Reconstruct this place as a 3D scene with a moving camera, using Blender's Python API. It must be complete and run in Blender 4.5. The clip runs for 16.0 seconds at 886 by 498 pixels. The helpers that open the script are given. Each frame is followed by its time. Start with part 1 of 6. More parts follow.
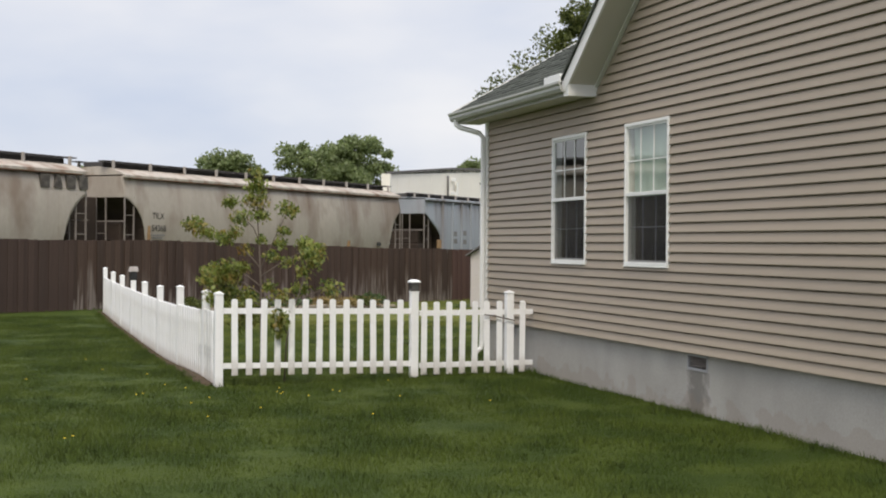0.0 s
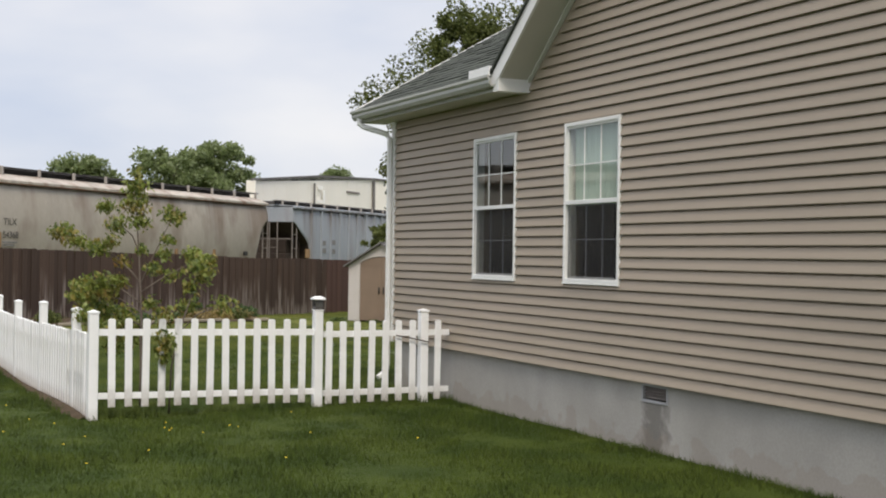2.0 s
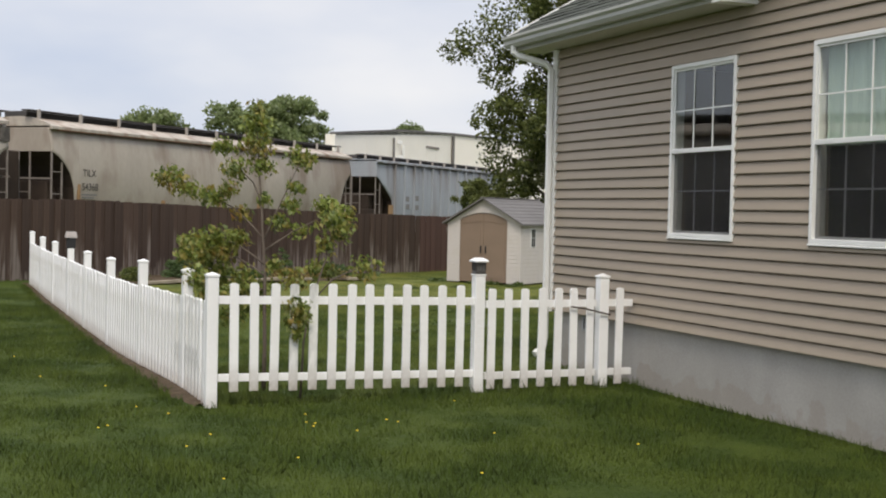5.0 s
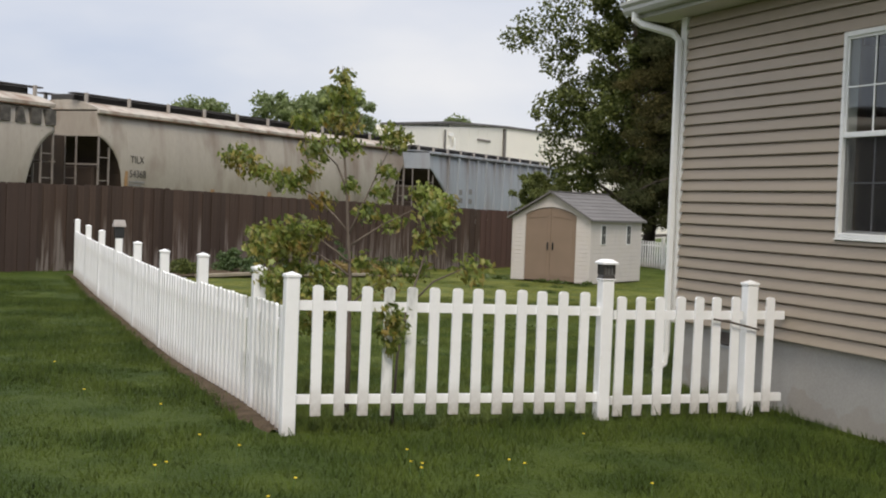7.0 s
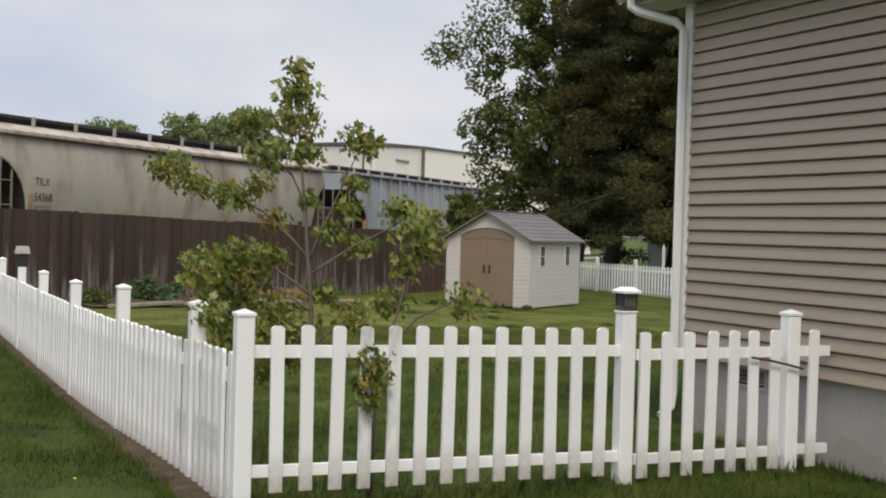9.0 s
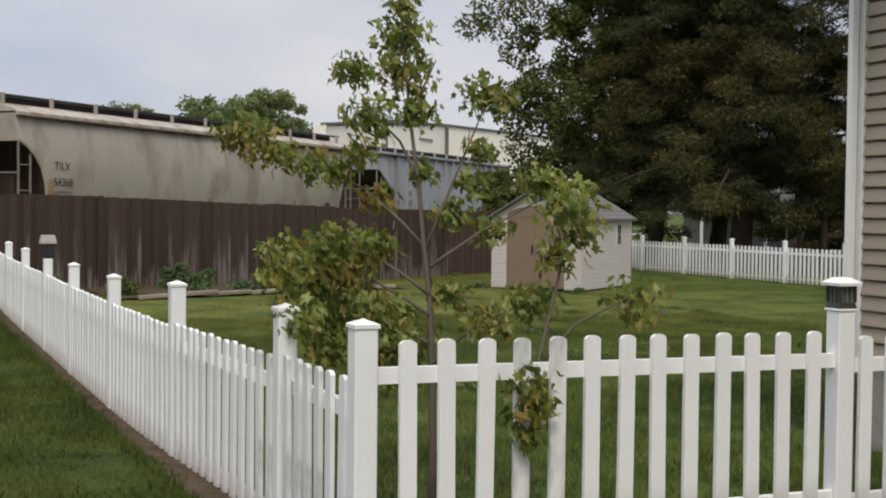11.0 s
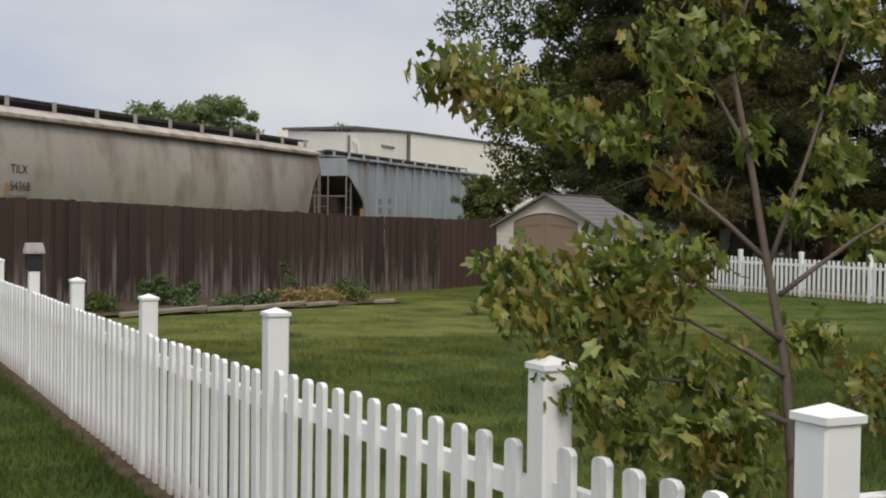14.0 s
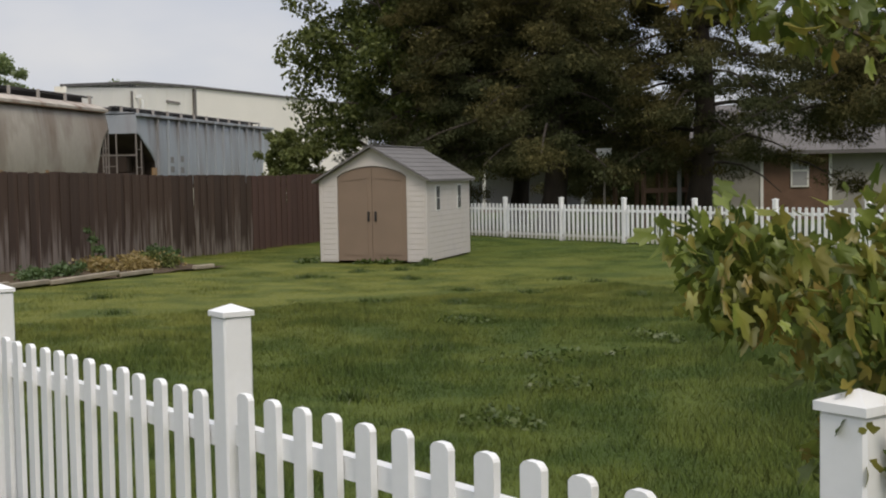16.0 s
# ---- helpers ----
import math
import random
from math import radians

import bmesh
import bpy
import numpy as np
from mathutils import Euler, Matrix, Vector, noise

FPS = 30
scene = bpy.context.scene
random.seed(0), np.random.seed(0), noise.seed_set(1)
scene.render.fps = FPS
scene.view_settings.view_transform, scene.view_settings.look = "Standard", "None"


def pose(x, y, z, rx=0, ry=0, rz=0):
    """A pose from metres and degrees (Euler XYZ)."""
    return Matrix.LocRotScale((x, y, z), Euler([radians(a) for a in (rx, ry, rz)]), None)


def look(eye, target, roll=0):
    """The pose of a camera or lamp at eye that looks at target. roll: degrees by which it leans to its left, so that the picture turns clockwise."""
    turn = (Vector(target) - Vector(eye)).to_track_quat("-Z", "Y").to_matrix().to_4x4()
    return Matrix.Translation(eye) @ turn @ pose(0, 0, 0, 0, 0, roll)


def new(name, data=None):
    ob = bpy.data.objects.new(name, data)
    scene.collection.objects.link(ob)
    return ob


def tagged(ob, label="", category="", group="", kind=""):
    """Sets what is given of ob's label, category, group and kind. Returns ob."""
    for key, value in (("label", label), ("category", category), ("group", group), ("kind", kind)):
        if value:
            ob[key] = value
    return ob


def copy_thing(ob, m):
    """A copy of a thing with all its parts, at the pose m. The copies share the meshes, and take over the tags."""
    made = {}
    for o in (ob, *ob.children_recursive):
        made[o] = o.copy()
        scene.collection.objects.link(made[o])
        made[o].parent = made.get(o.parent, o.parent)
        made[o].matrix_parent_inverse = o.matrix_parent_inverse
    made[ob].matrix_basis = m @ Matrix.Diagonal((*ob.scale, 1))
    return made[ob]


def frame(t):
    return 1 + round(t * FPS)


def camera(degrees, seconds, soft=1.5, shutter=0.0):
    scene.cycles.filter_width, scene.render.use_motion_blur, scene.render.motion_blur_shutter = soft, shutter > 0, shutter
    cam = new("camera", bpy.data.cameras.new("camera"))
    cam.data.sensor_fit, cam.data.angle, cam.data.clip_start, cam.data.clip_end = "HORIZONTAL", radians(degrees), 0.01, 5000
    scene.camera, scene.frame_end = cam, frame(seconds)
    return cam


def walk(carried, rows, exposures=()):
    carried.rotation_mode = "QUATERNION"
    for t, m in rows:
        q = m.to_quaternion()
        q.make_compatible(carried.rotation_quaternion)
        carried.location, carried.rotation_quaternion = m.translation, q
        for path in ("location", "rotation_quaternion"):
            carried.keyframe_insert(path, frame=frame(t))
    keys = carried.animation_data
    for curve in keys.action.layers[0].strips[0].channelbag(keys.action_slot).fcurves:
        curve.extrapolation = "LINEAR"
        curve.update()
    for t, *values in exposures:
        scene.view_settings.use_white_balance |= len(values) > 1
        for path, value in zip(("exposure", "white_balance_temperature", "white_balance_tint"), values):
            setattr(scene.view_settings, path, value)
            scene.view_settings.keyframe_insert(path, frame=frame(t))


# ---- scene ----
cam = camera(38.5, 16.0, soft=2.0)
PATH = [
    (0, (-6.28, -14.458, 1.695), (-5.645, -12.562, 1.688), 0.4),
    (0.5, (-6.366, -14.042, 1.695), (-5.64, -12.179, 1.688), 1.0),
    (1, (-6.28, -13.508, 1.666), (-5.574, -11.637, 1.693), -0.5),
    (1.5, (-6.244, -13.077, 1.693), (-5.489, -11.225, 1.697), 1.8),
    (2, (-6.253, -12.635, 1.727), (-5.411, -10.822, 1.737), 0.8),
    (2.5, (-6.213, -12.155, 1.675), (-5.499, -10.287, 1.721), -0.7),
    (3, (-6.218, -11.717, 1.668), (-5.511, -9.846, 1.639), 0.8),
    (3.5, (-6.215, -11.277, 1.658), (-5.437, -9.436, 1.611), 0.4),
    (4, (-6.194, -10.795, 1.677), (-5.479, -8.927, 1.625), 0.2),
    (4.2, (-6.194, -10.613, 1.679), (-5.475, -8.748, 1.616), 1.8),
    (6.3, (-6.137, -8.566, 1.629), (-5.34, -6.732, 1.583), -0.2),
    (6.5, (-6.095, -8.363, 1.629), (-5.341, -6.511, 1.59), 0.1),
    (7, (-6.052, -7.923, 1.616), (-5.364, -6.046, 1.547), 2.2),
    (7.5, (-6.017, -7.423, 1.607), (-5.214, -5.593, 1.538), 1.9),
    (8, (-5.942, -7.019, 1.6), (-5.159, -5.18, 1.519), 0.2),
    (8.2, (-5.899, -6.855, 1.595), (-5.111, -5.018, 1.557), 0.9),
    (10.3, (-5.8, -4.847, 1.558), (-4.957, -3.033, 1.52), 1.3),
    (10.5, (-5.78, -4.7, 1.559), (-4.958, -2.878, 1.47), -0.9),
    (11, (-5.735, -4.172, 1.56), (-4.943, -2.336, 1.498), 0.6),
    (11.5, (-5.794, -3.713, 1.491), (-4.934, -1.911, 1.372), 0.9),
    (12, (-5.832, -3.289, 1.482), (-5.002, -1.473, 1.362), -0.3),
    (12.5, (-5.814, -2.801, 1.512), (-5.023, -0.966, 1.418), 0.5),
    (13, (-5.868, -2.34, 1.518), (-5.01, -0.535, 1.435), -0.4),
    (13.5, (-5.88, -1.876, 1.494), (-5.053, -0.056, 1.48), -0.7),
    (14, (-5.873, -1.407, 1.486), (-5.0, 0.392, 1.441), 0.8),
    (14.5, (-5.876, -0.958, 1.489), (-4.886, 0.776, 1.374), -1.8),
    (15, (-5.821, -0.475, 1.487), (-4.788, 1.235, 1.404), -2.0),
    (15.5, (-5.834, -0.046, 1.478), (-4.731, 1.621, 1.394), -1.3),
    (16, (-5.861, 0.352, 1.487), (-4.697, 1.974, 1.369), -1.0),
]
walk(cam, [(t, look(eye, target, roll)) for t, eye, target, roll in PATH],
     exposures=[(0, 0.12, 6980, 11), (7, 0.06, 6980, 11), (10.5, -0.16, 6980, 11), (13, -0.22, 6980, 11), (16, -0.24, 6980, 11)])

# ---- sky, sun ----
SUN_EL, SUN_AZ = 52.0, 199.0          # degrees; azimuth clockwise from +y
world = bpy.data.worlds.new("overcast_sky")
scene.world = world
world.use_nodes = True
wn, wl = world.node_tree.nodes, world.node_tree.links
wbg = wn["Background"]
wbg.inputs["Strength"].default_value = 0.10
sky = wn.new("ShaderNodeTexSky")
sky.sky_type = 'NISHITA'
sky.sun_disc = False
sky.sun_elevation, sky.sun_rotation = radians(SUN_EL), radians(SUN_AZ)
wtc = wn.new("ShaderNodeTexCoord")
wmap = wn.new("ShaderNodeMapping")
wmap.inputs["Scale"].default_value = (1.0, 1.0, 2.6)
wnoise = wn.new("ShaderNodeTexNoise")
wnoise.inputs["Scale"].default_value = 2.3
wnoise.inputs["Detail"].default_value = 5.0
wnoise.inputs["Roughness"].default_value = 0.5
wramp = wn.new("ShaderNodeValToRGB")
wramp.color_ramp.elements[0].position, wramp.color_ramp.elements[0].color = 0.36, (5.5, 6.35, 8.2, 1)
wramp.color_ramp.elements[1].position, wramp.color_ramp.elements[1].color = 0.70, (9.0, 9.15, 9.6, 1)
wmix = wn.new("ShaderNodeMixRGB")
wmix.inputs[0].default_value = 0.88
wl.new(wtc.outputs["Generated"], wmap.inputs[0])
wl.new(wmap.outputs[0], wnoise.inputs["Vector"])
wl.new(wnoise.outputs["Fac"], wramp.inputs[0])
wl.new(sky.outputs[0], wmix.inputs[1])
wl.new(wramp.outputs[0], wmix.inputs[2])
wsep, wzen, wmul = wn.new("ShaderNodeSeparateXYZ"), wn.new("ShaderNodeMapRange"), wn.new("ShaderNodeVectorMath")
wl.new(wtc.outputs["Generated"], wsep.inputs[0])
wl.new(wsep.outputs[2], wzen.inputs["Value"])
wzen.interpolation_type = 'SMOOTHSTEP'
wzen.inputs["From Min"].default_value, wzen.inputs["From Max"].default_value = 0.30, 0.95   # an overcast sky is brightest overhead
wzen.inputs["To Min"].default_value, wzen.inputs["To Max"].default_value = 1.0, 2.0
wmul.operation = 'SCALE'
wl.new(wmix.outputs[0], wmul.inputs[0])
wl.new(wzen.outputs[0], wmul.inputs["Scale"])
wl.new(wmul.outputs[0], wbg.inputs["Color"])
sun_data = bpy.data.lights.new("sun", 'SUN')
sun_data.energy, sun_data.angle, sun_data.color = 1.9, radians(20), (1.0, 0.94, 0.84)
sun = new("sun", sun_data)
sd = Vector((math.sin(radians(SUN_AZ)) * math.cos(radians(SUN_EL)), math.cos(radians(SUN_AZ)) * math.cos(radians(SUN_EL)), math.sin(radians(SUN_EL))))
sun.matrix_world = look(sd * 80, (0, 0, 0))


# ---- materials ----
def mat(name, col, rough=0.6, var=0.15, scale=3.0, fine=60.0, bump=0.15, metal=0.0, dirt=None, dirt_amt=0.0, dirt_scale=1.2,
        stretch=(1, 1, 1), rnd=0.0, spec=0.5, dist=0.01, dirt_min=0.48):
    """A surface with a base colour that varies at two scales, fine relief, and optional stains."""
    m = bpy.data.materials.new(name)
    m.use_nodes = True
    n, l = m.node_tree.nodes, m.node_tree.links
    b = n["Principled BSDF"]
    b.inputs["Roughness"].default_value, b.inputs["Metallic"].default_value = rough, metal
    b.inputs["Specular IOR Level"].default_value = spec
    tc, mp = n.new("ShaderNodeTexCoord"), n.new("ShaderNodeMapping")
    mp.inputs["Scale"].default_value = stretch
    l.new(tc.outputs["Object"], mp.inputs[0])
    big, small = n.new("ShaderNodeTexNoise"), n.new("ShaderNodeTexNoise")
    big.inputs["Scale"].default_value, big.inputs["Detail"].default_value = scale, 4
    small.inputs["Scale"].default_value, small.inputs["Detail"].default_value = fine, 3
    l.new(mp.outputs[0], big.inputs["Vector"])
    l.new(mp.outputs[0], small.inputs["Vector"])
    add = n.new("ShaderNodeMath")
    add.operation = 'MULTIPLY_ADD'
    add.inputs[1].default_value = 0.4
    l.new(small.outputs["Fac"], add.inputs[0])
    l.new(big.outputs["Fac"], add.inputs[2])
    rg = n.new("ShaderNodeMapRange")
    rg.inputs["From Min"].default_value, rg.inputs["From Max"].default_value = 0.4, 1.0
    rg.inputs["To Min"].default_value, rg.inputs["To Max"].default_value = 1 - var, 1 + var
    l.new(add.outputs[0], rg.inputs["Value"])
    val = rg.outputs[0]
    if rnd:
        oi, rr, mu = n.new("ShaderNodeObjectInfo"), n.new("ShaderNodeMapRange"), n.new("ShaderNodeMath")
        rr.inputs["To Min"].default_value, rr.inputs["To Max"].default_value = 1 - rnd, 1 + rnd
        mu.operation = 'MULTIPLY'
        l.new(oi.outputs["Random"], rr.inputs["Value"])
        l.new(rr.outputs[0], mu.inputs[0])
        l.new(val, mu.inputs[1])
        val = mu.outputs[0]
    mix = n.new("ShaderNodeVectorMath")
    mix.operation = 'SCALE'
    mix.inputs[0].default_value = col
    l.new(val, mix.inputs["Scale"])
    out = mix.outputs[0]
    if dirt:
        dn, dr, dm = n.new("ShaderNodeTexNoise"), n.new("ShaderNodeMapRange"), n.new("ShaderNodeMixRGB")
        dn.inputs["Scale"].default_value, dn.inputs["Detail"].default_value = dirt_scale, 6
        l.new(mp.outputs[0], dn.inputs["Vector"])
        dr.inputs["From Min"].default_value, dr.inputs["From Max"].default_value = dirt_min, dirt_min + 0.24
        dr.inputs["To Max"].default_value = dirt_amt
        l.new(dn.outputs["Fac"], dr.inputs["Value"])
        l.new(dr.outputs[0], dm.inputs[0])
        l.new(out, dm.inputs[1])
        dm.inputs[2].default_value = (*dirt, 1)
        out = dm.outputs[0]
    l.new(out, b.inputs["Base Color"])
    if bump:
        bp = n.new("ShaderNodeBump")
        bp.inputs["Strength"].default_value, bp.inputs["Distance"].default_value = bump, dist
        l.new(add.outputs[0], bp.inputs["Height"])
        l.new(bp.outputs[0], b.inputs["Normal"])
    return m


def leaf_mat(name, a, b_, c=None, through_amt=0.35, patch=0.0, gloss=0.06, tint=None):
    """Leaves: colours that vary from leaf to leaf, with light coming through."""
    m = bpy.data.materials.new(name)
    m.use_nodes = True
    n, l = m.node_tree.nodes, m.node_tree.links
    n.remove(n["Principled BSDF"])
    geo, ramp = n.new("ShaderNodeNewGeometry"), n.new("ShaderNodeValToRGB")
    ramp.color_ramp.elements[0].color, ramp.color_ramp.elements[1].color = (*a, 1), (*b_, 1)
    if c:
        ramp.color_ramp.elements[1].position = 0.72
        e = ramp.color_ramp.elements.new(0.95)
        e.color = (*c, 1)
    l.new(geo.outputs["Random Per Island"], ramp.inputs[0])
    colour = ramp.outputs[0]
    if patch:
        tc, pn, pr, pm = n.new("ShaderNodeTexCoord"), n.new("ShaderNodeTexNoise"), n.new("ShaderNodeValToRGB"), n.new("ShaderNodeMixRGB")
        pn.inputs["Scale"].default_value, pn.inputs["Detail"].default_value = patch, 4
        l.new(tc.outputs["Object"], pn.inputs["Vector"])
        l.new(pn.outputs["Fac"], pr.inputs[0])
        pr.color_ramp.elements[0].position, pr.color_ramp.elements[0].color = 0.40, (0.66, 0.78, 0.74, 1)
        pr.color_ramp.elements[1].position, pr.color_ramp.elements[1].color = 0.64, (1.22, 1.12, 0.90, 1)
        pm.blend_type = 'MULTIPLY'
        pm.inputs[0].default_value = 1.0
        l.new(colour, pm.inputs[1])
        l.new(pr.outputs[0], pm.inputs[2])
        colour = pm.outputs[0]
    if tint:
        tc, pn, pr, pm = n.new("ShaderNodeTexCoord"), n.new("ShaderNodeTexNoise"), n.new("ShaderNodeValToRGB"), n.new("ShaderNodeMixRGB")
        pn.inputs["Scale"].default_value, pn.inputs["Detail"].default_value = 2.6, 3
        l.new(tc.outputs["Object"], pn.inputs["Vector"])
        l.new(pn.outputs["Fac"], pr.inputs[0])
        pr.color_ramp.elements[0].position, pr.color_ramp.elements[0].color = 0.52, (1, 1, 1, 1)
        pr.color_ramp.elements[1].position, pr.color_ramp.elements[1].color = 0.69, (*tint, 1)
        pm.blend_type = 'MULTIPLY'
        pm.inputs[0].default_value = 1.0
        l.new(colour, pm.inputs[1])
        l.new(pr.outputs[0], pm.inputs[2])
        colour = pm.outputs[0]
    d, tr, gl = n.new("ShaderNodeBsdfDiffuse"), n.new("ShaderNodeBsdfTranslucent"), n.new("ShaderNodeBsdfGlossy")
    gl.inputs["Roughness"].default_value = 0.45
    gl.inputs["Color"].default_value = (0.6, 0.6, 0.6, 1)
    l.new(colour, d.inputs[0])
    l.new(colour, tr.inputs[0])
    m1, m2 = n.new("ShaderNodeMixShader"), n.new("ShaderNodeMixShader")
    m1.inputs[0].default_value, m2.inputs[0].default_value = through_amt, gloss
    l.new(d.outputs[0], m1.inputs[1])
    l.new(tr.outputs[0], m1.inputs[2])
    l.new(m1.outputs[0], m2.inputs[1])
    l.new(gl.outputs[0], m2.inputs[2])
    l.new(m2.outputs[0], n["Material Output"].inputs[0])
    return m


VINYL = mat("white_vinyl", (0.90, 0.90, 0.895), 0.38, 0.05, 2.0, 40, 0.03, rnd=0.03, dirt=(0.48, 0.49, 0.43), dirt_amt=0.20, dirt_scale=2.2)
VINYL_OLD = mat("weathered_white_vinyl", (0.82, 0.82, 0.80), 0.5, 0.10, 3.0, 40, 0.05, rnd=0.06, dirt=(0.17, 0.175, 0.17), dirt_amt=0.85, dirt_scale=9.0, stretch=(1, 1, 0.28), dirt_min=0.47)
VINYL_CAP = VINYL.copy()
VINYL_CAP.name = "white_vinyl_cap"
for vm in (VINYL, VINYL_OLD):
    n, l = vm.node_tree.nodes, vm.node_tree.links
    tc, sep, sp = n.new("ShaderNodeTexCoord"), n.new("ShaderNodeSeparateXYZ"), n.new("ShaderNodeTexNoise")
    fall, amt, mud = n.new("ShaderNodeMapRange"), n.new("ShaderNodeMath"), n.new("ShaderNodeMixRGB")
    sp.inputs["Scale"].default_value, sp.inputs["Detail"].default_value = 14.0, 5
    l.new(tc.outputs["Object"], sep.inputs[0])
    l.new(tc.outputs["Object"], sp.inputs["Vector"])
    fall.inputs["From Min"].default_value, fall.inputs["From Max"].default_value = 0.24, 0.0
    fall.inputs["To Max"].default_value = 1.25
    l.new(sep.outputs[2], fall.inputs["Value"])
    amt.operation = 'MULTIPLY'
    l.new(fall.outputs[0], amt.inputs[0])
    l.new(sp.outputs["Fac"], amt.inputs[1])
    l.new(amt.outputs[0], mud.inputs[0])
    bs = n["Principled BSDF"]
    l.new(bs.inputs["Base Color"].links[0].from_socket, mud.inputs[1])
    mud.inputs[2].default_value = (0.27, 0.215, 0.16, 1)
    l.new(mud.outputs[0], bs.inputs["Base Color"])
TRIM = mat("white_trim", (0.80, 0.80, 0.775), 0.45, 0.04, 2.0, 30, 0.03, dirt=(0.5, 0.5, 0.46), dirt_amt=0.25)
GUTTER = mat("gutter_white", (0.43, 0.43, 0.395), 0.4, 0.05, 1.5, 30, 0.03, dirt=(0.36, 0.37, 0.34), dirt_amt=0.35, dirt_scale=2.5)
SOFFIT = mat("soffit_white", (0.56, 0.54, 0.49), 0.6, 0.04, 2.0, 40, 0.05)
SIDING = mat("tan_vinyl_siding", (0.352, 0.288, 0.221), 0.5, 0.06, 1.2, 70, 0.10, rnd=0.025, stretch=(1, 0.25, 1.6), dirt=(0.25, 0.212, 0.165), dirt_amt=0.35, dirt_scale=0.9)
SHINGLE = mat("grey_asphalt_shingle", (0.056, 0.063, 0.050), 0.95, 0.35, 3.0, 120, 0.5, rnd=0.18)
# near black that stands in for shade inside the vents and the shed
DARK = mat("hollow_shade_black", (0.012, 0.012, 0.013), 0.9, 0.1, 2, 20, 0.0)
# interior surfaces near black: the dimness of unlit rooms is put into the colour
ROOM = mat("room_shade_tone", (0.035, 0.033, 0.030), 0.9, 0.1, 2, 20, 0.0)
CURTAIN = mat("pale_green_curtain", (0.54, 0.64, 0.575), 0.85, 0.08, 3, 60, 0.2, stretch=(1, 6, 0.4))
SCREEN = mat("grey_muntin", (0.34, 0.34, 0.345), 0.6, 0.05, 3, 60, 0.0)
BROWN = mat("brown_stained_board", (0.052, 0.031, 0.021), 0.85, 0.34, 2.5, 40, 0.4, stretch=(3, 3, 0.25), rnd=0.22, dirt=(0.095, 0.067, 0.052), dirt_amt=0.55, dirt_scale=1.3)
REDBROWN = mat("reddish_stained_board", (0.074, 0.039, 0.030), 0.85, 0.25, 2.5, 40, 0.4, stretch=(3, 3, 0.25), rnd=0.16)
DARKBROWN = mat("dark_stained_board", (0.050, 0.030, 0.022), 0.85, 0.28, 2.5, 40, 0.4, stretch=(3, 3, 0.25), rnd=0.12)
SOIL = mat("bare_soil", (0.090, 0.066, 0.044), 0.95, 0.45, 7, 60, 0.9, dist=0.04, spec=0.1)
TIMBER = mat("grey_landscape_timber", (0.26, 0.22, 0.165), 0.9, 0.3, 3, 50, 0.5, rnd=0.2)
SHED_W = mat("cream_resin_wall", (0.560, 0.518, 0.488), 0.6, 0.10, 3, 40, 0.35, dirt=(0.46, 0.42, 0.37), dirt_amt=0.5, dirt_scale=3.0)
SHED_D = mat("brown_resin_door", (0.225, 0.160, 0.115), 0.55, 0.08, 2, 50, 0.12)
SHED_R = mat("grey_resin_shingle", (0.145, 0.137, 0.132), 0.7, 0.15, 2, 50, 0.3, rnd=0.08)
BLACKP = mat("black_plastic", (0.025, 0.025, 0.026), 0.4, 0.1, 4, 40, 0.05)
LENS = mat("smoky_lantern_glass", (0.14, 0.14, 0.135), 0.15, 0.25, 9, 60, 0.05)
GREYCAP = mat("weathered_grey_cap", (0.42, 0.385, 0.365), 0.8, 0.15, 6, 60, 0.15, dirt=(0.25, 0.22, 0.20), dirt_amt=0.5, dirt_scale=8)
LANTERN = mat("bronze_lantern", (0.075, 0.070, 0.065), 0.4, 0.15, 6, 60, 0.1, metal=0.5)
TANCAR = mat("faded_beige_railcar", (0.415, 0.372, 0.316), 0.6, 0.16, 0.35, 9, 0.05, stretch=(0.8, 1, 0.5), dirt=(0.19, 0.135, 0.095), dirt_amt=0.75, dirt_scale=1.0)
TANROOF = mat("rusty_railcar_roof", (0.46, 0.41, 0.35), 0.75, 0.30, 1.6, 12, 0.15, dirt=(0.19, 0.105, 0.062), dirt_amt=0.9, dirt_scale=1.5, dirt_min=0.46)
RUST = mat("rust_streak", (0.165, 0.085, 0.048), 0.9, 0.4, 1.5, 20, 0.2)
GREYCAR = mat("grey_blue_railcar", (0.34, 0.365, 0.40), 0.6, 0.12, 0.6, 12, 0.10, stretch=(1, 1, 0.3), dirt=(0.22, 0.17, 0.14), dirt_amt=0.45, dirt_scale=0.8)
LADDER = mat("grimy_grey_ladder", (0.22, 0.19, 0.17), 0.7, 0.25, 3, 20, 0.1)
# grimy brown steel, darkened further so shade below the cars is in the colour
CARDARK = mat("grimy_shaded_steel", (0.040, 0.026, 0.018), 0.85, 0.3, 2, 20, 0.2)
BRACKET = mat("pale_grey_bracket", (0.36, 0.33, 0.30), 0.7, 0.2, 3, 20, 0.1)
WALKWAY = mat("dark_walkway_grating", (0.075, 0.070, 0.068), 0.7, 0.2, 2, 20, 0.1, metal=0.3)
LETTER = mat("faded_black_lettering", (0.045, 0.042, 0.040), 0.8, 0.3, 4, 30, 0.0)
FADED_BLOCK = mat("faded_block_paint", (0.066, 0.058, 0.050), 0.8, 0.5, 3.5, 22, 0.0, dirt=(0.20, 0.18, 0.155), dirt_amt=0.5, dirt_scale=5.0, dirt_min=0.46)
FADED = mat("ghost_lettering", (0.22, 0.21, 0.20), 0.8, 0.3, 6, 40, 0.0)
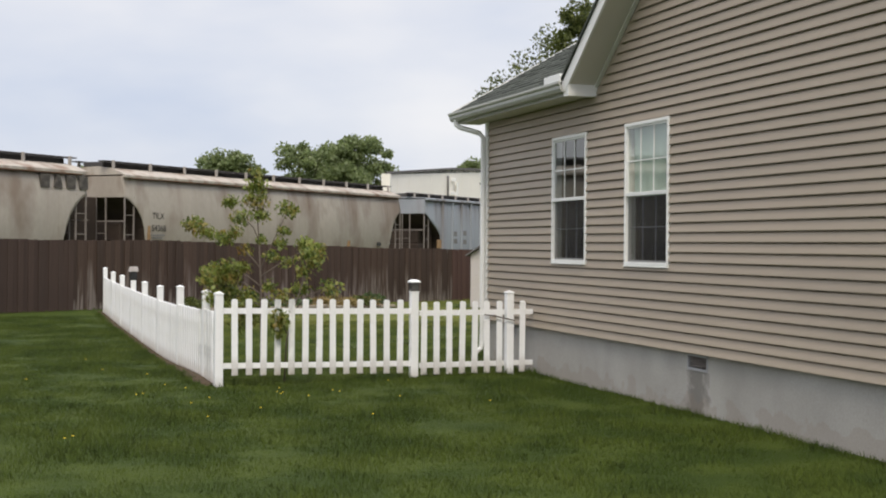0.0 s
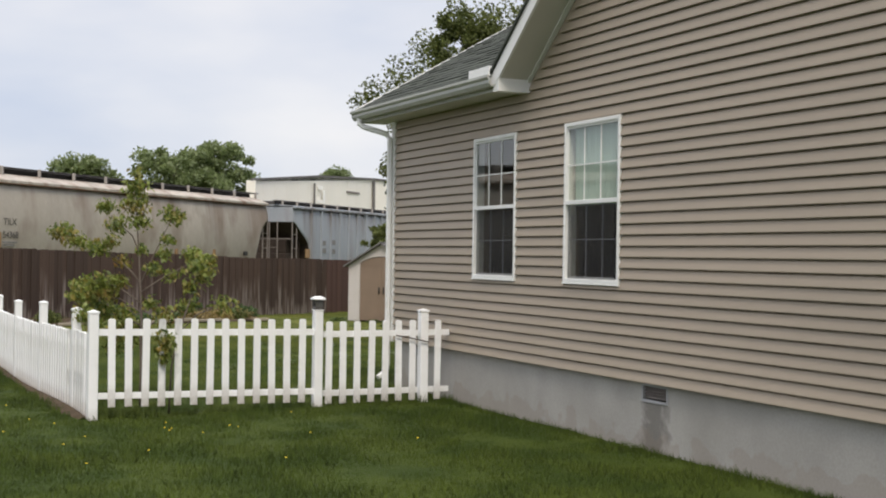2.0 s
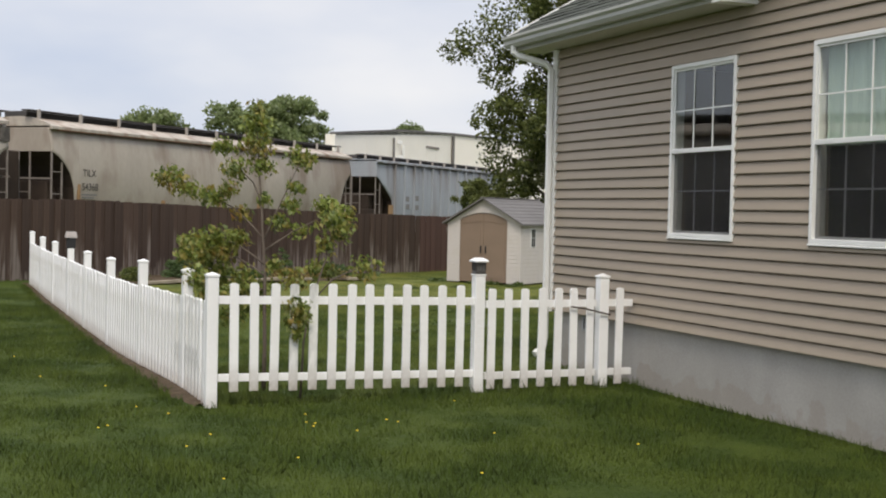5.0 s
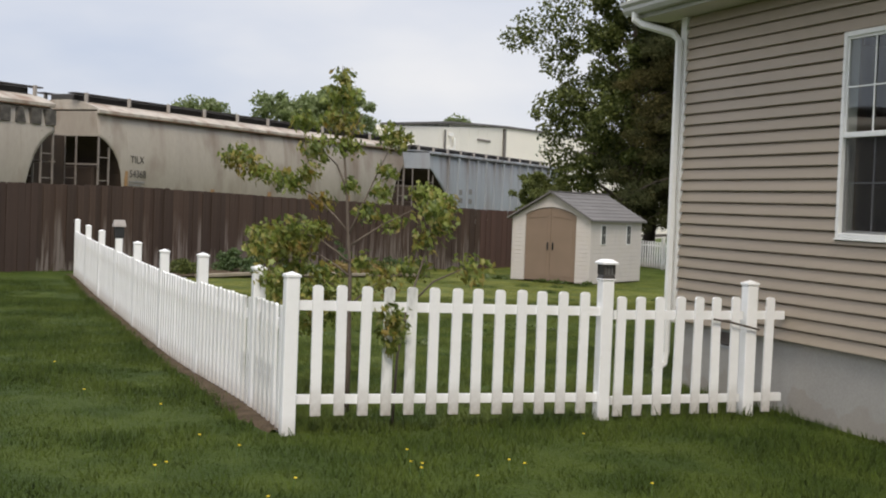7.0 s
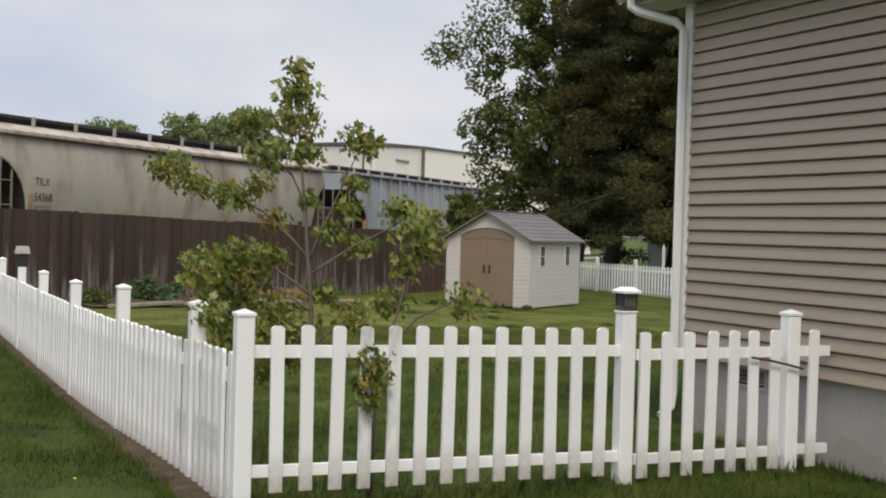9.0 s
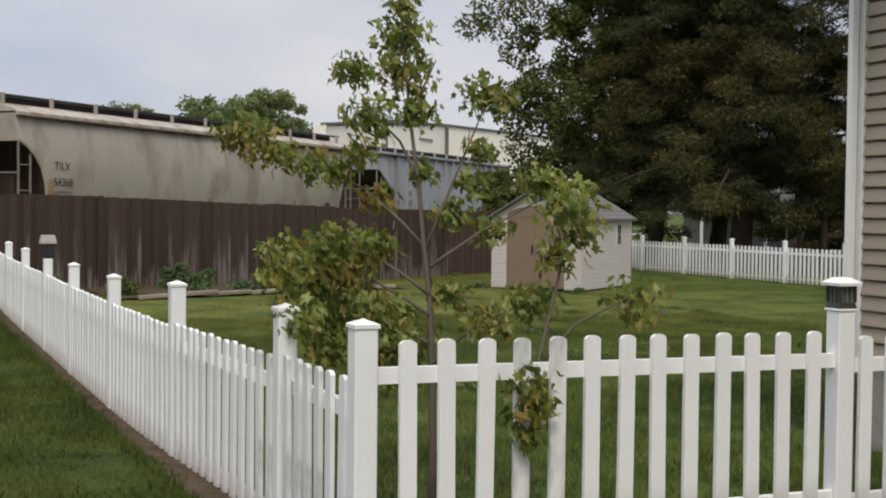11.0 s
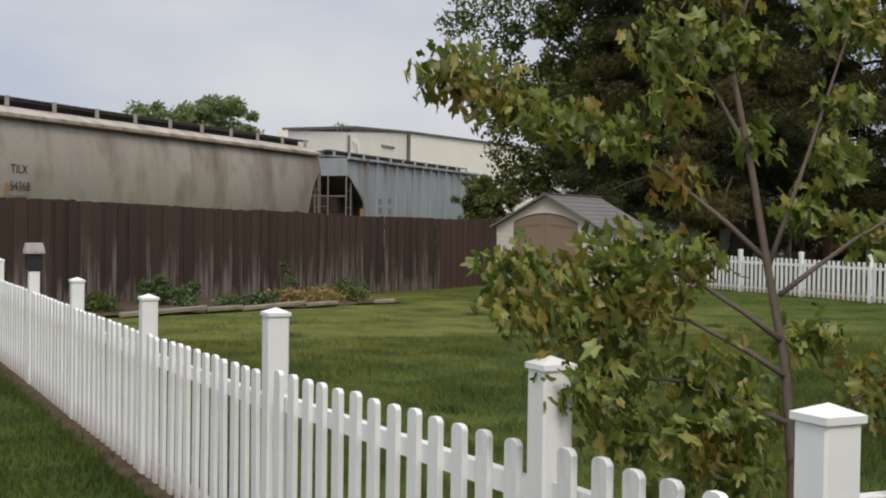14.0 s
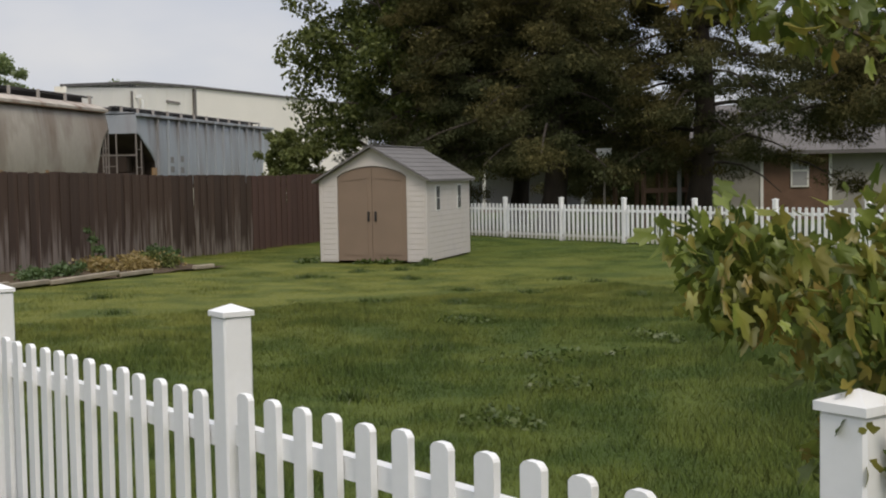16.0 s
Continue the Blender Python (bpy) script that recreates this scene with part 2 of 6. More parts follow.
ORANGE = mat("orange_conspicuity_stripe", (0.33, 0.20, 0.095), 0.6, 0.25, 4, 30, 0.0)
WAREHOUSE = mat("cream_metal_panel", (0.88, 0.83, 0.74), 0.55, 0.05, 0.3, 8, 0.05)
BARK = mat("grey_brown_bark", (0.115, 0.090, 0.070), 0.9, 0.35, 6, 60, 0.6, stretch=(1, 1, 0.3))
PINEBARK = mat("dark_pine_bark", (0.045, 0.034, 0.027), 0.95, 0.35, 4, 30, 0.6, stretch=(1, 1, 0.3))
STUCCO = mat("grey_stucco", (0.30, 0.285, 0.255), 0.9, 0.15, 1.5, 40, 0.3)
BROWNBRICK = mat("brown_brick_wall", (0.16, 0.095, 0.065), 0.9, 0.2, 2, 30, 0.3)
FARROOF = mat("far_grey_roof", (0.14, 0.13, 0.125), 0.9, 0.2, 1, 20, 0.2)
PALEHOUSE = mat("pale_far_siding", (0.36, 0.37, 0.37), 0.7, 0.08, 1, 20, 0.1)
YELLOW = mat("dandelion_yellow", (0.75, 0.55, 0.03), 0.8, 0.15, 20, 200, 0.1)
STEM = mat("green_stem", (0.09, 0.15, 0.04), 0.7, 0.15, 10, 90, 0.0)
CORD = mat("dark_cord", (0.06, 0.045, 0.035), 0.8, 0.2, 10, 90, 0.1)
MAPLE = leaf_mat("maple_leaf", (0.064, 0.098, 0.016), (0.275, 0.332, 0.067), (0.285, 0.240, 0.055), 0.38, tint=(1.28, 0.72, 0.70))
TREELEAF = leaf_mat("broad_leaf", (0.038, 0.056, 0.014), (0.180, 0.204, 0.058), None, 0.38, gloss=0.03)
LIGHTLEAF = leaf_mat("light_leaf", (0.095, 0.120, 0.034), (0.245, 0.270, 0.095), None, 0.42, gloss=0.03)
# far leaves kept pale, with the haze of distance mixed into their colour
FARLEAF = leaf_mat("far_leaf_hazed", (0.140, 0.190, 0.070), (0.250, 0.300, 0.120), None, 0.45)
NEEDLE = leaf_mat("pine_needle", (0.060, 0.061, 0.031), (0.114, 0.105, 0.053), None, 0.2, patch=0.33, gloss=0.0)
WEED = leaf_mat("weed_leaf", (0.060, 0.110, 0.036), (0.12, 0.175, 0.060), None, 0.3)
PALEWEED = leaf_mat("pale_weed", (0.066, 0.100, 0.022), (0.125, 0.160, 0.042), None, 0.3)
TUFT = leaf_mat("coarse_tuft", (0.052, 0.088, 0.017), (0.100, 0.136, 0.030), None, 0.3)
STRAW = leaf_mat("dry_straw", (0.24, 0.18, 0.06), (0.34, 0.25, 0.09), None, 0.3)


def lawn_material(name, blade):
    """Turf and blades: lush dark green lawn, and lighter, thinner yellowish grass towards the back of the yard, with
    patches. Towards the pines the colour darkens again, as painted shade.
    """
    m = bpy.data.materials.new(name)
    m.use_nodes = True
    n, l = m.node_tree.nodes, m.node_tree.links
    b = n["Principled BSDF"]
    b.inputs["Roughness"].default_value, b.inputs["Specular IOR Level"].default_value = 0.8, 0.15
    tc, sep = n.new("ShaderNodeTexCoord"), n.new("ShaderNodeSeparateXYZ")
    l.new(tc.outputs["Object"], sep.inputs[0])
    big, mid, fine = (n.new("ShaderNodeTexNoise") for _ in range(3))
    for k, sc, dt in ((big, 0.28, 3), (mid, 1.3, 4), (fine, 35.0, 3)):
        k.inputs["Scale"].default_value, k.inputs["Detail"].default_value = sc, dt
        l.new(tc.outputs["Object"], k.inputs["Vector"])

    def calc(op, a, c):
        k = n.new("ShaderNodeMath")
        k.operation = op
        for q, v in enumerate((a, c)):
            if isinstance(v, (int, float)):
                k.inputs[q].default_value = v
            else:
                l.new(v, k.inputs[q])
        return k.outputs[0]

    def ramped(v, a, c):
        k = n.new("ShaderNodeMapRange")
        k.interpolation_type = 'SMOOTHSTEP'
        k.inputs["From Min"].default_value, k.inputs["From Max"].default_value = a, c
        l.new(v, k.inputs["Value"])
        return k.outputs[0]

    inside = calc('MULTIPLY', calc('GREATER_THAN', sep.outputs[0], -4.15), calc('GREATER_THAN', sep.outputs[1], 0.62))
    wobble = calc('MULTIPLY', calc('SUBTRACT', big.outputs["Fac"], 0.5), 11.0)
    # the x ramp brings back dark grass towards the pines, painting in their shade
    thin = calc('MULTIPLY', calc('MULTIPLY', ramped(calc('ADD', sep.outputs[1], wobble), 8.5, 15.5), ramped(calc('ADD', sep.outputs[0], wobble), 13.5, 6.5)), inside)
    patch = ramped(mid.outputs["Fac"], 0.36, 0.62)

    def blend(fac, a, c):
        k = n.new("ShaderNodeMixRGB")
        if isinstance(fac, float):
            k.inputs[0].default_value = fac
        else:
            l.new(fac, k.inputs[0])
        for q, v in ((1, a), (2, c)):
            if isinstance(v, tuple):
                k.inputs[q].default_value = (*v, 1)
            else:
                l.new(v, k.inputs[q])
        return k.outputs[0]

    mown = blend(patch, (0.032, 0.053, 0.0062), (0.053, 0.076, 0.0095))
    rough = blend(patch, (0.048, 0.076, 0.013), (0.088, 0.114, 0.021))
    lush = blend(inside, mown, rough)
    worn = blend(patch, (0.075, 0.096, 0.017), (0.140, 0.150, 0.030))
    colour = blend(thin, lush, worn)
    if blade:
        geo = n.new("ShaderNodeNewGeometry")
        vary = n.new("ShaderNodeVectorMath")
        vary.operation = 'SCALE'
        l.new(colour, vary.inputs[0])
        l.new(calc('ADD', calc('MULTIPLY', geo.outputs["Random Per Island"], 0.6), 0.75), vary.inputs["Scale"])
        colour = vary.outputs[0]
        # blades stand in a thick sward that takes its light from above
        tilt, unit = n.new("ShaderNodeVectorMath"), n.new("ShaderNodeVectorMath")
        tilt.operation, unit.operation = 'MULTIPLY_ADD', 'NORMALIZE'
        tilt.inputs[1].default_value, tilt.inputs[2].default_value = (0.45, 0.45, 0.45), (0, 0, 1)
        l.new(geo.outputs["Normal"], tilt.inputs[0])
        l.new(tilt.outputs[0], unit.inputs[0])
        l.new(unit.outputs[0], b.inputs["Normal"])
    else:
        vary = n.new("ShaderNodeVectorMath")
        vary.operation = 'SCALE'
        l.new(colour, vary.inputs[0])
        l.new(calc('ADD', calc('MULTIPLY', fine.outputs["Fac"], 0.7), 0.62), vary.inputs["Scale"])
        colour = vary.outputs[0]
        bp = n.new("ShaderNodeBump")
        bp.inputs["Strength"].default_value, bp.inputs["Distance"].default_value = 0.7, 0.03
        l.new(fine.outputs["Fac"], bp.inputs["Height"])
        l.new(bp.outputs[0], b.inputs["Normal"])
    l.new(colour, b.inputs["Base Color"])
    return m


GRASS = lawn_material("lawn_blade", True)
TURF = lawn_material("lawn_turf", False)

# concrete with a damp stain below the vent
CONC = mat("grey_parged_concrete", (0.368, 0.350, 0.322), 0.9, 0.24, 0.9, 50, 0.25, dirt=(0.25, 0.235, 0.21), dirt_amt=0.6, dirt_scale=0.8)
n, l = CONC.node_tree.nodes, CONC.node_tree.links
tc, sep = n.new("ShaderNodeTexCoord"), n.new("ShaderNodeSeparateXYZ")
l.new(tc.outputs["Object"], sep.inputs[0])
wob = n.new("ShaderNodeTexNoise")
wob.inputs["Scale"].default_value = 7.0
l.new(tc.outputs["Object"], wob.inputs["Vector"])


def node_math(op, a, b):
    k = n.new("ShaderNodeMath")
    k.operation = op
    for i, v in enumerate((a, b)):
        if isinstance(v, (int, float)):
            k.inputs[i].default_value = v
        else:
            l.new(v, k.inputs[i])
    return k.outputs[0]


off_y = node_math('ABSOLUTE', node_math('ADD', node_math('ADD', sep.outputs[1], 3.47), node_math('MULTIPLY', node_math('SUBTRACT', wob.outputs["Fac"], 0.5), 0.42)), 0)
stain = node_math('MULTIPLY', node_math('MINIMUM', node_math('MAXIMUM', node_math('MULTIPLY', node_math('SUBTRACT', 0.23, off_y), 8.0), 0.0), 1.0), node_math('LESS_THAN', sep.outputs[2], 0.47))
dk = n.new("ShaderNodeMixRGB")
dk.blend_type = 'MULTIPLY'
dk.inputs[2].default_value = (0.50, 0.49, 0.48, 1)
l.new(stain, dk.inputs[0])
bsdf = n["Principled BSDF"]
l.new(bsdf.inputs["Base Color"].links[0].from_socket, dk.inputs[1])
# brown soil splashed on the foot of the wall
splash, foot = n.new("ShaderNodeTexNoise"), n.new("ShaderNodeMixRGB")
splash.inputs["Scale"].default_value, splash.inputs["Detail"].default_value = 3.2, 5
l.new(tc.outputs["Object"], splash.inputs["Vector"])
reach_up = node_math('MULTIPLY', node_math('MAXIMUM', node_math('SUBTRACT', splash.outputs["Fac"], 0.30), 0.0), 0.85)
l.new(node_math('MINIMUM', node_math('MAXIMUM', node_math('MULTIPLY', node_math('SUBTRACT', reach_up, node_math('SUBTRACT', sep.outputs[2], 0.02)), 7.0), 0.0), 0.28), foot.inputs[0])
l.new(dk.outputs[0], foot.inputs[1])
foot.inputs[2].default_value = (0.26, 0.205, 0.15, 1)
l.new(foot.outputs[0], bsdf.inputs["Base Color"])

# window glass: clear pane with a real reflection
GLASS = bpy.data.materials.new("window_glass")
GLASS.use_nodes = True
gb = GLASS.node_tree.nodes["Principled BSDF"]
gb.inputs["Base Color"].default_value = (0.85, 0.9, 0.88, 1)
gb.inputs["Roughness"].default_value = 0.02
gb.inputs["Transmission Weight"].default_value = 1.0
gb.inputs["IOR"].default_value = 1.5


MESHSCREEN = bpy.data.materials.new("insect_screen")
MESHSCREEN.use_nodes = True
n, l = MESHSCREEN.node_tree.nodes, MESHSCREEN.node_tree.links
mixer, clear = n.new("ShaderNodeMixShader"), n.new("ShaderNodeBsdfTransparent")
mixer.inputs[0].default_value = 0.32
n["Principled BSDF"].inputs["Base Color"].default_value = (0.02, 0.02, 0.022, 1)
n["Principled BSDF"].inputs["Roughness"].default_value = 0.8
l.new(clear.outputs[0], mixer.inputs[1])
l.new(n["Principled BSDF"].outputs[0], mixer.inputs[2])
l.new(mixer.outputs[0], n["Material Output"].inputs[0])

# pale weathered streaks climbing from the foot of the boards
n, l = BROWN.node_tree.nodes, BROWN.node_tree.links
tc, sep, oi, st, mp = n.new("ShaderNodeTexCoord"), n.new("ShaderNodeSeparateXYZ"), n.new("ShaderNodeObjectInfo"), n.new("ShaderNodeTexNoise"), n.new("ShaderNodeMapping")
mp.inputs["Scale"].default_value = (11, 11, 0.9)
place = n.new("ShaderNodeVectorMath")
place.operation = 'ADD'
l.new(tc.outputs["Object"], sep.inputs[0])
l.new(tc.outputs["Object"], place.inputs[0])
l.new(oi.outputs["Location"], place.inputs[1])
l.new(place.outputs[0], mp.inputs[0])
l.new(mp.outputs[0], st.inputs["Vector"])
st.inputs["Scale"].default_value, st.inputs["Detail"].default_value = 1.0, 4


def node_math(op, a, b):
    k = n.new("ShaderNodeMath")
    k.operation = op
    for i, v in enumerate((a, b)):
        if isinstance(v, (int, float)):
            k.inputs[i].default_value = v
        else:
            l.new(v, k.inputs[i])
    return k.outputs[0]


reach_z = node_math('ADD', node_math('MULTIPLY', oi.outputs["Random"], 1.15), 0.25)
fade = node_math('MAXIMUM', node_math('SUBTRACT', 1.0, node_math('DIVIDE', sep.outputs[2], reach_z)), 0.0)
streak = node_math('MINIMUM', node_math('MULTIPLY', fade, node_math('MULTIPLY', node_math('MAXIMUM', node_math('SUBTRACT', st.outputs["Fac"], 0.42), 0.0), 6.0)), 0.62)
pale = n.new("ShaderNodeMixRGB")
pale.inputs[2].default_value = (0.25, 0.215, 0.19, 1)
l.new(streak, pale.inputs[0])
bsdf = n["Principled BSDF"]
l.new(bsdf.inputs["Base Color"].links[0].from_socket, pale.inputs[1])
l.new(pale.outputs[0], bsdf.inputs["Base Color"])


# rust running down the rail cars from the roof ledge, and rust spreading at the far end of the streaked car
def run_down(material, colour, top, length, along, amount, end=None):
    n, l = material.node_tree.nodes, material.node_tree.links
    tc, sep, mp, st = n.new("ShaderNodeTexCoord"), n.new("ShaderNodeSeparateXYZ"), n.new("ShaderNodeMapping"), n.new("ShaderNodeTexNoise")
    mp.inputs["Scale"].default_value = (along, 0.2, 0.07)
    st.inputs["Scale"].default_value, st.inputs["Detail"].default_value, st.inputs["Roughness"].default_value = 1.0, 6, 0.6
    l.new(tc.outputs["Object"], sep.inputs[0])
    l.new(tc.outputs["Object"], mp.inputs[0])
    l.new(mp.outputs[0], st.inputs["Vector"])

    def calc(op, a, b):
        k = n.new("ShaderNodeMath")
        k.operation = op
        for i, v in enumerate((a, b)):
            if isinstance(v, (int, float)):
                k.inputs[i].default_value = v
            else:
                l.new(v, k.inputs[i])
        return k.outputs[0]

    down = calc('MAXIMUM', calc('SUBTRACT', 1.0, calc('DIVIDE', calc('MAXIMUM', calc('SUBTRACT', top, sep.outputs[2]), 0.0), length)), 0.12)
    mark = calc('MULTIPLY', calc('MAXIMUM', calc('SUBTRACT', st.outputs["Fac"], 0.47), 0.0), 5.0)
    if end:
        mark = calc('MULTIPLY', mark, calc('MINIMUM', calc('MAXIMUM', calc('DIVIDE', calc('ADD', sep.outputs[0], 2.0), 16.0), 0.30), 1.0))
        near = calc('MAXIMUM', calc('SUBTRACT', 1.0, calc('DIVIDE', calc('ABSOLUTE', calc('SUBTRACT', sep.outputs[0], end), 0.0), 3.2)), 0.0)
        mark = calc('ADD', mark, calc('MULTIPLY', near, calc('MULTIPLY', st.outputs["Fac"], 1.8)))
    mix = n.new("ShaderNodeMixRGB")
    bsdf = n["Principled BSDF"]
    l.new(calc('MINIMUM', calc('MULTIPLY', mark, down), amount), mix.inputs[0])
    l.new(bsdf.inputs["Base Color"].links[0].from_socket, mix.inputs[1])
    mix.inputs[2].default_value = (*colour, 1)
    l.new(mix.outputs[0], bsdf.inputs["Base Color"])


run_down(TANCAR, (0.165, 0.100, 0.060), 4.1, 2.3, 1.3, 0.50, 18.4)
run_down(GREYCAR, (0.165, 0.125, 0.105), 4.05, 1.6, 2.1, 0.50)


# ---- building helpers ----
def thing(name, label, category, loc=(0, 0, 0), group="", kind=""):
    e = new(name)
    e.location = loc
    e.empty_display_size = 0.2
    bpy.context.view_layer.update()
    return tagged(e, label, category, group, kind)


def put_mesh(name, me, material, parent=None, label="", kind=""):
    """Links a mesh in world coordinates (or, with a parent at the origin of its own space, in the parent's)."""
    if material and not me.materials:
        me.materials.append(material)
    ob = new(name, me)
    if parent:
        ob.parent = parent
    if label:
        ob["label"] = label
    if kind:
        ob["kind"] = kind
    return ob


def part(name, bm, material, parent=None, label="", kind="", smooth=False):
    me = bpy.data.meshes.new(name)
    bm.to_mesh(me)
    bm.free()
    if smooth:
        me.polygons.foreach_set("use_smooth", [True] * len(me.polygons))
    return put_mesh(name, me, material, parent, label, kind)


def box(bm, lo, hi, bevel=0.0, m=None):
    lo, hi = Vector(lo), Vector(hi)
    r = bmesh.ops.create_cube(bm, size=1.0, matrix=Matrix.LocRotScale((lo + hi) / 2, None, hi - lo))
    vs = r["verts"]
    if bevel:
        es = {e for v in vs for e in v.link_edges}
        out = bmesh.ops.bevel(bm, geom=list(es), offset=bevel, segments=1, affect='EDGES', profile=0.5)
        vs = out["verts"]
    if m is not None:
        bmesh.ops.transform(bm, matrix=m, verts=list(set(vs)))
    return vs


def box_part(name, lo, hi, material, parent=None, bevel=0.0, label="", m=None, kind=""):
    bm = bmesh.new()
    box(bm, lo, hi, bevel, m)
    return part(name, bm, material, parent, label, kind)


def prism(bm, pts, axis, a, b):
    """Extrudes a closed outline (pairs) along an axis from a to b."""
    def at(p, k):
        if axis == 'x':
            return (k, p[0], p[1])
        if axis == 'y':
            return (p[0], k, p[1])
        return (p[0], p[1], k)
    v0 = [bm.verts.new(at(p, a)) for p in pts]
    v1 = [bm.verts.new(at(p, b)) for p in pts]
    k = len(pts)
    bm.faces.new(v0)
    bm.faces.new(v1[::-1])
    for i in range(k):
        bm.faces.new((v0[i], v1[i], v1[(i + 1) % k], v0[(i + 1) % k]))
    bmesh.ops.recalc_face_normals(bm, faces=bm.faces[:])


def tube(bm, pts, radii, sides=8):
    """A tapered tube along a polyline."""
    rings = []
    for i, p in enumerate(pts):
        p = Vector(p)
        d = (Vector(pts[min(i + 1, len(pts) - 1)]) - Vector(pts[max(i - 1, 0)])).normalized()
        u = d.cross(Vector((0.31, 0.95, 0.1))).normalized()
        w = d.cross(u)
        rings.append([bm.verts.new(p + radii[i] * (math.cos(2 * math.pi * k / sides) * u + math.sin(2 * math.pi * k / sides) * w)) for k in range(sides)])
    for a, b in zip(rings, rings[1:]):
        for k in range(sides):
            bm.faces.new((a[k], a[(k + 1) % sides], b[(k + 1) % sides], b[k]))
    bm.faces.new(rings[0][::-1])
    bm.faces.new(rings[-1])


def np_mesh(name, verts, faces):
    """A mesh from arrays; faces all of one size."""
    me = bpy.data.meshes.new(name)
    nv, (nf, k) = len(verts), faces.shape
    me.vertices.add(nv)
    me.vertices.foreach_set("co", verts.astype(np.float32).ravel())
    me.loops.add(nf * k)
    me.loops.foreach_set("vertex_index", faces.astype(np.int32).ravel())
    me.polygons.add(nf)
    me.polygons.foreach_set("loop_start", np.arange(0, nf * k, k, dtype=np.int32))
    me.update(calc_edges=True)
    return me


def sm(v, a, b):
    t = np.clip((np.asarray(v, float) - a) / (b - a), 0, 1)
    return t * t * (3 - 2 * t)


def g(x, y):
    """Height of the ground."""
    return (-0.10 * sm(y, 1, 6) + 0.05 * sm(y, 13, 18) * (1 - sm(x, -3, 3)) - 0.17 * sm(x, -3, 9) * sm(y, 4, 18)
            + 0.05 * sm(x, -4, -1) * (1 - sm(y, 3, 7)) - 0.05 * sm(np.hypot(x, y - 10), 60, 200))


def gz(x, y):
    return float(g(x, y))


FENCE_DIR = radians(33.4)
fdx, fdy = math.cos(FENCE_DIR), math.sin(FENCE_DIR)


def board_fence_y(x):
    return 19.6 + 0.66 * (x + 4.24)


# ---- ground ----
def axis_steps(lo, hi, step, far):
    mid = list(np.arange(lo, hi + step / 2, step))
    out, k, d = [], hi, step
    while k < far:
        d *= 1.35
        k += d
        out.append(k)
    left, k, d = [], lo, step
    while k > -far:
        d *= 1.35
        k -= d
        left.append(k)
    return np.array(left[::-1] + mid + out)


gx, gy = axis_steps(-14, 18, 0.5, 900), axis_steps(-18, 34, 0.5, 900)
GX, GY = np.meshgrid(gx, gy, indexing="ij")
GZ = g(GX, GY)
lump = np.array([[noise.noise(Vector((x * 0.7, y * 0.7, 3.1))) + 0.5 * noise.noise(Vector((x * 2.1, y * 2.1, 7.7))) for y in gy] for x in gx])
GZ = GZ + 0.014 * lump * (np.hypot(GX, GY - 8) < 40)
gv = np.stack([GX, GY, GZ], -1).reshape(-1, 3)
ia = np.arange(len(gx) * len(gy)).reshape(len(gx), len(gy))
gf = np.stack([ia[:-1, :-1], ia[1:, :-1], ia[1:, 1:], ia[:-1, 1:]], -1).reshape(-1, 4)
gm = np_mesh("ground", gv, gf)
gm.polygons.foreach_set("use_smooth", [True] * len(gm.polygons))
tagged(put_mesh("ground", gm, TURF), "mown green lawn with uneven turf", "lawn", kind="structure")

# ---- house ----
HY0, HY1 = -9.3, 2.35         # wall from the rear to the far corner
SID0, SID1 = 0.642, 3.42      # siding bottom, soffit
COURSE = 0.0992
GAB_A, GAB_B = -1.13, -8.9    # feet of the cross gable
SLOPE = 0.80
WIN = ((-0.994, 0.0), (-2.972, -1.985))
WZ0, WZ1 = 1.485, 3.017
VENTS = ((-3.675, -3.283), (1.30, 1.67))
house = thing("house", "single-storey house with tan vinyl siding and white trim", "house", (0, 0, 0))
gab_mid = (GAB_A + GAB_B) / 2
gab_top = SID1 + SLOPE * (GAB_A - gab_mid)


def gable_half(z):
    """The stretch of wall in the cross gable at a height."""
    d = (z - SID1) / SLOPE
    return GAB_B + d, GAB_A - d


# the wall behind the siding, with openings for the windows
bm = bmesh.new()
cuts = [HY0, WIN[1][0], WIN[1][1], WIN[0][0], WIN[0][1], HY1]
for i in range(5):
    a, b = cuts[i], cuts[i + 1]
    if i in (1, 3):
        box(bm, (0.016, a, SID0), (0.16, b, WZ0))
        box(bm, (0.016, a, WZ1), (0.16, b, SID1 + 0.02))
    else:
        box(bm, (0.016, a, SID0), (0.16, b, SID1 + 0.02))
part("wall", bm, SIDING, house)
bm = bmesh.new()
prism(bm, [(GAB_B, SID1 + 0.02), (GAB_A, SID1 + 0.02), (gab_mid, gab_top)], 'x', 0.016, 0.16)
part("gable_wall", bm, SIDING, house)
# the remaining outer walls
HX = 8.4
bm = bmesh.new()
box(bm, (0.16, HY1 - 0.16, SID0), (HX, HY1, SID1 + 0.02))
box(bm, (HX - 0.16, HY0 + 0.16, SID0), (HX, HY1 - 0.16, SID1 + 0.02))
box(bm, (0.16, HY0, SID0), (HX, HY0 + 0.16, SID1 + 0.02))
part("outer_wall", bm, SIDING, house)
for ya, yb in ((HY1 - 0.15, HY1), (HY0, HY0 + 0.15)):
    bm = bmesh.new()
    prism(bm, [(0.0, SID1), (HX, SID1), (HX / 2, SID1 + HX / 2 * 0.575)], 'y', ya, yb)
    part("end_gable", bm, SIDING, house)
# made-up interior behind the panes, shaded by its near-black colour
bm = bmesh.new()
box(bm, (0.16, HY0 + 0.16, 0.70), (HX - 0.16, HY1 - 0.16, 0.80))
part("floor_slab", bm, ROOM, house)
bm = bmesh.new()
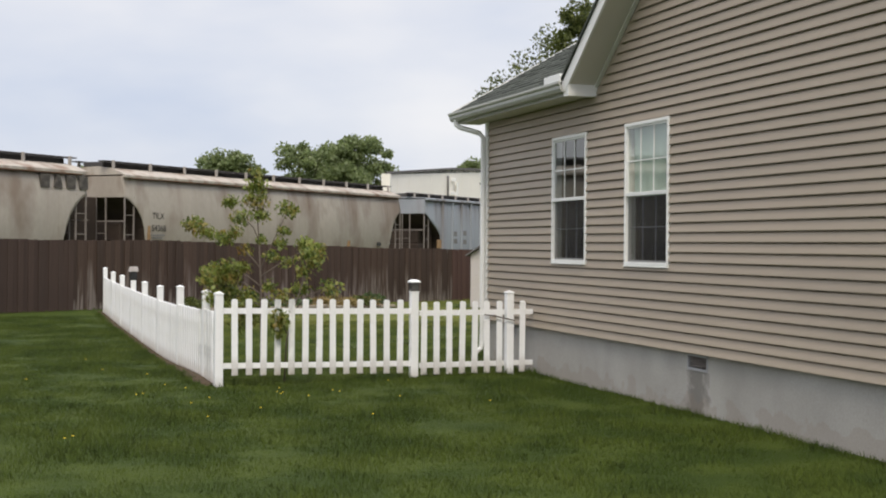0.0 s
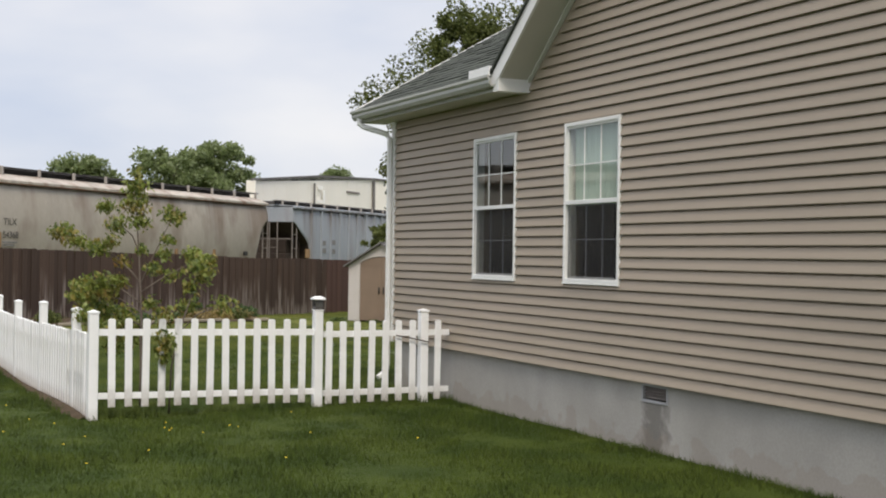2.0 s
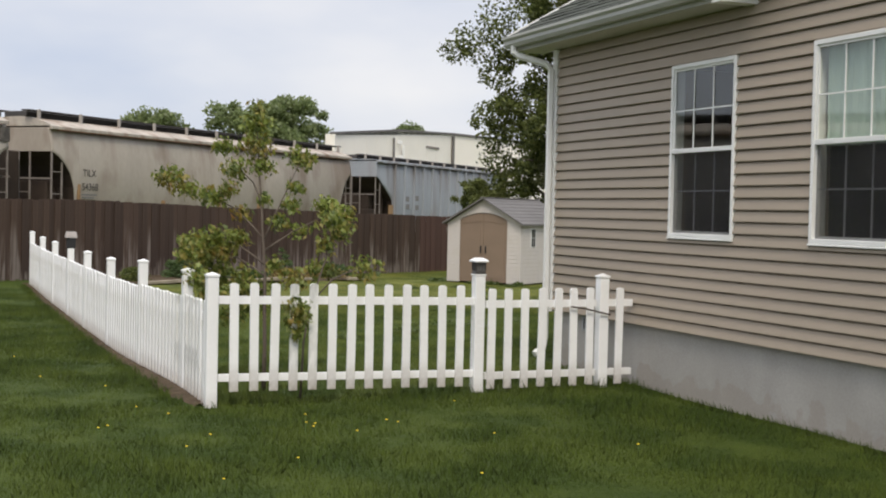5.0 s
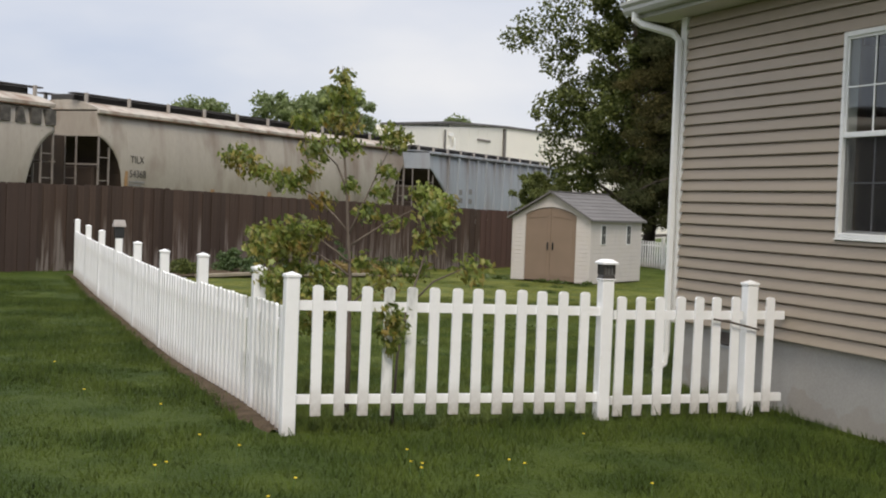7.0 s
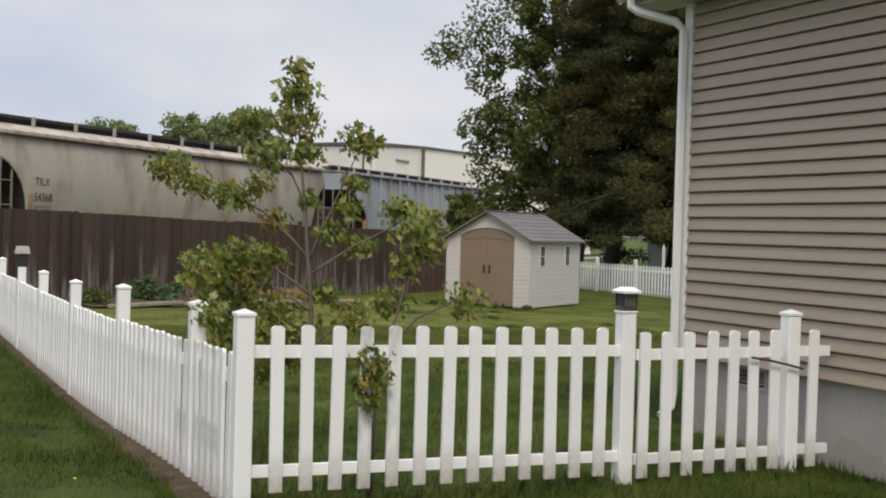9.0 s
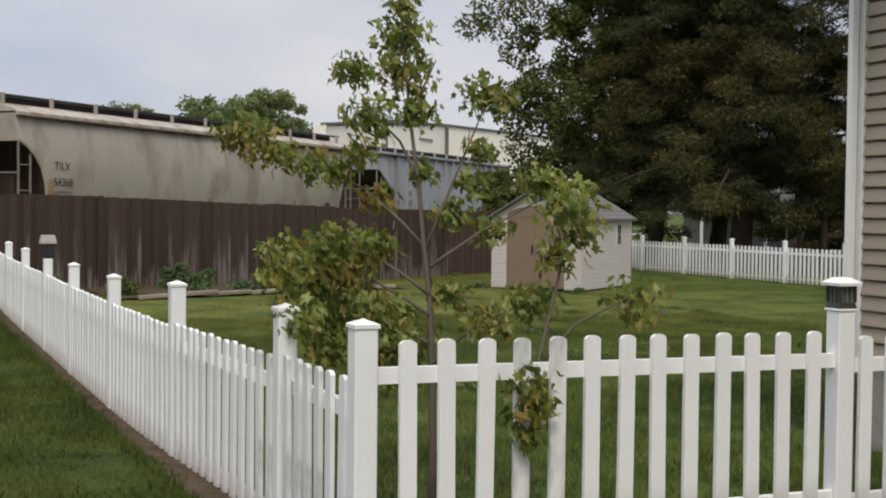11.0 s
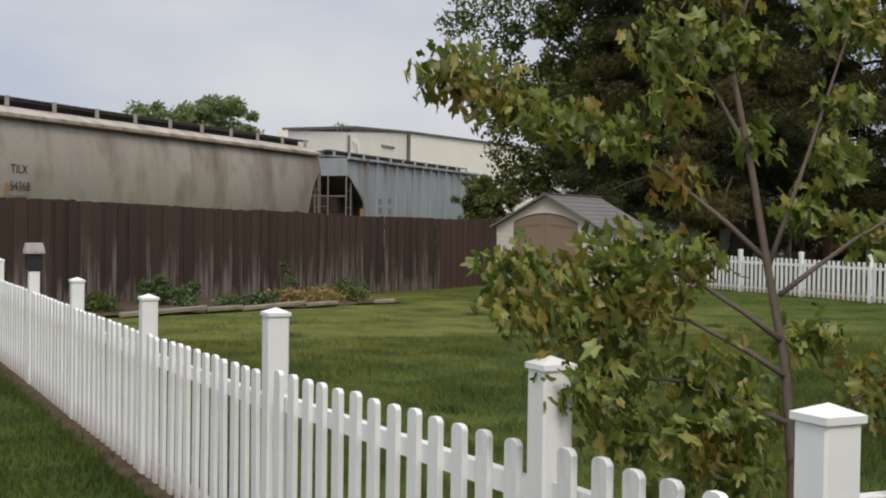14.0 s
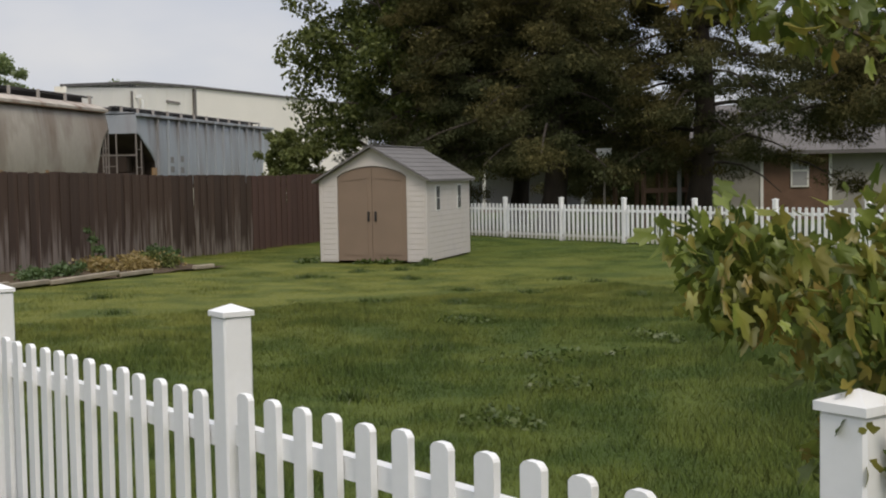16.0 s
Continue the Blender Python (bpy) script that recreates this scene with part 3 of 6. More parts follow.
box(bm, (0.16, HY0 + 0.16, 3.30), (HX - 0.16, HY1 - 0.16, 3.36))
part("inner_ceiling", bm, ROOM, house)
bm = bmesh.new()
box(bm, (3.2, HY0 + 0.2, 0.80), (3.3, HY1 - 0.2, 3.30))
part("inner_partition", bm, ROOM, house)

# foundation with vent openings
bm = bmesh.new()
ys = [HY0 + 0.03, VENTS[0][0], VENTS[0][1], VENTS[1][0], VENTS[1][1], HY1 - 0.03]
for i in range(5):
    top = SID0 if i in (0, 2, 4) else 0.475
    box(bm, (0.035, ys[i], -0.25), (0.25, ys[i + 1], top))
for i in (1, 3):
    box(bm, (0.035, ys[i], 0.632), (0.25, ys[i + 1], SID0))
box(bm, (0.25, HY1 - 0.25, -0.25), (HX - 0.03, HY1 - 0.03, SID0))
box(bm, (HX - 0.25, HY0 + 0.03, -0.25), (HX - 0.03, HY1 - 0.25, SID0))
box(bm, (0.25, HY0 + 0.03, -0.25), (HX - 0.25, HY0 + 0.25, SID0))
part("foundation", bm, CONC, house, "grey parged concrete foundation with damp stains")
for a, b in VENTS:
    # black backing plate paints the shaded hollow behind the louvres
    bm = bmesh.new()
    box(bm, (0.20, a, 0.475), (0.24, b, 0.632))
    v = part("foundation_vent", bm, DARK, house, "dark foundation vent with louvres")
    bm = bmesh.new()
    box(bm, (0.028, a, 0.612), (0.06, b, 0.632))
    box(bm, (0.028, a, 0.475), (0.06, b, 0.497))
    box(bm, (0.028, a, 0.497), (0.06, a + 0.02, 0.612))
    box(bm, (0.028, b - 0.02, 0.497), (0.06, b, 0.612))
    part("vent_frame", bm, SCREEN, v)
    for k in range(4):
        zz = 0.512 + 0.028 * k
        bm = bmesh.new()
        prism(bm, [(0.045, zz), (0.080, zz + 0.018), (0.080, zz + 0.022), (0.045, zz + 0.004)], 'y', a + 0.02, b - 0.02)
        part("louvre", bm, LADDER, v)

# gutter, fascia, soffit, downspout along the low eave
EY0, EY1 = GAB_A - 0.03, 2.78
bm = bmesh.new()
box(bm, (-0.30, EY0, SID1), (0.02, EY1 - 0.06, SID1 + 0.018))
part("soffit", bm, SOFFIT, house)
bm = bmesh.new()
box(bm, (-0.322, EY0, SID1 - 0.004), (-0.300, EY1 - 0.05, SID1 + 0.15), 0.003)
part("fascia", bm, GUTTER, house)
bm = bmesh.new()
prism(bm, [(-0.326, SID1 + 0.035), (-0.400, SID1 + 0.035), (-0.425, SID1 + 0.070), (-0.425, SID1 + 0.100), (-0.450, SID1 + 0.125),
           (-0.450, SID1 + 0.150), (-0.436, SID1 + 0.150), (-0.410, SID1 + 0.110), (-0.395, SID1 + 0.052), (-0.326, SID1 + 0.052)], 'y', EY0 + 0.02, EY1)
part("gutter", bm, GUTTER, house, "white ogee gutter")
bm = bmesh.new()
tube(bm, [(-0.385, 2.60, SID1 + 0.05), (-0.385, 2.60, SID1 - 0.02), (-0.34, 2.56, SID1 - 0.06), (-0.12, 2.36, SID1 - 0.15), (-0.074, 2.315, SID1 - 0.22), (-0.074, 2.315, 0.34), (-0.09, 2.31, 0.24), (-0.21, 2.28, 0.17)],
     [0.036] * 8, 6)
part("downspout", bm, TRIM, house, "white downspout with an elbow")
bm = bmesh.new()
box(bm, (-0.032, HY1 - 0.085, SID0 - 0.02), (0.010, HY1 + 0.012, SID1), 0.003)
box(bm, (0.0101, HY1, SID0 - 0.02), (0.095, HY1 + 0.0125, SID1))
part("corner_trim", bm, TRIM, house)
# cornice return and rake of the cross gable
bm = bmesh.new()
prism(bm, [(GAB_A + 0.03, SID1 - 0.02), (GAB_A - 0.10, SID1 - 0.02), (GAB_A - 0.10, SID1 + 0.135), (GAB_A + 0.03, SID1 + 0.21)], 'x', -0.36, 0.015)
part("cornice_return", bm, TRIM, house)
bm = bmesh.new()
prism(bm, [(GAB_A, SID1 + 0.03), (GAB_A + 0.12, SID1 + 0.10), (gab_mid, gab_top + 0.27), (gab_mid, gab_top + 0.10)], 'x', -0.365, -0.340)
part("rake_board", bm, TRIM, house)
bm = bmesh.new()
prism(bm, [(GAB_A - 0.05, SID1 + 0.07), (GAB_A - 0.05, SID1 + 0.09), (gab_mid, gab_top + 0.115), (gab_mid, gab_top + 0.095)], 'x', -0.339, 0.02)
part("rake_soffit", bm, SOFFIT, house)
bm = bmesh.new()
prism(bm, [(GAB_A - 0.101, SID1 + 0.085), (GAB_A - 0.101, SID1 + 0.105), (gab_mid, gab_top + 0.094), (gab_mid, gab_top + 0.070)], 'x', -0.034, 0.012)
part("rake_trim", bm, TRIM, house)
bm = bmesh.new()
prism(bm, [(GAB_B, SID1 + 0.03), (GAB_B - 0.12, SID1 + 0.10), (gab_mid, gab_top + 0.27), (gab_mid, gab_top + 0.10)], 'x', -0.365, -0.340)
part("rake_board", bm, TRIM, house)

# roofs
bm = bmesh.new()
ex, ez = -0.36, SID1 + 0.16
rs = 0.575
rx_, rz_ = HX / 2, SID1 + 0.16 + rs * (HX / 2 + 0.36)
for y0, y1, ex_, ez_ in ((GAB_A - 0.02, EY1 - 0.03, ex, ez), (HY0 - 0.3, GAB_A - 0.02, 0.6, ez + rs * 0.96)):
    prism(bm, [(ex_, ez_), (rx_, rz_), (HX + 0.36, ez), (HX + 0.36, ez - 0.03), (rx_, rz_ - 0.06), (ex_, ez_ - 0.03)], 'y', y0, y1)
part("roof_deck", bm, SHINGLE, house)
bm = bmesh.new()
gz0 = SID1 + 0.13
gtop = gz0 + SLOPE * (GAB_A + 0.14 - gab_mid)
prism(bm, [(GAB_A + 0.14, gz0), (gab_mid, gtop), (GAB_B - 0.14, gz0), (GAB_B - 0.14, gz0 - 0.03), (gab_mid, gtop - 0.05), (GAB_A + 0.14, gz0 - 0.03)], 'x', -0.39, HX / 2)
part("gable_roof", bm, SHINGLE, house)
# shingle courses on the eave slope that shows
course_n = 26
ca = math.atan(rs)
for i in range(course_n):
    d = 0.14 * i
    x0, z0 = ex - 0.015 + d * math.cos(ca), ez + d * math.sin(ca)
    x1, z1 = x0 + 0.17 * math.cos(ca), z0 + 0.17 * math.sin(ca)
    bm = bmesh.new()
    y_lo = GAB_A + 0.06 - max(0.0, z0 - gz0) / SLOPE
    yy = EY1 + 0.01
    k = 0
    rr = random.Random(i)
    while yy > y_lo:
        wdt = rr.uniform(0.16, 0.34)
        th = rr.choice((0.008, 0.011, 0.016))
        up = (-math.sin(ca), math.cos(ca))
        p = [(x0 + up[0] * (th + 0.004), z0 + up[1] * (th + 0.004)), (x1 + up[0] * 0.004, z1 + up[1] * 0.004), (x1, z1), (x0, z0)]
        prism(bm, p, 'y', max(yy - wdt, y_lo), yy)
        yy -= wdt + 0.006
    part("shingle_course", bm, SHINGLE, house)
bm = bmesh.new()
prism(bm, [(ex - 0.03, ez + 0.02), (rx_, rz_ + 0.02), (rx_, rz_ - 0.14), (ex - 0.03, ez - 0.14)], 'y', EY1 - 0.028, EY1 - 0.004)
part("barge_board", bm, TRIM, house)
# a piece of white flashing where the gutter meets the gable
box_part("flashing", (-0.40, GAB_A + 0.05, SID1 + 0.15), (-0.25, GAB_A + 0.52, SID1 + 0.25), TRIM, house, 0.004)


# windows
def window(y0, y1, curtain):
    w = thing("window", "", "")
    for key in ("label", "category"):
        w.pop(key, None)
    w.parent = house
    w["label"] = "white double-hung window with a pale green curtain" if curtain else "white double-hung window with dark panes"
    fw = 0.038
    zm = (WZ0 + WZ1) / 2
    bm = bmesh.new()
    box(bm, (-0.030, y0, WZ0), (0.10, y0 + fw, WZ1), 0.004)
    box(bm, (-0.030, y1 - fw, WZ0), (0.10, y1, WZ1), 0.004)
    box(bm, (-0.030, y0 + fw, WZ1 - fw), (0.10, y1 - fw, WZ1), 0.004)
    box(bm, (-0.030, y0 + fw, WZ0), (0.10, y1 - fw, WZ0 + fw), 0.004)
    part("frame", bm, TRIM, w)
    box_part("sill", (-0.040, y0 - 0.003, WZ0 - 0.016), (0.0, y1 + 0.003, WZ0 - 0.001), TRIM, w, 0.004)
    for lo, hi, xs, mm in ((zm - 0.018, WZ1 - fw, -0.016, TRIM), (WZ0 + fw, zm + 0.018, 0.012, SCREEN)):
        sw = 0.020
        a, b = y0 + fw, y1 - fw
        bm = bmesh.new()
        box(bm, (xs, a, lo), (xs + 0.024, a + sw, hi), 0.002)
        box(bm, (xs, b - sw, lo), (xs + 0.024, b, hi), 0.002)
        box(bm, (xs, a + sw, hi - sw), (xs + 0.024, b - sw, hi), 0.002)
        box(bm, (xs, a + sw, lo), (xs + 0.024, b - sw, lo + sw), 0.002)
        part("sash", bm, TRIM, w)
        p = box_part("pane", (xs + 0.012, a + sw, lo + sw), (xs + 0.016, b - sw, hi - sw), GLASS, w)
        p.visible_shadow = False
        for f in (1 / 3, 2 / 3):
            yc = a + sw + f * (b - a - 2 * sw)
            box_part("muntin", (xs + 0.004, yc - 0.006, lo + sw), (xs + 0.0115, yc + 0.006, hi - sw), mm, w)
        zc = (lo + hi) / 2
        box_part("muntin", (xs + 0.003, a + sw, zc - 0.006), (xs + 0.0112, b - sw, zc + 0.006), mm, w)
    box_part("meeting_rail", (-0.026, y0 + fw, zm - 0.020), (-0.0165, y1 - fw, zm + 0.020), TRIM, w, 0.003)
    box_part("insect_screen", (0.004, y0 + fw, WZ0 + fw), (0.005, y1 - fw, zm - 0.022), MESHSCREEN, w)
    if curtain:
        bm = bmesh.new()
        nfold = 60
        cols = []
        for i in range(nfold + 1):
            yy = y0 + 0.07 + (y1 - y0 - 0.15) * i / nfold
            xx = 0.055 + 0.004 * math.sin(i * 0.9) + 0.003 * math.sin(i * 2.3)
            cols.append((bm.verts.new((xx, yy, WZ1 - 0.05)), bm.verts.new((xx + 0.01, yy, zm - 0.03)), bm.verts.new((xx + 0.008, yy, WZ1 - 0.05)), bm.verts.new((xx + 0.018, yy, zm - 0.03))))
        for c0, c1 in zip(cols, cols[1:]):
            bm.faces.new((c0[0], c0[1], c1[1], c1[0]))
            bm.faces.new((c0[2], c1[2], c1[3], c0[3]))
        part("curtain", bm, CURTAIN, w, "pale green curtain", smooth=True)


window(*WIN[0], False)
window(*WIN[1], True)


# ---- white picket fences ----
def picket_mesh(name, length, w=0.073, t=0.021, cap=0.017):
    bm = bmesh.new()
    h = w / 2
    prism(bm, [(-h, 0), (h, 0), (h, length - cap), (h - 0.004, length - cap + 0.007), (h - cap + 0.003, length - 0.002), (h - cap - 0.004, length), (-h + cap + 0.004, length), (-h + cap - 0.003, length - 0.002), (-h + 0.004, length - cap + 0.007), (-h, length - cap)], 'y', -t / 2, t / 2)
    me = bpy.data.meshes.new(name)
    bm.to_mesh(me)
    bm.free()
    me.materials.append(VINYL)
    return me


PICKET = picket_mesh("picket", 0.905)
PICKET_OLD = PICKET.copy()
PICKET_OLD.materials[0] = VINYL_OLD
POSTW = 0.097


def post_mesh(height, material):
    bm = bmesh.new()
    h = POSTW / 2
    box(bm, (-h, -h, 0), (h, h, height), 0.006)
    me = bpy.data.meshes.new("post")
    bm.to_mesh(me)
    bm.free()
    me.materials.append(material)
    return me


bm = bmesh.new()
c = POSTW / 2 + 0.006
vs = [bm.verts.new(p) for p in ((-c, -c, 0), (c, -c, 0), (c, c, 0), (-c, c, 0), (-c, -c, 0.016), (c, -c, 0.016), (c, c, 0.016), (-c, c, 0.016), (0, 0, 0.038))]
for f in ((3, 2, 1, 0), (0, 1, 5, 4), (1, 2, 6, 5), (2, 3, 7, 6), (3, 0, 4, 7), (4, 5, 8), (5, 6, 8), (6, 7, 8), (7, 4, 8)):
    bm.faces.new([vs[i] for i in f])
CAP = bpy.data.meshes.new("post_cap")
bm.to_mesh(CAP)
bm.free()
CAP.materials.append(VINYL_CAP)


def add_post(fence, x, y, ztop, lantern=False, material=None):
    z0 = gz(x, y) - 0.10
    body = (ztop - 0.038) if not lantern else (ztop - 0.165)
    p = put_mesh("post", post_mesh(body - z0, material or VINYL), None, fence)
    p.location = (x, y, z0)
    if not lantern:
        cp = put_mesh("post_cap", CAP, None, p)
        cp.location = (0, 0, body - z0)
        return
    h = body - z0
    if lantern == "large":
        # dark square lamp box under a broad weathered cap
        bm = bmesh.new()
        vv = [bm.verts.new((sx * a, sy * a, z)) for a, z in ((0.046, h - 0.10), (0.066, h - 0.075), (0.066, h + 0.068)) for sx, sy in ((-1, -1), (1, -1), (1, 1), (-1, 1))]
        for k in (0, 4):
            for f in ((0, 1, 5, 4), (1, 2, 6, 5), (2, 3, 7, 6), (3, 0, 4, 7)):
                bm.faces.new([vv[i + k] for i in f])
        bm.faces.new(vv[3::-1])
        bm.faces.new(vv[8:])
        part("lantern_lens", bm, BLACKP, p, "dark lamp box")
        bm = bmesh.new()
        vv = [bm.verts.new((sx * a, sy * a, z)) for a, z in ((0.088, h + 0.0685), (0.088, h + 0.090), (0.070, h + 0.165)) for sx, sy in ((-1, -1), (1, -1), (1, 1), (-1, 1))]
        for k in (0, 4):
            for f in ((0, 1, 5, 4), (1, 2, 6, 5), (2, 3, 7, 6), (3, 0, 4, 7)):
                bm.faces.new([vv[i + k] for i in f])
        bm.faces.new(vv[3::-1])
        bm.faces.new(vv[8:])
        part("lantern_roof", bm, GREYCAP, p, "broad weathered grey lamp cap")
        return
    bm = bmesh.new()
    box(bm, (-0.055, -0.055, h), (0.055, 0.055, h + 0.012), 0.003)
    part("lantern_collar", bm, VINYL, p)
    bm = bmesh.new()
    vv = [bm.verts.new((sx * a, sy * a, z)) for a, z in ((0.052, h + 0.012), (0.044, h + 0.040)) for sx, sy in ((-1, -1), (1, -1), (1, 1), (-1, 1))]
    for f in ((0, 1, 5, 4), (1, 2, 6, 5), (2, 3, 7, 6), (3, 0, 4, 7), (4, 5, 6, 7), (3, 2, 1, 0)):
        bm.faces.new([vv[i] for i in f])
    part("lantern_base", bm, LANTERN, p)
    box_part("lantern_lens", (-0.040, -0.040, h + 0.040), (0.040, 0.040, h + 0.118), LENS, p, label="smoky lantern glass")
    for sx in (-1, 1):
        for sy in (-1, 1):
            box_part("lantern_bar", (sx * 0.044 - 0.006, sy * 0.044 - 0.006, h + 0.041), (sx * 0.044 + 0.006, sy * 0.044 + 0.006, h + 0.1195), LANTERN, p)
        for off in (-0.014, 0.014):
            box_part("lantern_bar", (off - 0.003, sx * 0.043 - 0.002, h + 0.041), (off + 0.003, sx * 0.043 + 0.002, h + 0.1195), LANTERN, p)
            box_part("lantern_bar", (sx * 0.043 - 0.002, off - 0.003, h + 0.041), (sx * 0.043 + 0.002, off + 0.003, h + 0.1195), LANTERN, p)
    bm = bmesh.new()
    vv = [bm.verts.new((sx * a, sy * a, z)) for a, z in ((0.066, h + 0.120), (0.068, h + 0.134), (0.030, h + 0.158)) for sx, sy in ((-1, -1), (1, -1), (1, 1), (-1, 1))]
    for k in (0, 4):
        for f in ((0, 1, 5, 4), (1, 2, 6, 5), (2, 3, 7, 6), (3, 0, 4, 7)):
            bm.faces.new([vv[i + k] for i in f])
    bm.faces.new(vv[3::-1])
    bm.faces.new(vv[8:])
    part("lantern_roof", bm, VINYL, p, "white pyramid lantern roof")


def add_panel(fence, a, b, za, zb, count, side, old=(), inset=POSTW / 2, first=None, pitch=None):
    """Pickets and two rails from post a to post b; za, zb: picket tops. side: which way the pickets face."""
    a, b = Vector(a), Vector(b)
    d = (b - a)
    length = d.length
    d.normalize()
    nrm = Vector((-d.y, d.x)) * side
    ang = math.atan2(d.y, d.x)
    for up, th in ((0.905 - 0.143, 0.066), (0.112, 0.062)):
        bm = bmesh.new()
        v = []
        for k, zt in ((inset, za), (length - inset, zb)):
            for off in (-0.019, 0.019):
                for h in (-th / 2, th / 2):
                    p = a + d * k + Vector((-d.y, d.x)) * off
                    v.append(bm.verts.new((p.x, p.y, zt - 0.905 + up + h)))
        for f in ((0, 1, 3, 2), (4, 6, 7, 5), (0, 4, 5, 1), (2, 3, 7, 6), (1, 5, 7, 3), (0, 2, 6, 4)):
            bm.faces.new([v[i] for i in f])
        bmesh.ops.recalc_face_normals(bm, faces=bm.faces[:])
        part("rail", bm, VINYL, fence)
    rr = random.Random(int(a.x * 100 + a.y * 37))
    for i in range(count):
        k = (i + 1) / (count + 1) if first is None else (first + i * pitch) / length
        p = a + d * (length * k) + nrm * 0.031
        ob = put_mesh("picket", PICKET_OLD if i in old else PICKET, None, fence)
        ob.location = (p.x, p.y, za + (zb - za) * k - 0.905 + rr.uniform(-0.004, 0.004))
        ob.rotation_euler = (rr.uniform(-0.006, 0.006), rr.uniform(-0.010, 0.010), ang)


front = thing("picket_fence", "white vinyl picket fence section beside the house", "fence", group="picket fences")
CX, CY = -4.03, 0.575
MX, MY = -1.61, 0.605
add_post(front, CX, CY, 1.125)
add_post(front, MX, MY, 1.265, True)
add_panel(front, (CX, CY), (MX, MY), 1.036, 1.008, 13, -1, old=(3, 4), first=0.187, pitch=0.1703)
gate = thing("fence_gate", "white picket gate held shut with a dark cord", "gate")
GXR = -0.34
add_panel(gate, (MX, MY - 0.004), (GXR, MY - 0.004), 0.982, 0.986, 7, -1, inset=0.07, first=0.12, pitch=0.1675)
stub = thing("picket_fence", "short white picket fence end against the house wall", "fence", group="picket fences")
add_post(stub, GXR, MY, 1.12)
add_panel(stub, (GXR, MY), (0.0, MY), 0.988, 0.988, 1, -1, inset=0.02, first=0.165, pitch=0.17)
bm = bmesh.new()
tube(bm, [(-0.70, 0.535, 0.815), (-0.56, 0.532, 0.795), (-0.42, 0.53, 0.765), (-0.29, 0.53, 0.735)], [0.008] * 4, 6)
tagged(part("gate_cord", bm, CORD), "dark cord tying the gate to its post", "cord")

side = thing("picket_fence", "long white picket fence with capped square posts", "fence", group="picket fences")
SIDE = [(CX, CY, 1.125), (-4.022, 1.695, 1.107), (-4.07, 4.01, 1.088), (-4.11, 6.33, 1.015), (-4.14, 8.62, 1.01), (-4.155, 10.80, 1.225), (-4.18, 13.23, 1.01), (-4.21, 15.51, 1.03), (-4.24, 17.80, 1.08)]
for i, (x, y, z) in enumerate(SIDE):
    if i:
        add_post(side, x, y, z, lantern="large" if i == 5 else False, material=None)
TOPS = [(0.882, 0.866), (0.851, 0.818), (0.795, 0.777), (0.780, 0.782), (0.784, 0.786), (0.786, 0.790), (0.794, 0.806), (0.810, 0.845)]
for i in range(8):
    add_panel(side, SIDE[i][:2], SIDE[i + 1][:2], *TOPS[i], 6 if i == 0 else 13, 1, old=(2, 3, 4, 5) if i == 0 else ((0, 1) if i == 1 else ()),
              first=0.162 if i == 0 else 0.155, pitch=0.160 if i == 0 else 0.168)

back = thing("picket_fence", "white picket fence at the far edge of the yard", "fence", group="picket fences")
BX = 15.6
bys = [22.72 + 2.3 * k for k in range(-6, 5)]
for y in bys:
    add_post(back, BX, y, gz(BX, y) + 1.12)
for a, b in zip(bys, bys[1:]):
    add_panel(back, (BX, a), (BX, b), gz(BX, a) + 0.93, gz(BX, b) + 0.93, 13, 1)

# bare soil strip along the long fence
bm = bmesh.new()
prev = None
for i in range(89):
    y = 0.64 + i * 0.2
    xc = -4.05 - 0.19 * (y / 17.8)
    e = min(1.0, 0.12 + (y - 0.64) / 0.7)
    wob = 0.075 * noise.noise(Vector((y * 1.7, 0.3, 1.0))) + 0.05 * noise.noise(Vector((y * 5.1, 0.3, 4.0))) + 0.05 * max(0.0, 1 - y / 4)
    pts = [(xc + 0.10, y), (xc - 0.06, y), (xc - 0.06 - (0.06 + wob) * e, y), (xc - 0.06 - (0.12 + wob) * e, y)]
    hz = (0.012, 0.022, 0.016, -0.02)
    row = [bm.verts.new((p[0], p[1], gz(*p) + h)) for p, h in zip(pts, hz)]
    if prev:
        for k in range(3):
            bm.faces.new((prev[k], prev[k + 1], row[k + 1], row[k]))
    prev = row
tagged(part("soil_strip", bm, SOIL, smooth=True), "bare brown soil strip along the picket fence", "soil", kind="structure")

# ---- brown board fence ----
bfence = thing("board_fence", "tall dark brown stained wooden board fence", "fence")
BW = 0.145
shapes = []
for k in range(6):
    rr = random.Random(40 + k)
    bm = bmesh.new()
    h = 1.83 + rr.uniform(-0.015, 0.012)
    e = rr.uniform(0.012, 0.03)
    prism(bm, [(-BW / 2 - 0.006, 0), (BW / 2 + 0.006, 0), (BW / 2 + 0.006, h - e), (BW / 2 - 0.022, h), (-BW / 2 + 0.022, h), (-BW / 2 - 0.006, h - e)], 'y', -0.009, 0.009)
    me = bpy.data.meshes.new("board")
    bm.to_mesh(me)
    bm.free()
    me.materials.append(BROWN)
    me2 = me.copy()
    me2.materials[0] = REDBROWN
    me3 = me.copy()
    me3.materials[0] = DARKBROWN
    shapes.append((me, me2, me3))
rr = random.Random(5)
x, i = -13.0, 0
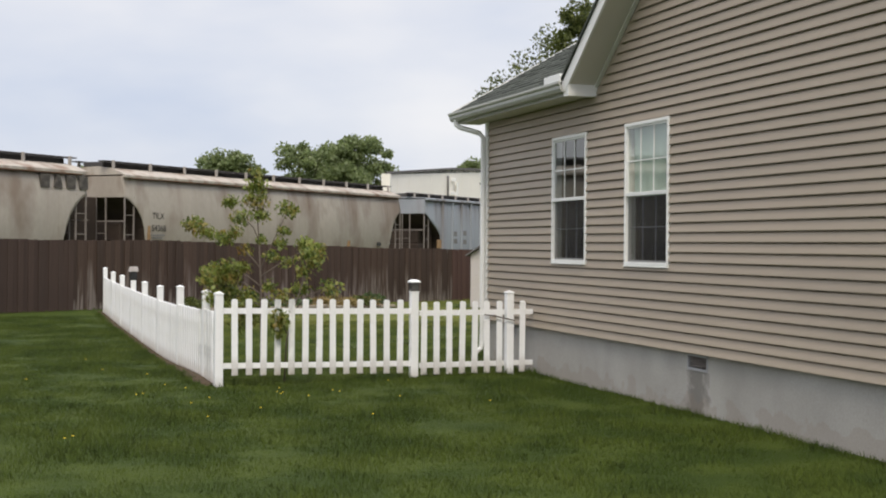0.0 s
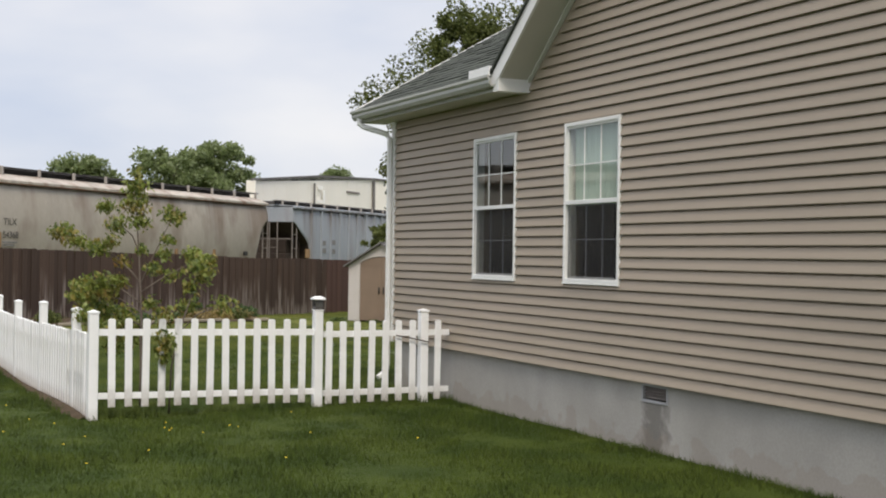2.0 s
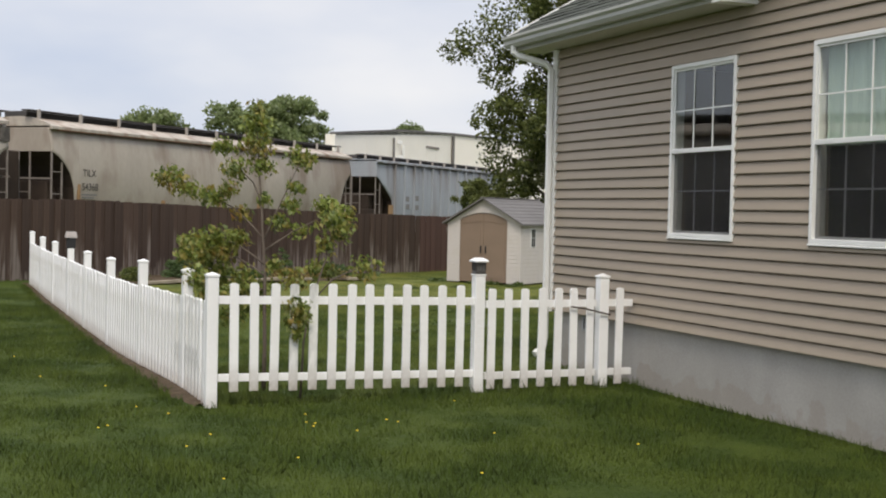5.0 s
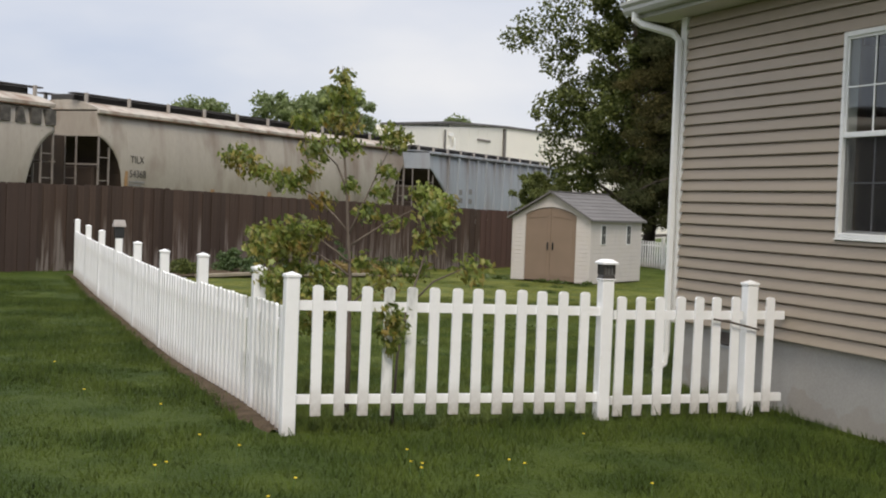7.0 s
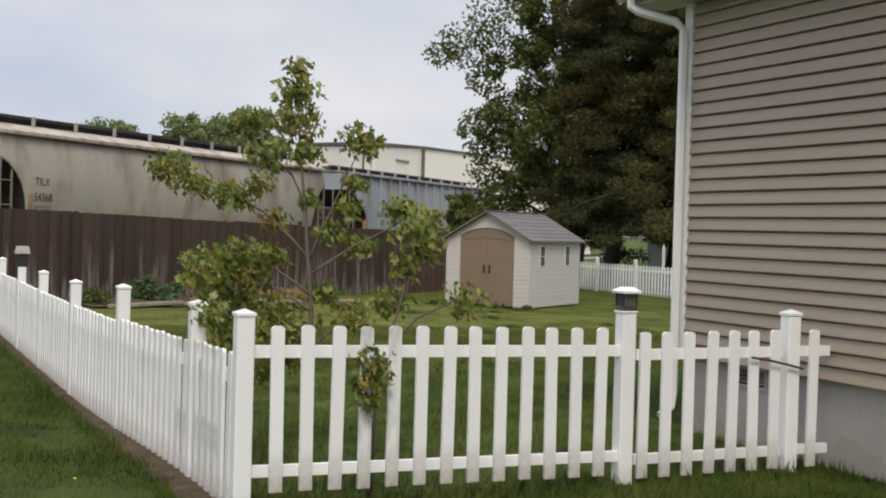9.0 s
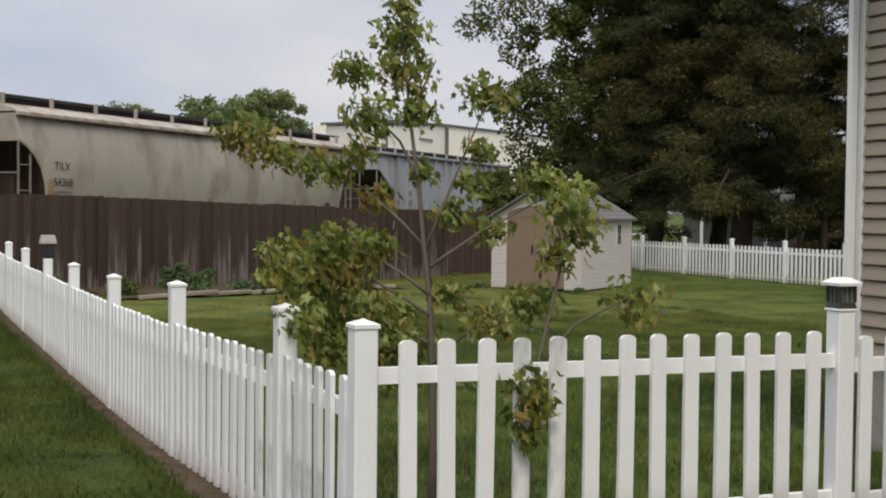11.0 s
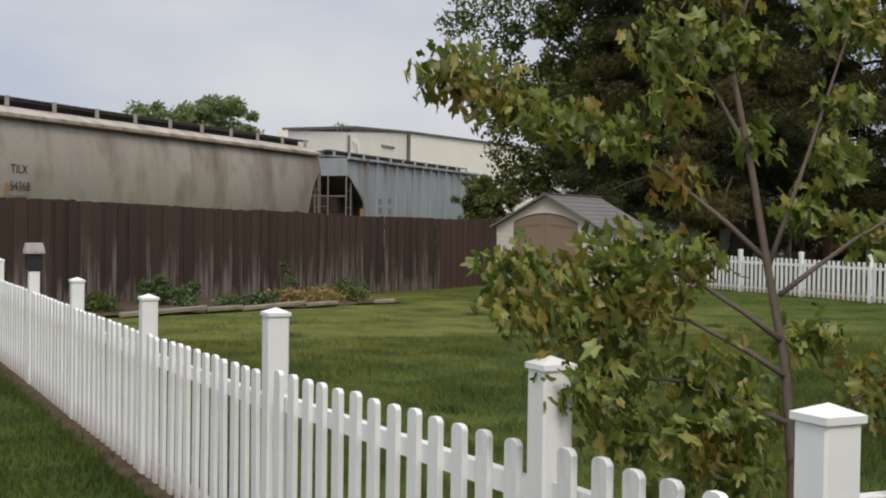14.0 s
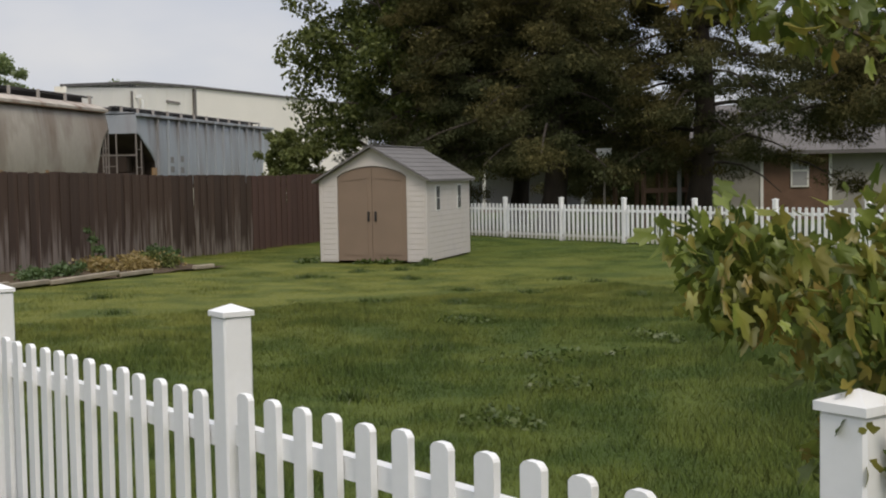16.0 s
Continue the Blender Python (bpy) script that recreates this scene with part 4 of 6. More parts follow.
while x < 15.5:
    y = board_fence_y(x)
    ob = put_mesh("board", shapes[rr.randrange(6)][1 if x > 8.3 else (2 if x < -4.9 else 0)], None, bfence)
    ob.location = (x, y + (0.013 if i % 2 else -0.013) + rr.uniform(-0.002, 0.002), gz(x, y) - 0.03 + (0.02 if (int(x / 2.0) % 2) else 0.0))
    ob.rotation_euler = (rr.uniform(-0.008, 0.008), rr.uniform(-0.006, 0.006), FENCE_DIR)
    x += BW * fdx
    i += 1
for zz in (0.35, 1.0, 1.55):
    bm = bmesh.new()
    for xa in np.arange(-13, 15.4, 2.0):
        xb = min(xa + 1.99, 15.4)
        p, q = Vector((xa - fdy * 0.04, board_fence_y(xa) + fdx * 0.04, 0)), Vector((xb - fdy * 0.04, board_fence_y(xb) + fdx * 0.04, 0))
        L_ = (q - p).length
        box(bm, (0, -0.019, -0.045), (L_, 0.019, 0.045), 0, Matrix.Translation((p.x, p.y, gz(xa, board_fence_y(xa)) + zz)) @ Matrix.Rotation(FENCE_DIR, 4, 'Z'))
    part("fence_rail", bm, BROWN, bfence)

# ---- shed ----
shed = thing("garden_shed", "cream resin garden shed with brown double doors", "shed")
sa = Vector((7.02, 22.53, 0))
sdir = Vector((math.cos(radians(-52.3)), math.sin(radians(-52.3)), 0))
SW, SL, SE, SP = 2.26, 3.15, 1.62, 2.26
sm4 = Matrix.Translation((sa.x, sa.y, -0.23)) @ Matrix.Rotation(math.atan2(sdir.y, sdir.x), 4, 'Z')
shed.matrix_world = sm4
# in the shed's own space: x along the front, y inwards, z up
DW0, DW1 = 0.17 * SW, 0.815 * SW
DA, DB = 1.70, 1.90
arch = [(DW0 + (DW1 - DW0) * k / 14, DA + (DB - DA) * math.sin(math.pi * k / 14) ** 0.75) for k in range(15)]

bm = bmesh.new()
box(bm, (0, 0, 0), (DW0, 0.06, SE))
box(bm, (DW1, 0, 0), (SW, 0.06, SE))
outline = [(0, SE), (DW0, SE)] + arch + [(DW1, SE), (SW, SE), (SW / 2, SP)]
prism(bm, outline, 'y', 0.0, 0.06)
part("front_wall", bm, SHED_W, shed)
for x0, x1 in ((0.0, 0.055), (SW - 0.055, SW)):
    box_part("corner_panel", (x0, -0.012, 0.0), (x1, -0.0005, SE - 0.02), SHED_W, shed, 0.004)
for x0, x1 in ((0.06, DW0 - 0.03), (DW1 + 0.03, SW - 0.06)):
    for k in range(15):
        z = 0.03 + k * 0.105
        bm = bmesh.new()
        prism(bm, [(-0.0005, z), (-0.006, z + 0.006), (-0.002, z + 0.1045), (-0.0005, z + 0.1045)], 'x', x0, x1)
        part("lap_panel", bm, SHED_W, shed)
for x0, x1 in ((0.0, 0.055), (SW - 0.055, SW)):
    bm = bmesh.new()
    box(bm, (x0, 0.061, 0), (x1, SL, SE))
    part("side_wall", bm, SHED_W, shed)
box_part("rear_wall", (0.056, SL - 0.055, 0), (SW - 0.056, SL, SE), SHED_W, shed)
bm = bmesh.new()
prism(bm, [(0, SE + 0.001), (SW, SE + 0.001), (SW / 2, SP)], 'y', SL - 0.055, SL)
part("rear_gable", bm, SHED_W, shed)
box_part("shed_floor", (0.056, 0.061, 0.0), (SW - 0.056, SL - 0.056, 0.05), DARK, shed)
for k in range(15):
    z = 0.03 + k * 0.105
    bm = bmesh.new()
    prism(bm, [(SW + 0.0005, z), (SW + 0.004, z + 0.006), (SW + 0.0015, z + 0.1045), (SW + 0.0005, z + 0.1045)], 'y', 0.07, SL - 0.07)
    part("lap_panel", bm, SHED_W, shed)
mid = (DW0 + DW1) / 2
for sgn, (x0, x1) in ((1, (DW0 + 0.008, mid - 0.004)), (-1, (mid + 0.004, DW1 - 0.008))):
    top = [(x, z - 0.012) for x, z in arch if x0 < x < x1]
    pts = [(x0, 0.02), (x1, 0.02)] + [(x1, (DA if sgn < 0 else DB) - 0.014)] + top[::-1] + [(x0, (DB if sgn < 0 else DA) - 0.014)]
    bm = bmesh.new()
    prism(bm, pts, 'y', 0.012, 0.05)
    dr = part("shed_door", bm, SHED_D, shed, "brown resin door leaf")
    inset = [(x0 + 0.09, 0.13), (x1 - 0.09, 0.13), (x1 - 0.09, 1.52), (x0 + 0.09, 1.52)]
    bm = bmesh.new()
    prism(bm, inset, 'y', 0.004, 0.0118)
    part("door_panel", bm, SHED_D, dr)
    bm = bmesh.new()
    zz = [(x0 + 0.09 + (x1 - x0 - 0.18) * k / 6, 1.60 + 0.06 * (k / 6 if sgn > 0 else 1 - k / 6)) for k in range(7)]
    prism(bm, zz + [(x, z + 0.035) for x, z in zz[::-1]], 'y', 0.002, 0.0118)
    part("door_moulding", bm, SHED_D, dr)
    hx = mid - sgn * 0.075
    bm = bmesh.new()
    box(bm, (hx - 0.022, -0.008, 0.80), (hx + 0.022, 0.0115, 1.00), 0.006)
    box(bm, (hx - 0.010, -0.035, 0.83), (hx + 0.010, -0.0085, 0.97), 0.006)
    part("door_handle", bm, BLACKP, dr, "black door handle")
bm = bmesh.new()
for pa, pb in zip(arch, arch[1:]):
    prism(bm, [pa, pb, (pb[0], pb[1] + 0.045), (pa[0], pa[1] + 0.045)], 'y', -0.010, -0.0008)
part("arch_trim", bm, SHED_W, shed)
for yy in (0.72, 2.28):
    w = box_part("shed_window", (SW + 0.002, yy - 0.15, 0.98), (SW + 0.016, yy + 0.15, 1.50), TRIM, shed, 0.004, "small four-pane window")
    for dy in (-0.062, 0.062):
        for z0, z1 in ((1.01, 1.225), (1.255, 1.47)):
            p = box_part("pane", (SW + 0.0165, yy + dy - 0.053, z0 - 0.008), (SW + 0.019, yy + dy + 0.053, z1 + 0.008), BLACKP, w)
# roof
OV = 0.11
sl = math.atan2(SP - SE, SW / 2)
for sgn in (-1, 1):
    bm = bmesh.new()
    ea = (SW / 2 + sgn * (SW / 2 + OV), SE - OV * math.tan(sl) + 0.012)
    rp = (SW / 2, SP + 0.012)
    up = 0.035
    prism(bm, [ea, rp, (rp[0], rp[1] + up), (ea[0], ea[1] + up)], 'y', -0.14, SL + 0.10)
    rf = part("shed_roof", bm, SHED_R, shed, "grey shingled resin roof panel")
    for k in range(8):
        f0, f1 = k / 8, (k + 1.05) / 8
        a_ = Vector((ea[0] + (rp[0] - ea[0]) * f0, ea[1] + up + (rp[1] - ea[1]) * f0))
        b_ = Vector((ea[0] + (rp[0] - ea[0]) * min(f1, 1), ea[1] + up + (rp[1] - ea[1]) * min(f1, 1)))
        bm = bmesh.new()
        prism(bm, [(a_.x, a_.y + 0.002), (b_.x, b_.y + 0.002), (b_.x, b_.y + 0.004), (a_.x, a_.y + 0.016)], 'y', -0.135, SL + 0.095)
        part("roof_course", bm, SHED_R, rf)
box_part("ridge_cap", (SW / 2 - 0.07, -0.145, SP + 0.040), (SW / 2 + 0.07, SL + 0.105, SP + 0.062), SHED_R, shed, 0.006)

# ---- freight train ----
TP = Vector((-1.37, 33.08))
TM = Matrix.Translation((TP.x, TP.y, 0)) @ Matrix.Rotation(radians(45), 4, 'Z')   # local x along the train, y away from the yard, z up
RAILZ = -0.05


ROUND_CUT = [(0, 3.30), (0.30, 3.16), (0.62, 2.90), (0.86, 2.58), (1.02, 2.2), (1.12, 1.75), (1.18, 1.05)]
SLOPED_CUT = [(0, 3.30), (0.25, 3.20), (0.60, 2.96), (1.30, 2.52), (1.72, 2.2), (1.84, 1.7), (1.90, 1.05)]


def cut(d, pts):
    """Lower edge of a hopper body at a distance from its end."""
    for (a, za), (b, zb) in zip(pts, pts[1:]):
        if d <= b:
            return za + (zb - za) * (d - a) / (b - a)
    return 1.05


def hopper_car(name, label, s0, s1, body_mat, roof_mat, ledge, ribs, curve=0.16, profile=ROUND_CUT, rise=0.32):
    car = thing(name, label, "freight car", group="freight train")
    car.matrix_world = TM
    W = 3.05
    stations = [0]
    for (qa, _), (qb, _) in zip(profile, profile[1:]):
        stations += [(qa + qb) / 2, qb]
    L_ = s1 - s0
    ss = stations + list(np.linspace(2.2, L_ - 2.2, 12)) + [L_ - d for d in stations[::-1]]
    rings = []
    bm = bmesh.new()
    for d in ss:
        zb = max(1.05, cut(min(d, L_ - d), profile))
        half = []
        for k in range(9):
            z = zb + (ledge - zb) * k / 8
            bulge = curve * ((z - 2.55) / 1.35) ** 2
            half.append((bulge, z))
        ring = [bm.verts.new((s0 + d, y, z)) for y, z in half] + [bm.verts.new((s0 + d, W - y, z)) for y, z in half[::-1]]
        rings.append(ring)
    for a, b in zip(rings, rings[1:]):
        k = len(a)
        for i in range(k):
            f = bm.faces.new((a[i], b[i], b[(i + 1) % k], a[(i + 1) % k]))
            # underside takes the dark material, its shade painted in
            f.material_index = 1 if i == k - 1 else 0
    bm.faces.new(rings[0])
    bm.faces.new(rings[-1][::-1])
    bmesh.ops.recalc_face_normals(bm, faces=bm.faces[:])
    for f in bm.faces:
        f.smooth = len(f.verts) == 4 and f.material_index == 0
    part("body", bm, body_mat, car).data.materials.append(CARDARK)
    # roof, arched
    bm = bmesh.new()
    prof = [(curve - 0.10 + (W - 2 * (curve - 0.10)) * k / 12, ledge + 0.05 + rise * math.sin(math.pi * k / 12) ** 0.8) for k in range(13)]
    prism(bm, prof, 'x', s0 + 0.02, s1 - 0.02)
    part("roof", bm, roof_mat, car)
    bm = bmesh.new()
    for y0 in (curve - 0.13, W - curve + 0.01):
        box(bm, (s0, y0, ledge - 0.06), (s1, y0 + 0.12, ledge + 0.05), 0.012)
    part("roof_ledge", bm, roof_mat, car)
    # dark strip paints the ledge's shadow line, rust-toned on the beige cars
    bm = bmesh.new()
    for y0 in (curve - 0.128, W - curve + 0.035):
        box(bm, (s0 + 0.3, y0, ledge - 0.085), (s1 - 0.3, y0 + 0.09, ledge - 0.061))
    part("ledge_shade_strip", bm, RUST if body_mat is TANCAR else CARDARK, car)
    # running board with supports
    for y0 in (0.75, 2.0):
        box_part("running_board", (s0 - 0.25, y0, ledge + rise + 0.195), (s1 + 0.25, y0 + 0.30, ledge + rise + 0.235), WALKWAY, car)
    k = 0
    s = s0 + 0.15
    while s < s1:
        for y0 in (0.69, 2.30):
            box_part("walkway_bracket", (s - 0.04, y0 - 0.04, ledge + rise * 0.55), (s + 0.04, y0 + 0.05, ledge + rise + 0.25), BRACKET, car)
        s += (s1 - s0 - 0.3) / 11.0 if ribs else (s1 - s0 - 0.3) / 10.0
    # hatches
    bm = bmesh.new()
    box(bm, (s0 + 0.02, 1.06, ledge + rise), (s1 - 0.02, 1.99, ledge + rise + 0.21), 0.03)
    part("hatch_cover", bm, WALKWAY, car)
    # end gear, with dark blocks added first to fill the bright car-end gaps
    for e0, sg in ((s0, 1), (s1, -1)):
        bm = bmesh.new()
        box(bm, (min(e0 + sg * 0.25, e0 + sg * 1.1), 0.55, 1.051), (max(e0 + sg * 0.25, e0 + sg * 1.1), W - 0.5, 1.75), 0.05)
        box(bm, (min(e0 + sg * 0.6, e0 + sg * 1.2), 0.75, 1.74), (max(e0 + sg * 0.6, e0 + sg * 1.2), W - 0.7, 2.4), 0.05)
        part("end_gap_fill", bm, CARDARK, car)
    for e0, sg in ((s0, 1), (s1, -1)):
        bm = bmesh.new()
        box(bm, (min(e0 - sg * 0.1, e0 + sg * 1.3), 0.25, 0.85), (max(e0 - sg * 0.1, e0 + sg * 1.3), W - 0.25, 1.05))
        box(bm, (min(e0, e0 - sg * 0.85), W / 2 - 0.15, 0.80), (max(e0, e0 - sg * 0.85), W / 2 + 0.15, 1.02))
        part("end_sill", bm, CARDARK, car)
        # slope sheet in the same dark colour, which paints the recess as shaded
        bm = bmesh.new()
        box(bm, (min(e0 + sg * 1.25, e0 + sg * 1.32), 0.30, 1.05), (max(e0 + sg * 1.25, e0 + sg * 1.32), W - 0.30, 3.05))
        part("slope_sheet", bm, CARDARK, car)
        bm = bmesh.new()
        for d in (0.04, 0.52):
            xx = e0 + sg * d
            box(bm, (xx - 0.022, 0.05, 0.9), (xx + 0.022, 0.10, 3.32))
        for k in range(3):
            z = 1.25 + 0.70 * k
            box(bm, (min(e0 + sg * 0.04, e0 + sg * 0.52), 0.06, z), (max(e0 + sg * 0.04, e0 + sg * 0.52), 0.09, z + 0.03))
        part("ladder", bm, LADDER, car, "steel ladder at the car end")
        bm = bmesh.new()
        for yy in (0.85, 1.30):
            box(bm, (e0 - sg * 0.03 - 0.02, yy, 0.9), (e0 - sg * 0.03 + 0.02, yy + 0.05, 3.32))
        for k in range(2):
            z = 1.30 + 0.70 * k
            box(bm, (e0 - sg * 0.03 - 0.015, 0.88, z), (e0 - sg * 0.03 + 0.015, 1.32, z + 0.03))
        box(bm, (e0 - sg * 0.05 - 0.02, 0.06, 2.42), (e0 - sg * 0.05 + 0.02, 2.9, 2.47))
        part("end_ladder", bm, LADDER, car)
        # bogie
        bx = e0 + sg * 2.1
        bm = bmesh.new()
        box(bm, (bx - 1.15, 0.45, 0.25), (bx + 1.15, 0.60, 0.60), 0.05)
        box(bm, (bx - 1.15, W - 0.60, 0.25), (bx + 1.15, W - 0.45, 0.60), 0.05)
        box(bm, (bx - 0.2, 0.45, 0.45), (bx + 0.2, W - 0.45, 1.05))
        part("bogie_frame", bm, CARDARK, car)
        for dx in (-0.85, 0.85):
            for yy in (0.68, W - 0.68):
                bm = bmesh.new()
                bmesh.ops.create_cone(bm, cap_ends=True, segments=20, radius1=0.42, radius2=0.40, depth=0.12, matrix=Matrix.Translation((bx + dx, yy, RAILZ + 0.37)) @ Matrix.Rotation(radians(90), 4, 'X'))
                part("wheel", bm, CARDARK, car)
    if ribs:
        s = s0 + 2.05
        while s < s1 - 1.9:
            bm = bmesh.new()
            prism(bm, [(-0.075, 1.3), (-0.075, ledge - 0.08), (0.10 + curve, ledge - 0.08), (0.06, 3.2), (0.02, 2.5), (0.06, 1.3)], 'x', s - 0.05, s + 0.05)
            part("side_rib", bm, body_mat, car)
            s += 1.16
    else:
        for d in (1.35, L_ / 2 - 2.6, L_ / 2 + 2.6, L_ - 1.35):
            bm = bmesh.new()
            for k in range(8):
                z0 = 1.2 + (ledge - 1.3) * k / 8
                z1 = 1.2 + (ledge - 1.3) * (k + 1) / 8
                y0, y1 = curve * ((z0 - 2.55) / 1.35) ** 2, curve * ((z1 - 2.55) / 1.35) ** 2
                prism(bm, [(y0 - 0.006, z0), (y1 - 0.006, z1), (y1 + 0.01, z1), (y0 + 0.01, z0)], 'x', s0 + d - 0.03, s0 + d + 0.03)
            part("weld_seam", bm, body_mat, car)
    return car


car_a = hopper_car("hopper_car", "beige covered hopper rail car with faded block lettering", -25.6, -3.75, TANCAR, TANROOF, 4.06, False)
car_b = hopper_car("hopper_car", "beige covered hopper rail car streaked with rust", -1.85, 18.75, TANCAR, TANROOF, 4.06, False)
car_c = hopper_car("hopper_car", "grey-blue ribbed covered hopper rail car", 21.3, 39.5, GREYCAR, GREYCAR, 4.05, True, 0.05, SLOPED_CUT, 0.10)


# added dark block that stops light showing through between the first two cars
box_part("car_gap_blocker", (-3.55, 1.15, 0.85), (-2.05, 2.6, 3.30), CARDARK, car_a, 0.04)


def letters(text, parent, s, z, size, material, depth=-0.012):
    cu = bpy.data.curves.new("lettering", 'FONT')
    cu.body, cu.size, cu.extrude, cu.align_x = text, size, 0.001, 'LEFT'
    cu.materials.append(material)
    ob = new("lettering", cu)
    ob.parent = parent
    ob.location = (s, depth, z)
    ob.rotation_euler = (radians(90), 0, 0)
    ob["label"] = "black stencilled car marking"
    return ob


letters("TILX", car_b, -0.40, 2.56, 0.33, LETTER)
letters("54368", car_b, -0.44, 2.11, 0.33, LETTER)
for k, (zz, ln) in enumerate(((1.94, 0.75), (1.84, 0.6), (1.70, 0.55))):
    box_part("small_marking", (-0.40, 0.010, zz), (-0.40 + ln, 0.030, zz + 0.055), FADED, car_b)
box_part("orange_stripe", (-0.62, -0.004, 1.55), (-0.50, 0.030, 2.30), ORANGE, car_b)
for s in (4.0, 7.6, 10.5, 13.6):
    box_part("orange_stripe", (s, 0.02, 1.45), (s + 0.18, 0.10, 1.85), ORANGE, car_b)
box_part("stencil_block", (16.35, 0.0, 1.60), (16.65, 0.06, 1.78), LETTER, car_b)
for k in range(4):
    a = -5.92 + k * 0.60
    bm = bmesh.new()
    y = 0.035
    prism(bm, [(a, 3.48), (a + 0.40, 3.48), (a + 0.40 - (0.12 if k == 1 else 0), 3.92), (a + (0.12 if k == 1 else 0), 3.92)], 'y', y, 0.2)
    part("block_lettering", bm, FADED_BLOCK, car_a, "large faded black block shapes")
for k, (s, z, w_) in enumerate(((24.6, 2.15, 0.5), (25.8, 2.2, 0.5), (24.7, 1.75, 0.45), (25.75, 1.72, 0.55))):
    box_part("small_marking", (s, -0.012, z), (s + w_, 0.03, z + 0.26), FADED, car_c)
box_part("orange_stripe", (22.75, -0.01, 1.50), (23.2, 0.04, 1.95), ORANGE, car_c)
track = thing("railway_track", "railway track on ballast behind the board fence", "railway")
track.matrix_world = TM
for yy in (0.68, 3.05 - 0.68):
    box_part("rail", (-60, yy - 0.035, -0.30), (90, yy + 0.035, RAILZ - 0.052), CARDARK, track)
bm = bmesh.new()
prism(bm, [(-0.6, -0.55), (3.7, -0.55), (3.2, -0.20), (-0.1, -0.20)], 'x', -60, 90)
part("ballast", bm, STUCCO, track)

# ---- warehouse ----
ware = thing("warehouse", "cream metal warehouse with a dark roof edge", "building")
wa, wb, wc_ = Vector((15.7, 62.7)), Vector((29.66, 77.48)), Vector((53.5, 94.0))
wd, we = wa + Vector((15, 38)), wc_ + Vector((-8, 30))


def wall_between(name, p, q, za, zb, material, parent, thick=0.3):
    bm = bmesh.new()
    d = (q - p).normalized()
    nn = Vector((-d.y, d.x)) * thick
    b0 = [(p.x, p.y), (q.x, q.y), (q.x + nn.x, q.y + nn.y), (p.x + nn.x, p.y + nn.y)]
    lo = [bm.verts.new((x, y, -0.4)) for x, y in b0]
    hi = [bm.verts.new((x, y, z)) for (x, y), z in zip(b0, (za, zb, zb, za))]
    for i in range(4):
        j = (i + 1) % 4
        bm.faces.new((lo[i], lo[j], hi[j], hi[i]))
    bm.faces.new(hi)
    bm.faces.new(lo[::-1])
    bmesh.ops.recalc_face_normals(bm, faces=bm.faces[:])
    return part(name, bm, material, parent)


wmid = (wa + wb) / 2
wall_between("gable_wall", wa, wmid, 6.15, 7.0, WAREHOUSE, ware)
wall_between("gable_wall", wmid, wb, 7.0, 7.42, WAREHOUSE, ware)
wall_between("side_wall", wb, wc_, 7.42, 7.42, WAREHOUSE, ware)
wall_between("rear_wall", wc_, we, 7.42, 7.42, WAREHOUSE, ware)
wall_between("rear_wall", we, wd, 7.42, 6.15, WAREHOUSE, ware)
wall_between("rear_wall", wd, wa, 6.15, 6.15, WAREHOUSE, ware)
bm = bmesh.new()
for p, q, za, zb in ((wa, wmid, 6.15, 7.0), (wmid, wb, 7.0, 7.42), (wb, wc_, 7.42, 7.42)):
    d = (q - p).normalized()
    nn = Vector((d.y, -d.x)) * 0.12
    v = [bm.verts.new(t) for t in ((p.x + nn.x, p.y + nn.y, za - 0.03), (q.x + nn.x, q.y + nn.y, zb - 0.03), (q.x + nn.x, q.y + nn.y, zb + 0.12), (p.x + nn.x, p.y + nn.y, za + 0.12),
                                   (p.x, p.y, za + 0.001), (q.x, q.y, zb + 0.001), (q.x, q.y, zb + 0.12), (p.x, p.y, za + 0.12))]
    for f in ((0, 1, 2, 3), (7, 6, 5, 4), (3, 2, 6, 7), (0, 4, 5, 1), (0, 3, 7, 4), (1, 5, 6, 2)):
        bm.faces.new([v[i] for i in f])
part("roof_edge", bm, FARROOF, ware)
bm = bmesh.new()
pts = [(wa, 6.2), (wmid, 7.05), (wb, 7.47), (wc_, 7.47), (we, 7.47), (wd, 6.2)]
vv = [bm.verts.new((p.x, p.y, z)) for p, z in pts]
vb = [bm.verts.new((p.x, p.y, z - 0.1)) for p, z in pts]
bm.faces.new(vv)
bm.faces.new(vb[::-1])
for i in range(6):
    bm.faces.new((vv[i], vb[i], vb[(i + 1) % 6], vv[(i + 1) % 6]))
part("roof", bm, FARROOF, ware)
dn = (wb - wa).normalized()
box_part("downpipe", (wb.x - 0.15, wb.y - 0.35, 0), (wb.x + 0.02, wb.y - 0.16, 7.3), FARROOF, ware)
for f, z, w_, h_ in ((0.50, 6.15, 0.35, 0.22), (0.50, 5.2, 0.5, 0.2), (0.53, 4.9, 0.16, 1.2)):
    c_ = wa + (wb - wa) * f + Vector((dn.y, -dn.x)) * 0.1
    box_part("wall_light", (c_.x - w_ / 2, c_.y - 0.1, z), (c_.x + w_ / 2, c_.y + 0.05, z + h_), TRIM, ware)
c_ = wa + (wb - wa) * 0.455 + Vector((dn.y, -dn.x)) * 0.1
box_part("conduit", (c_.x - 0.05, c_.y - 0.06, 2.0), (c_.x + 0.05, c_.y + 0.04, 6.5), FARROOF, ware)
WM = Matrix.Translation((wa.x, wa.y, 0)) @ Matrix.Rotation(math.atan2(dn.y, dn.x), 4, 'Z')   # x along the wall, y away
WL = (wb - wa).length
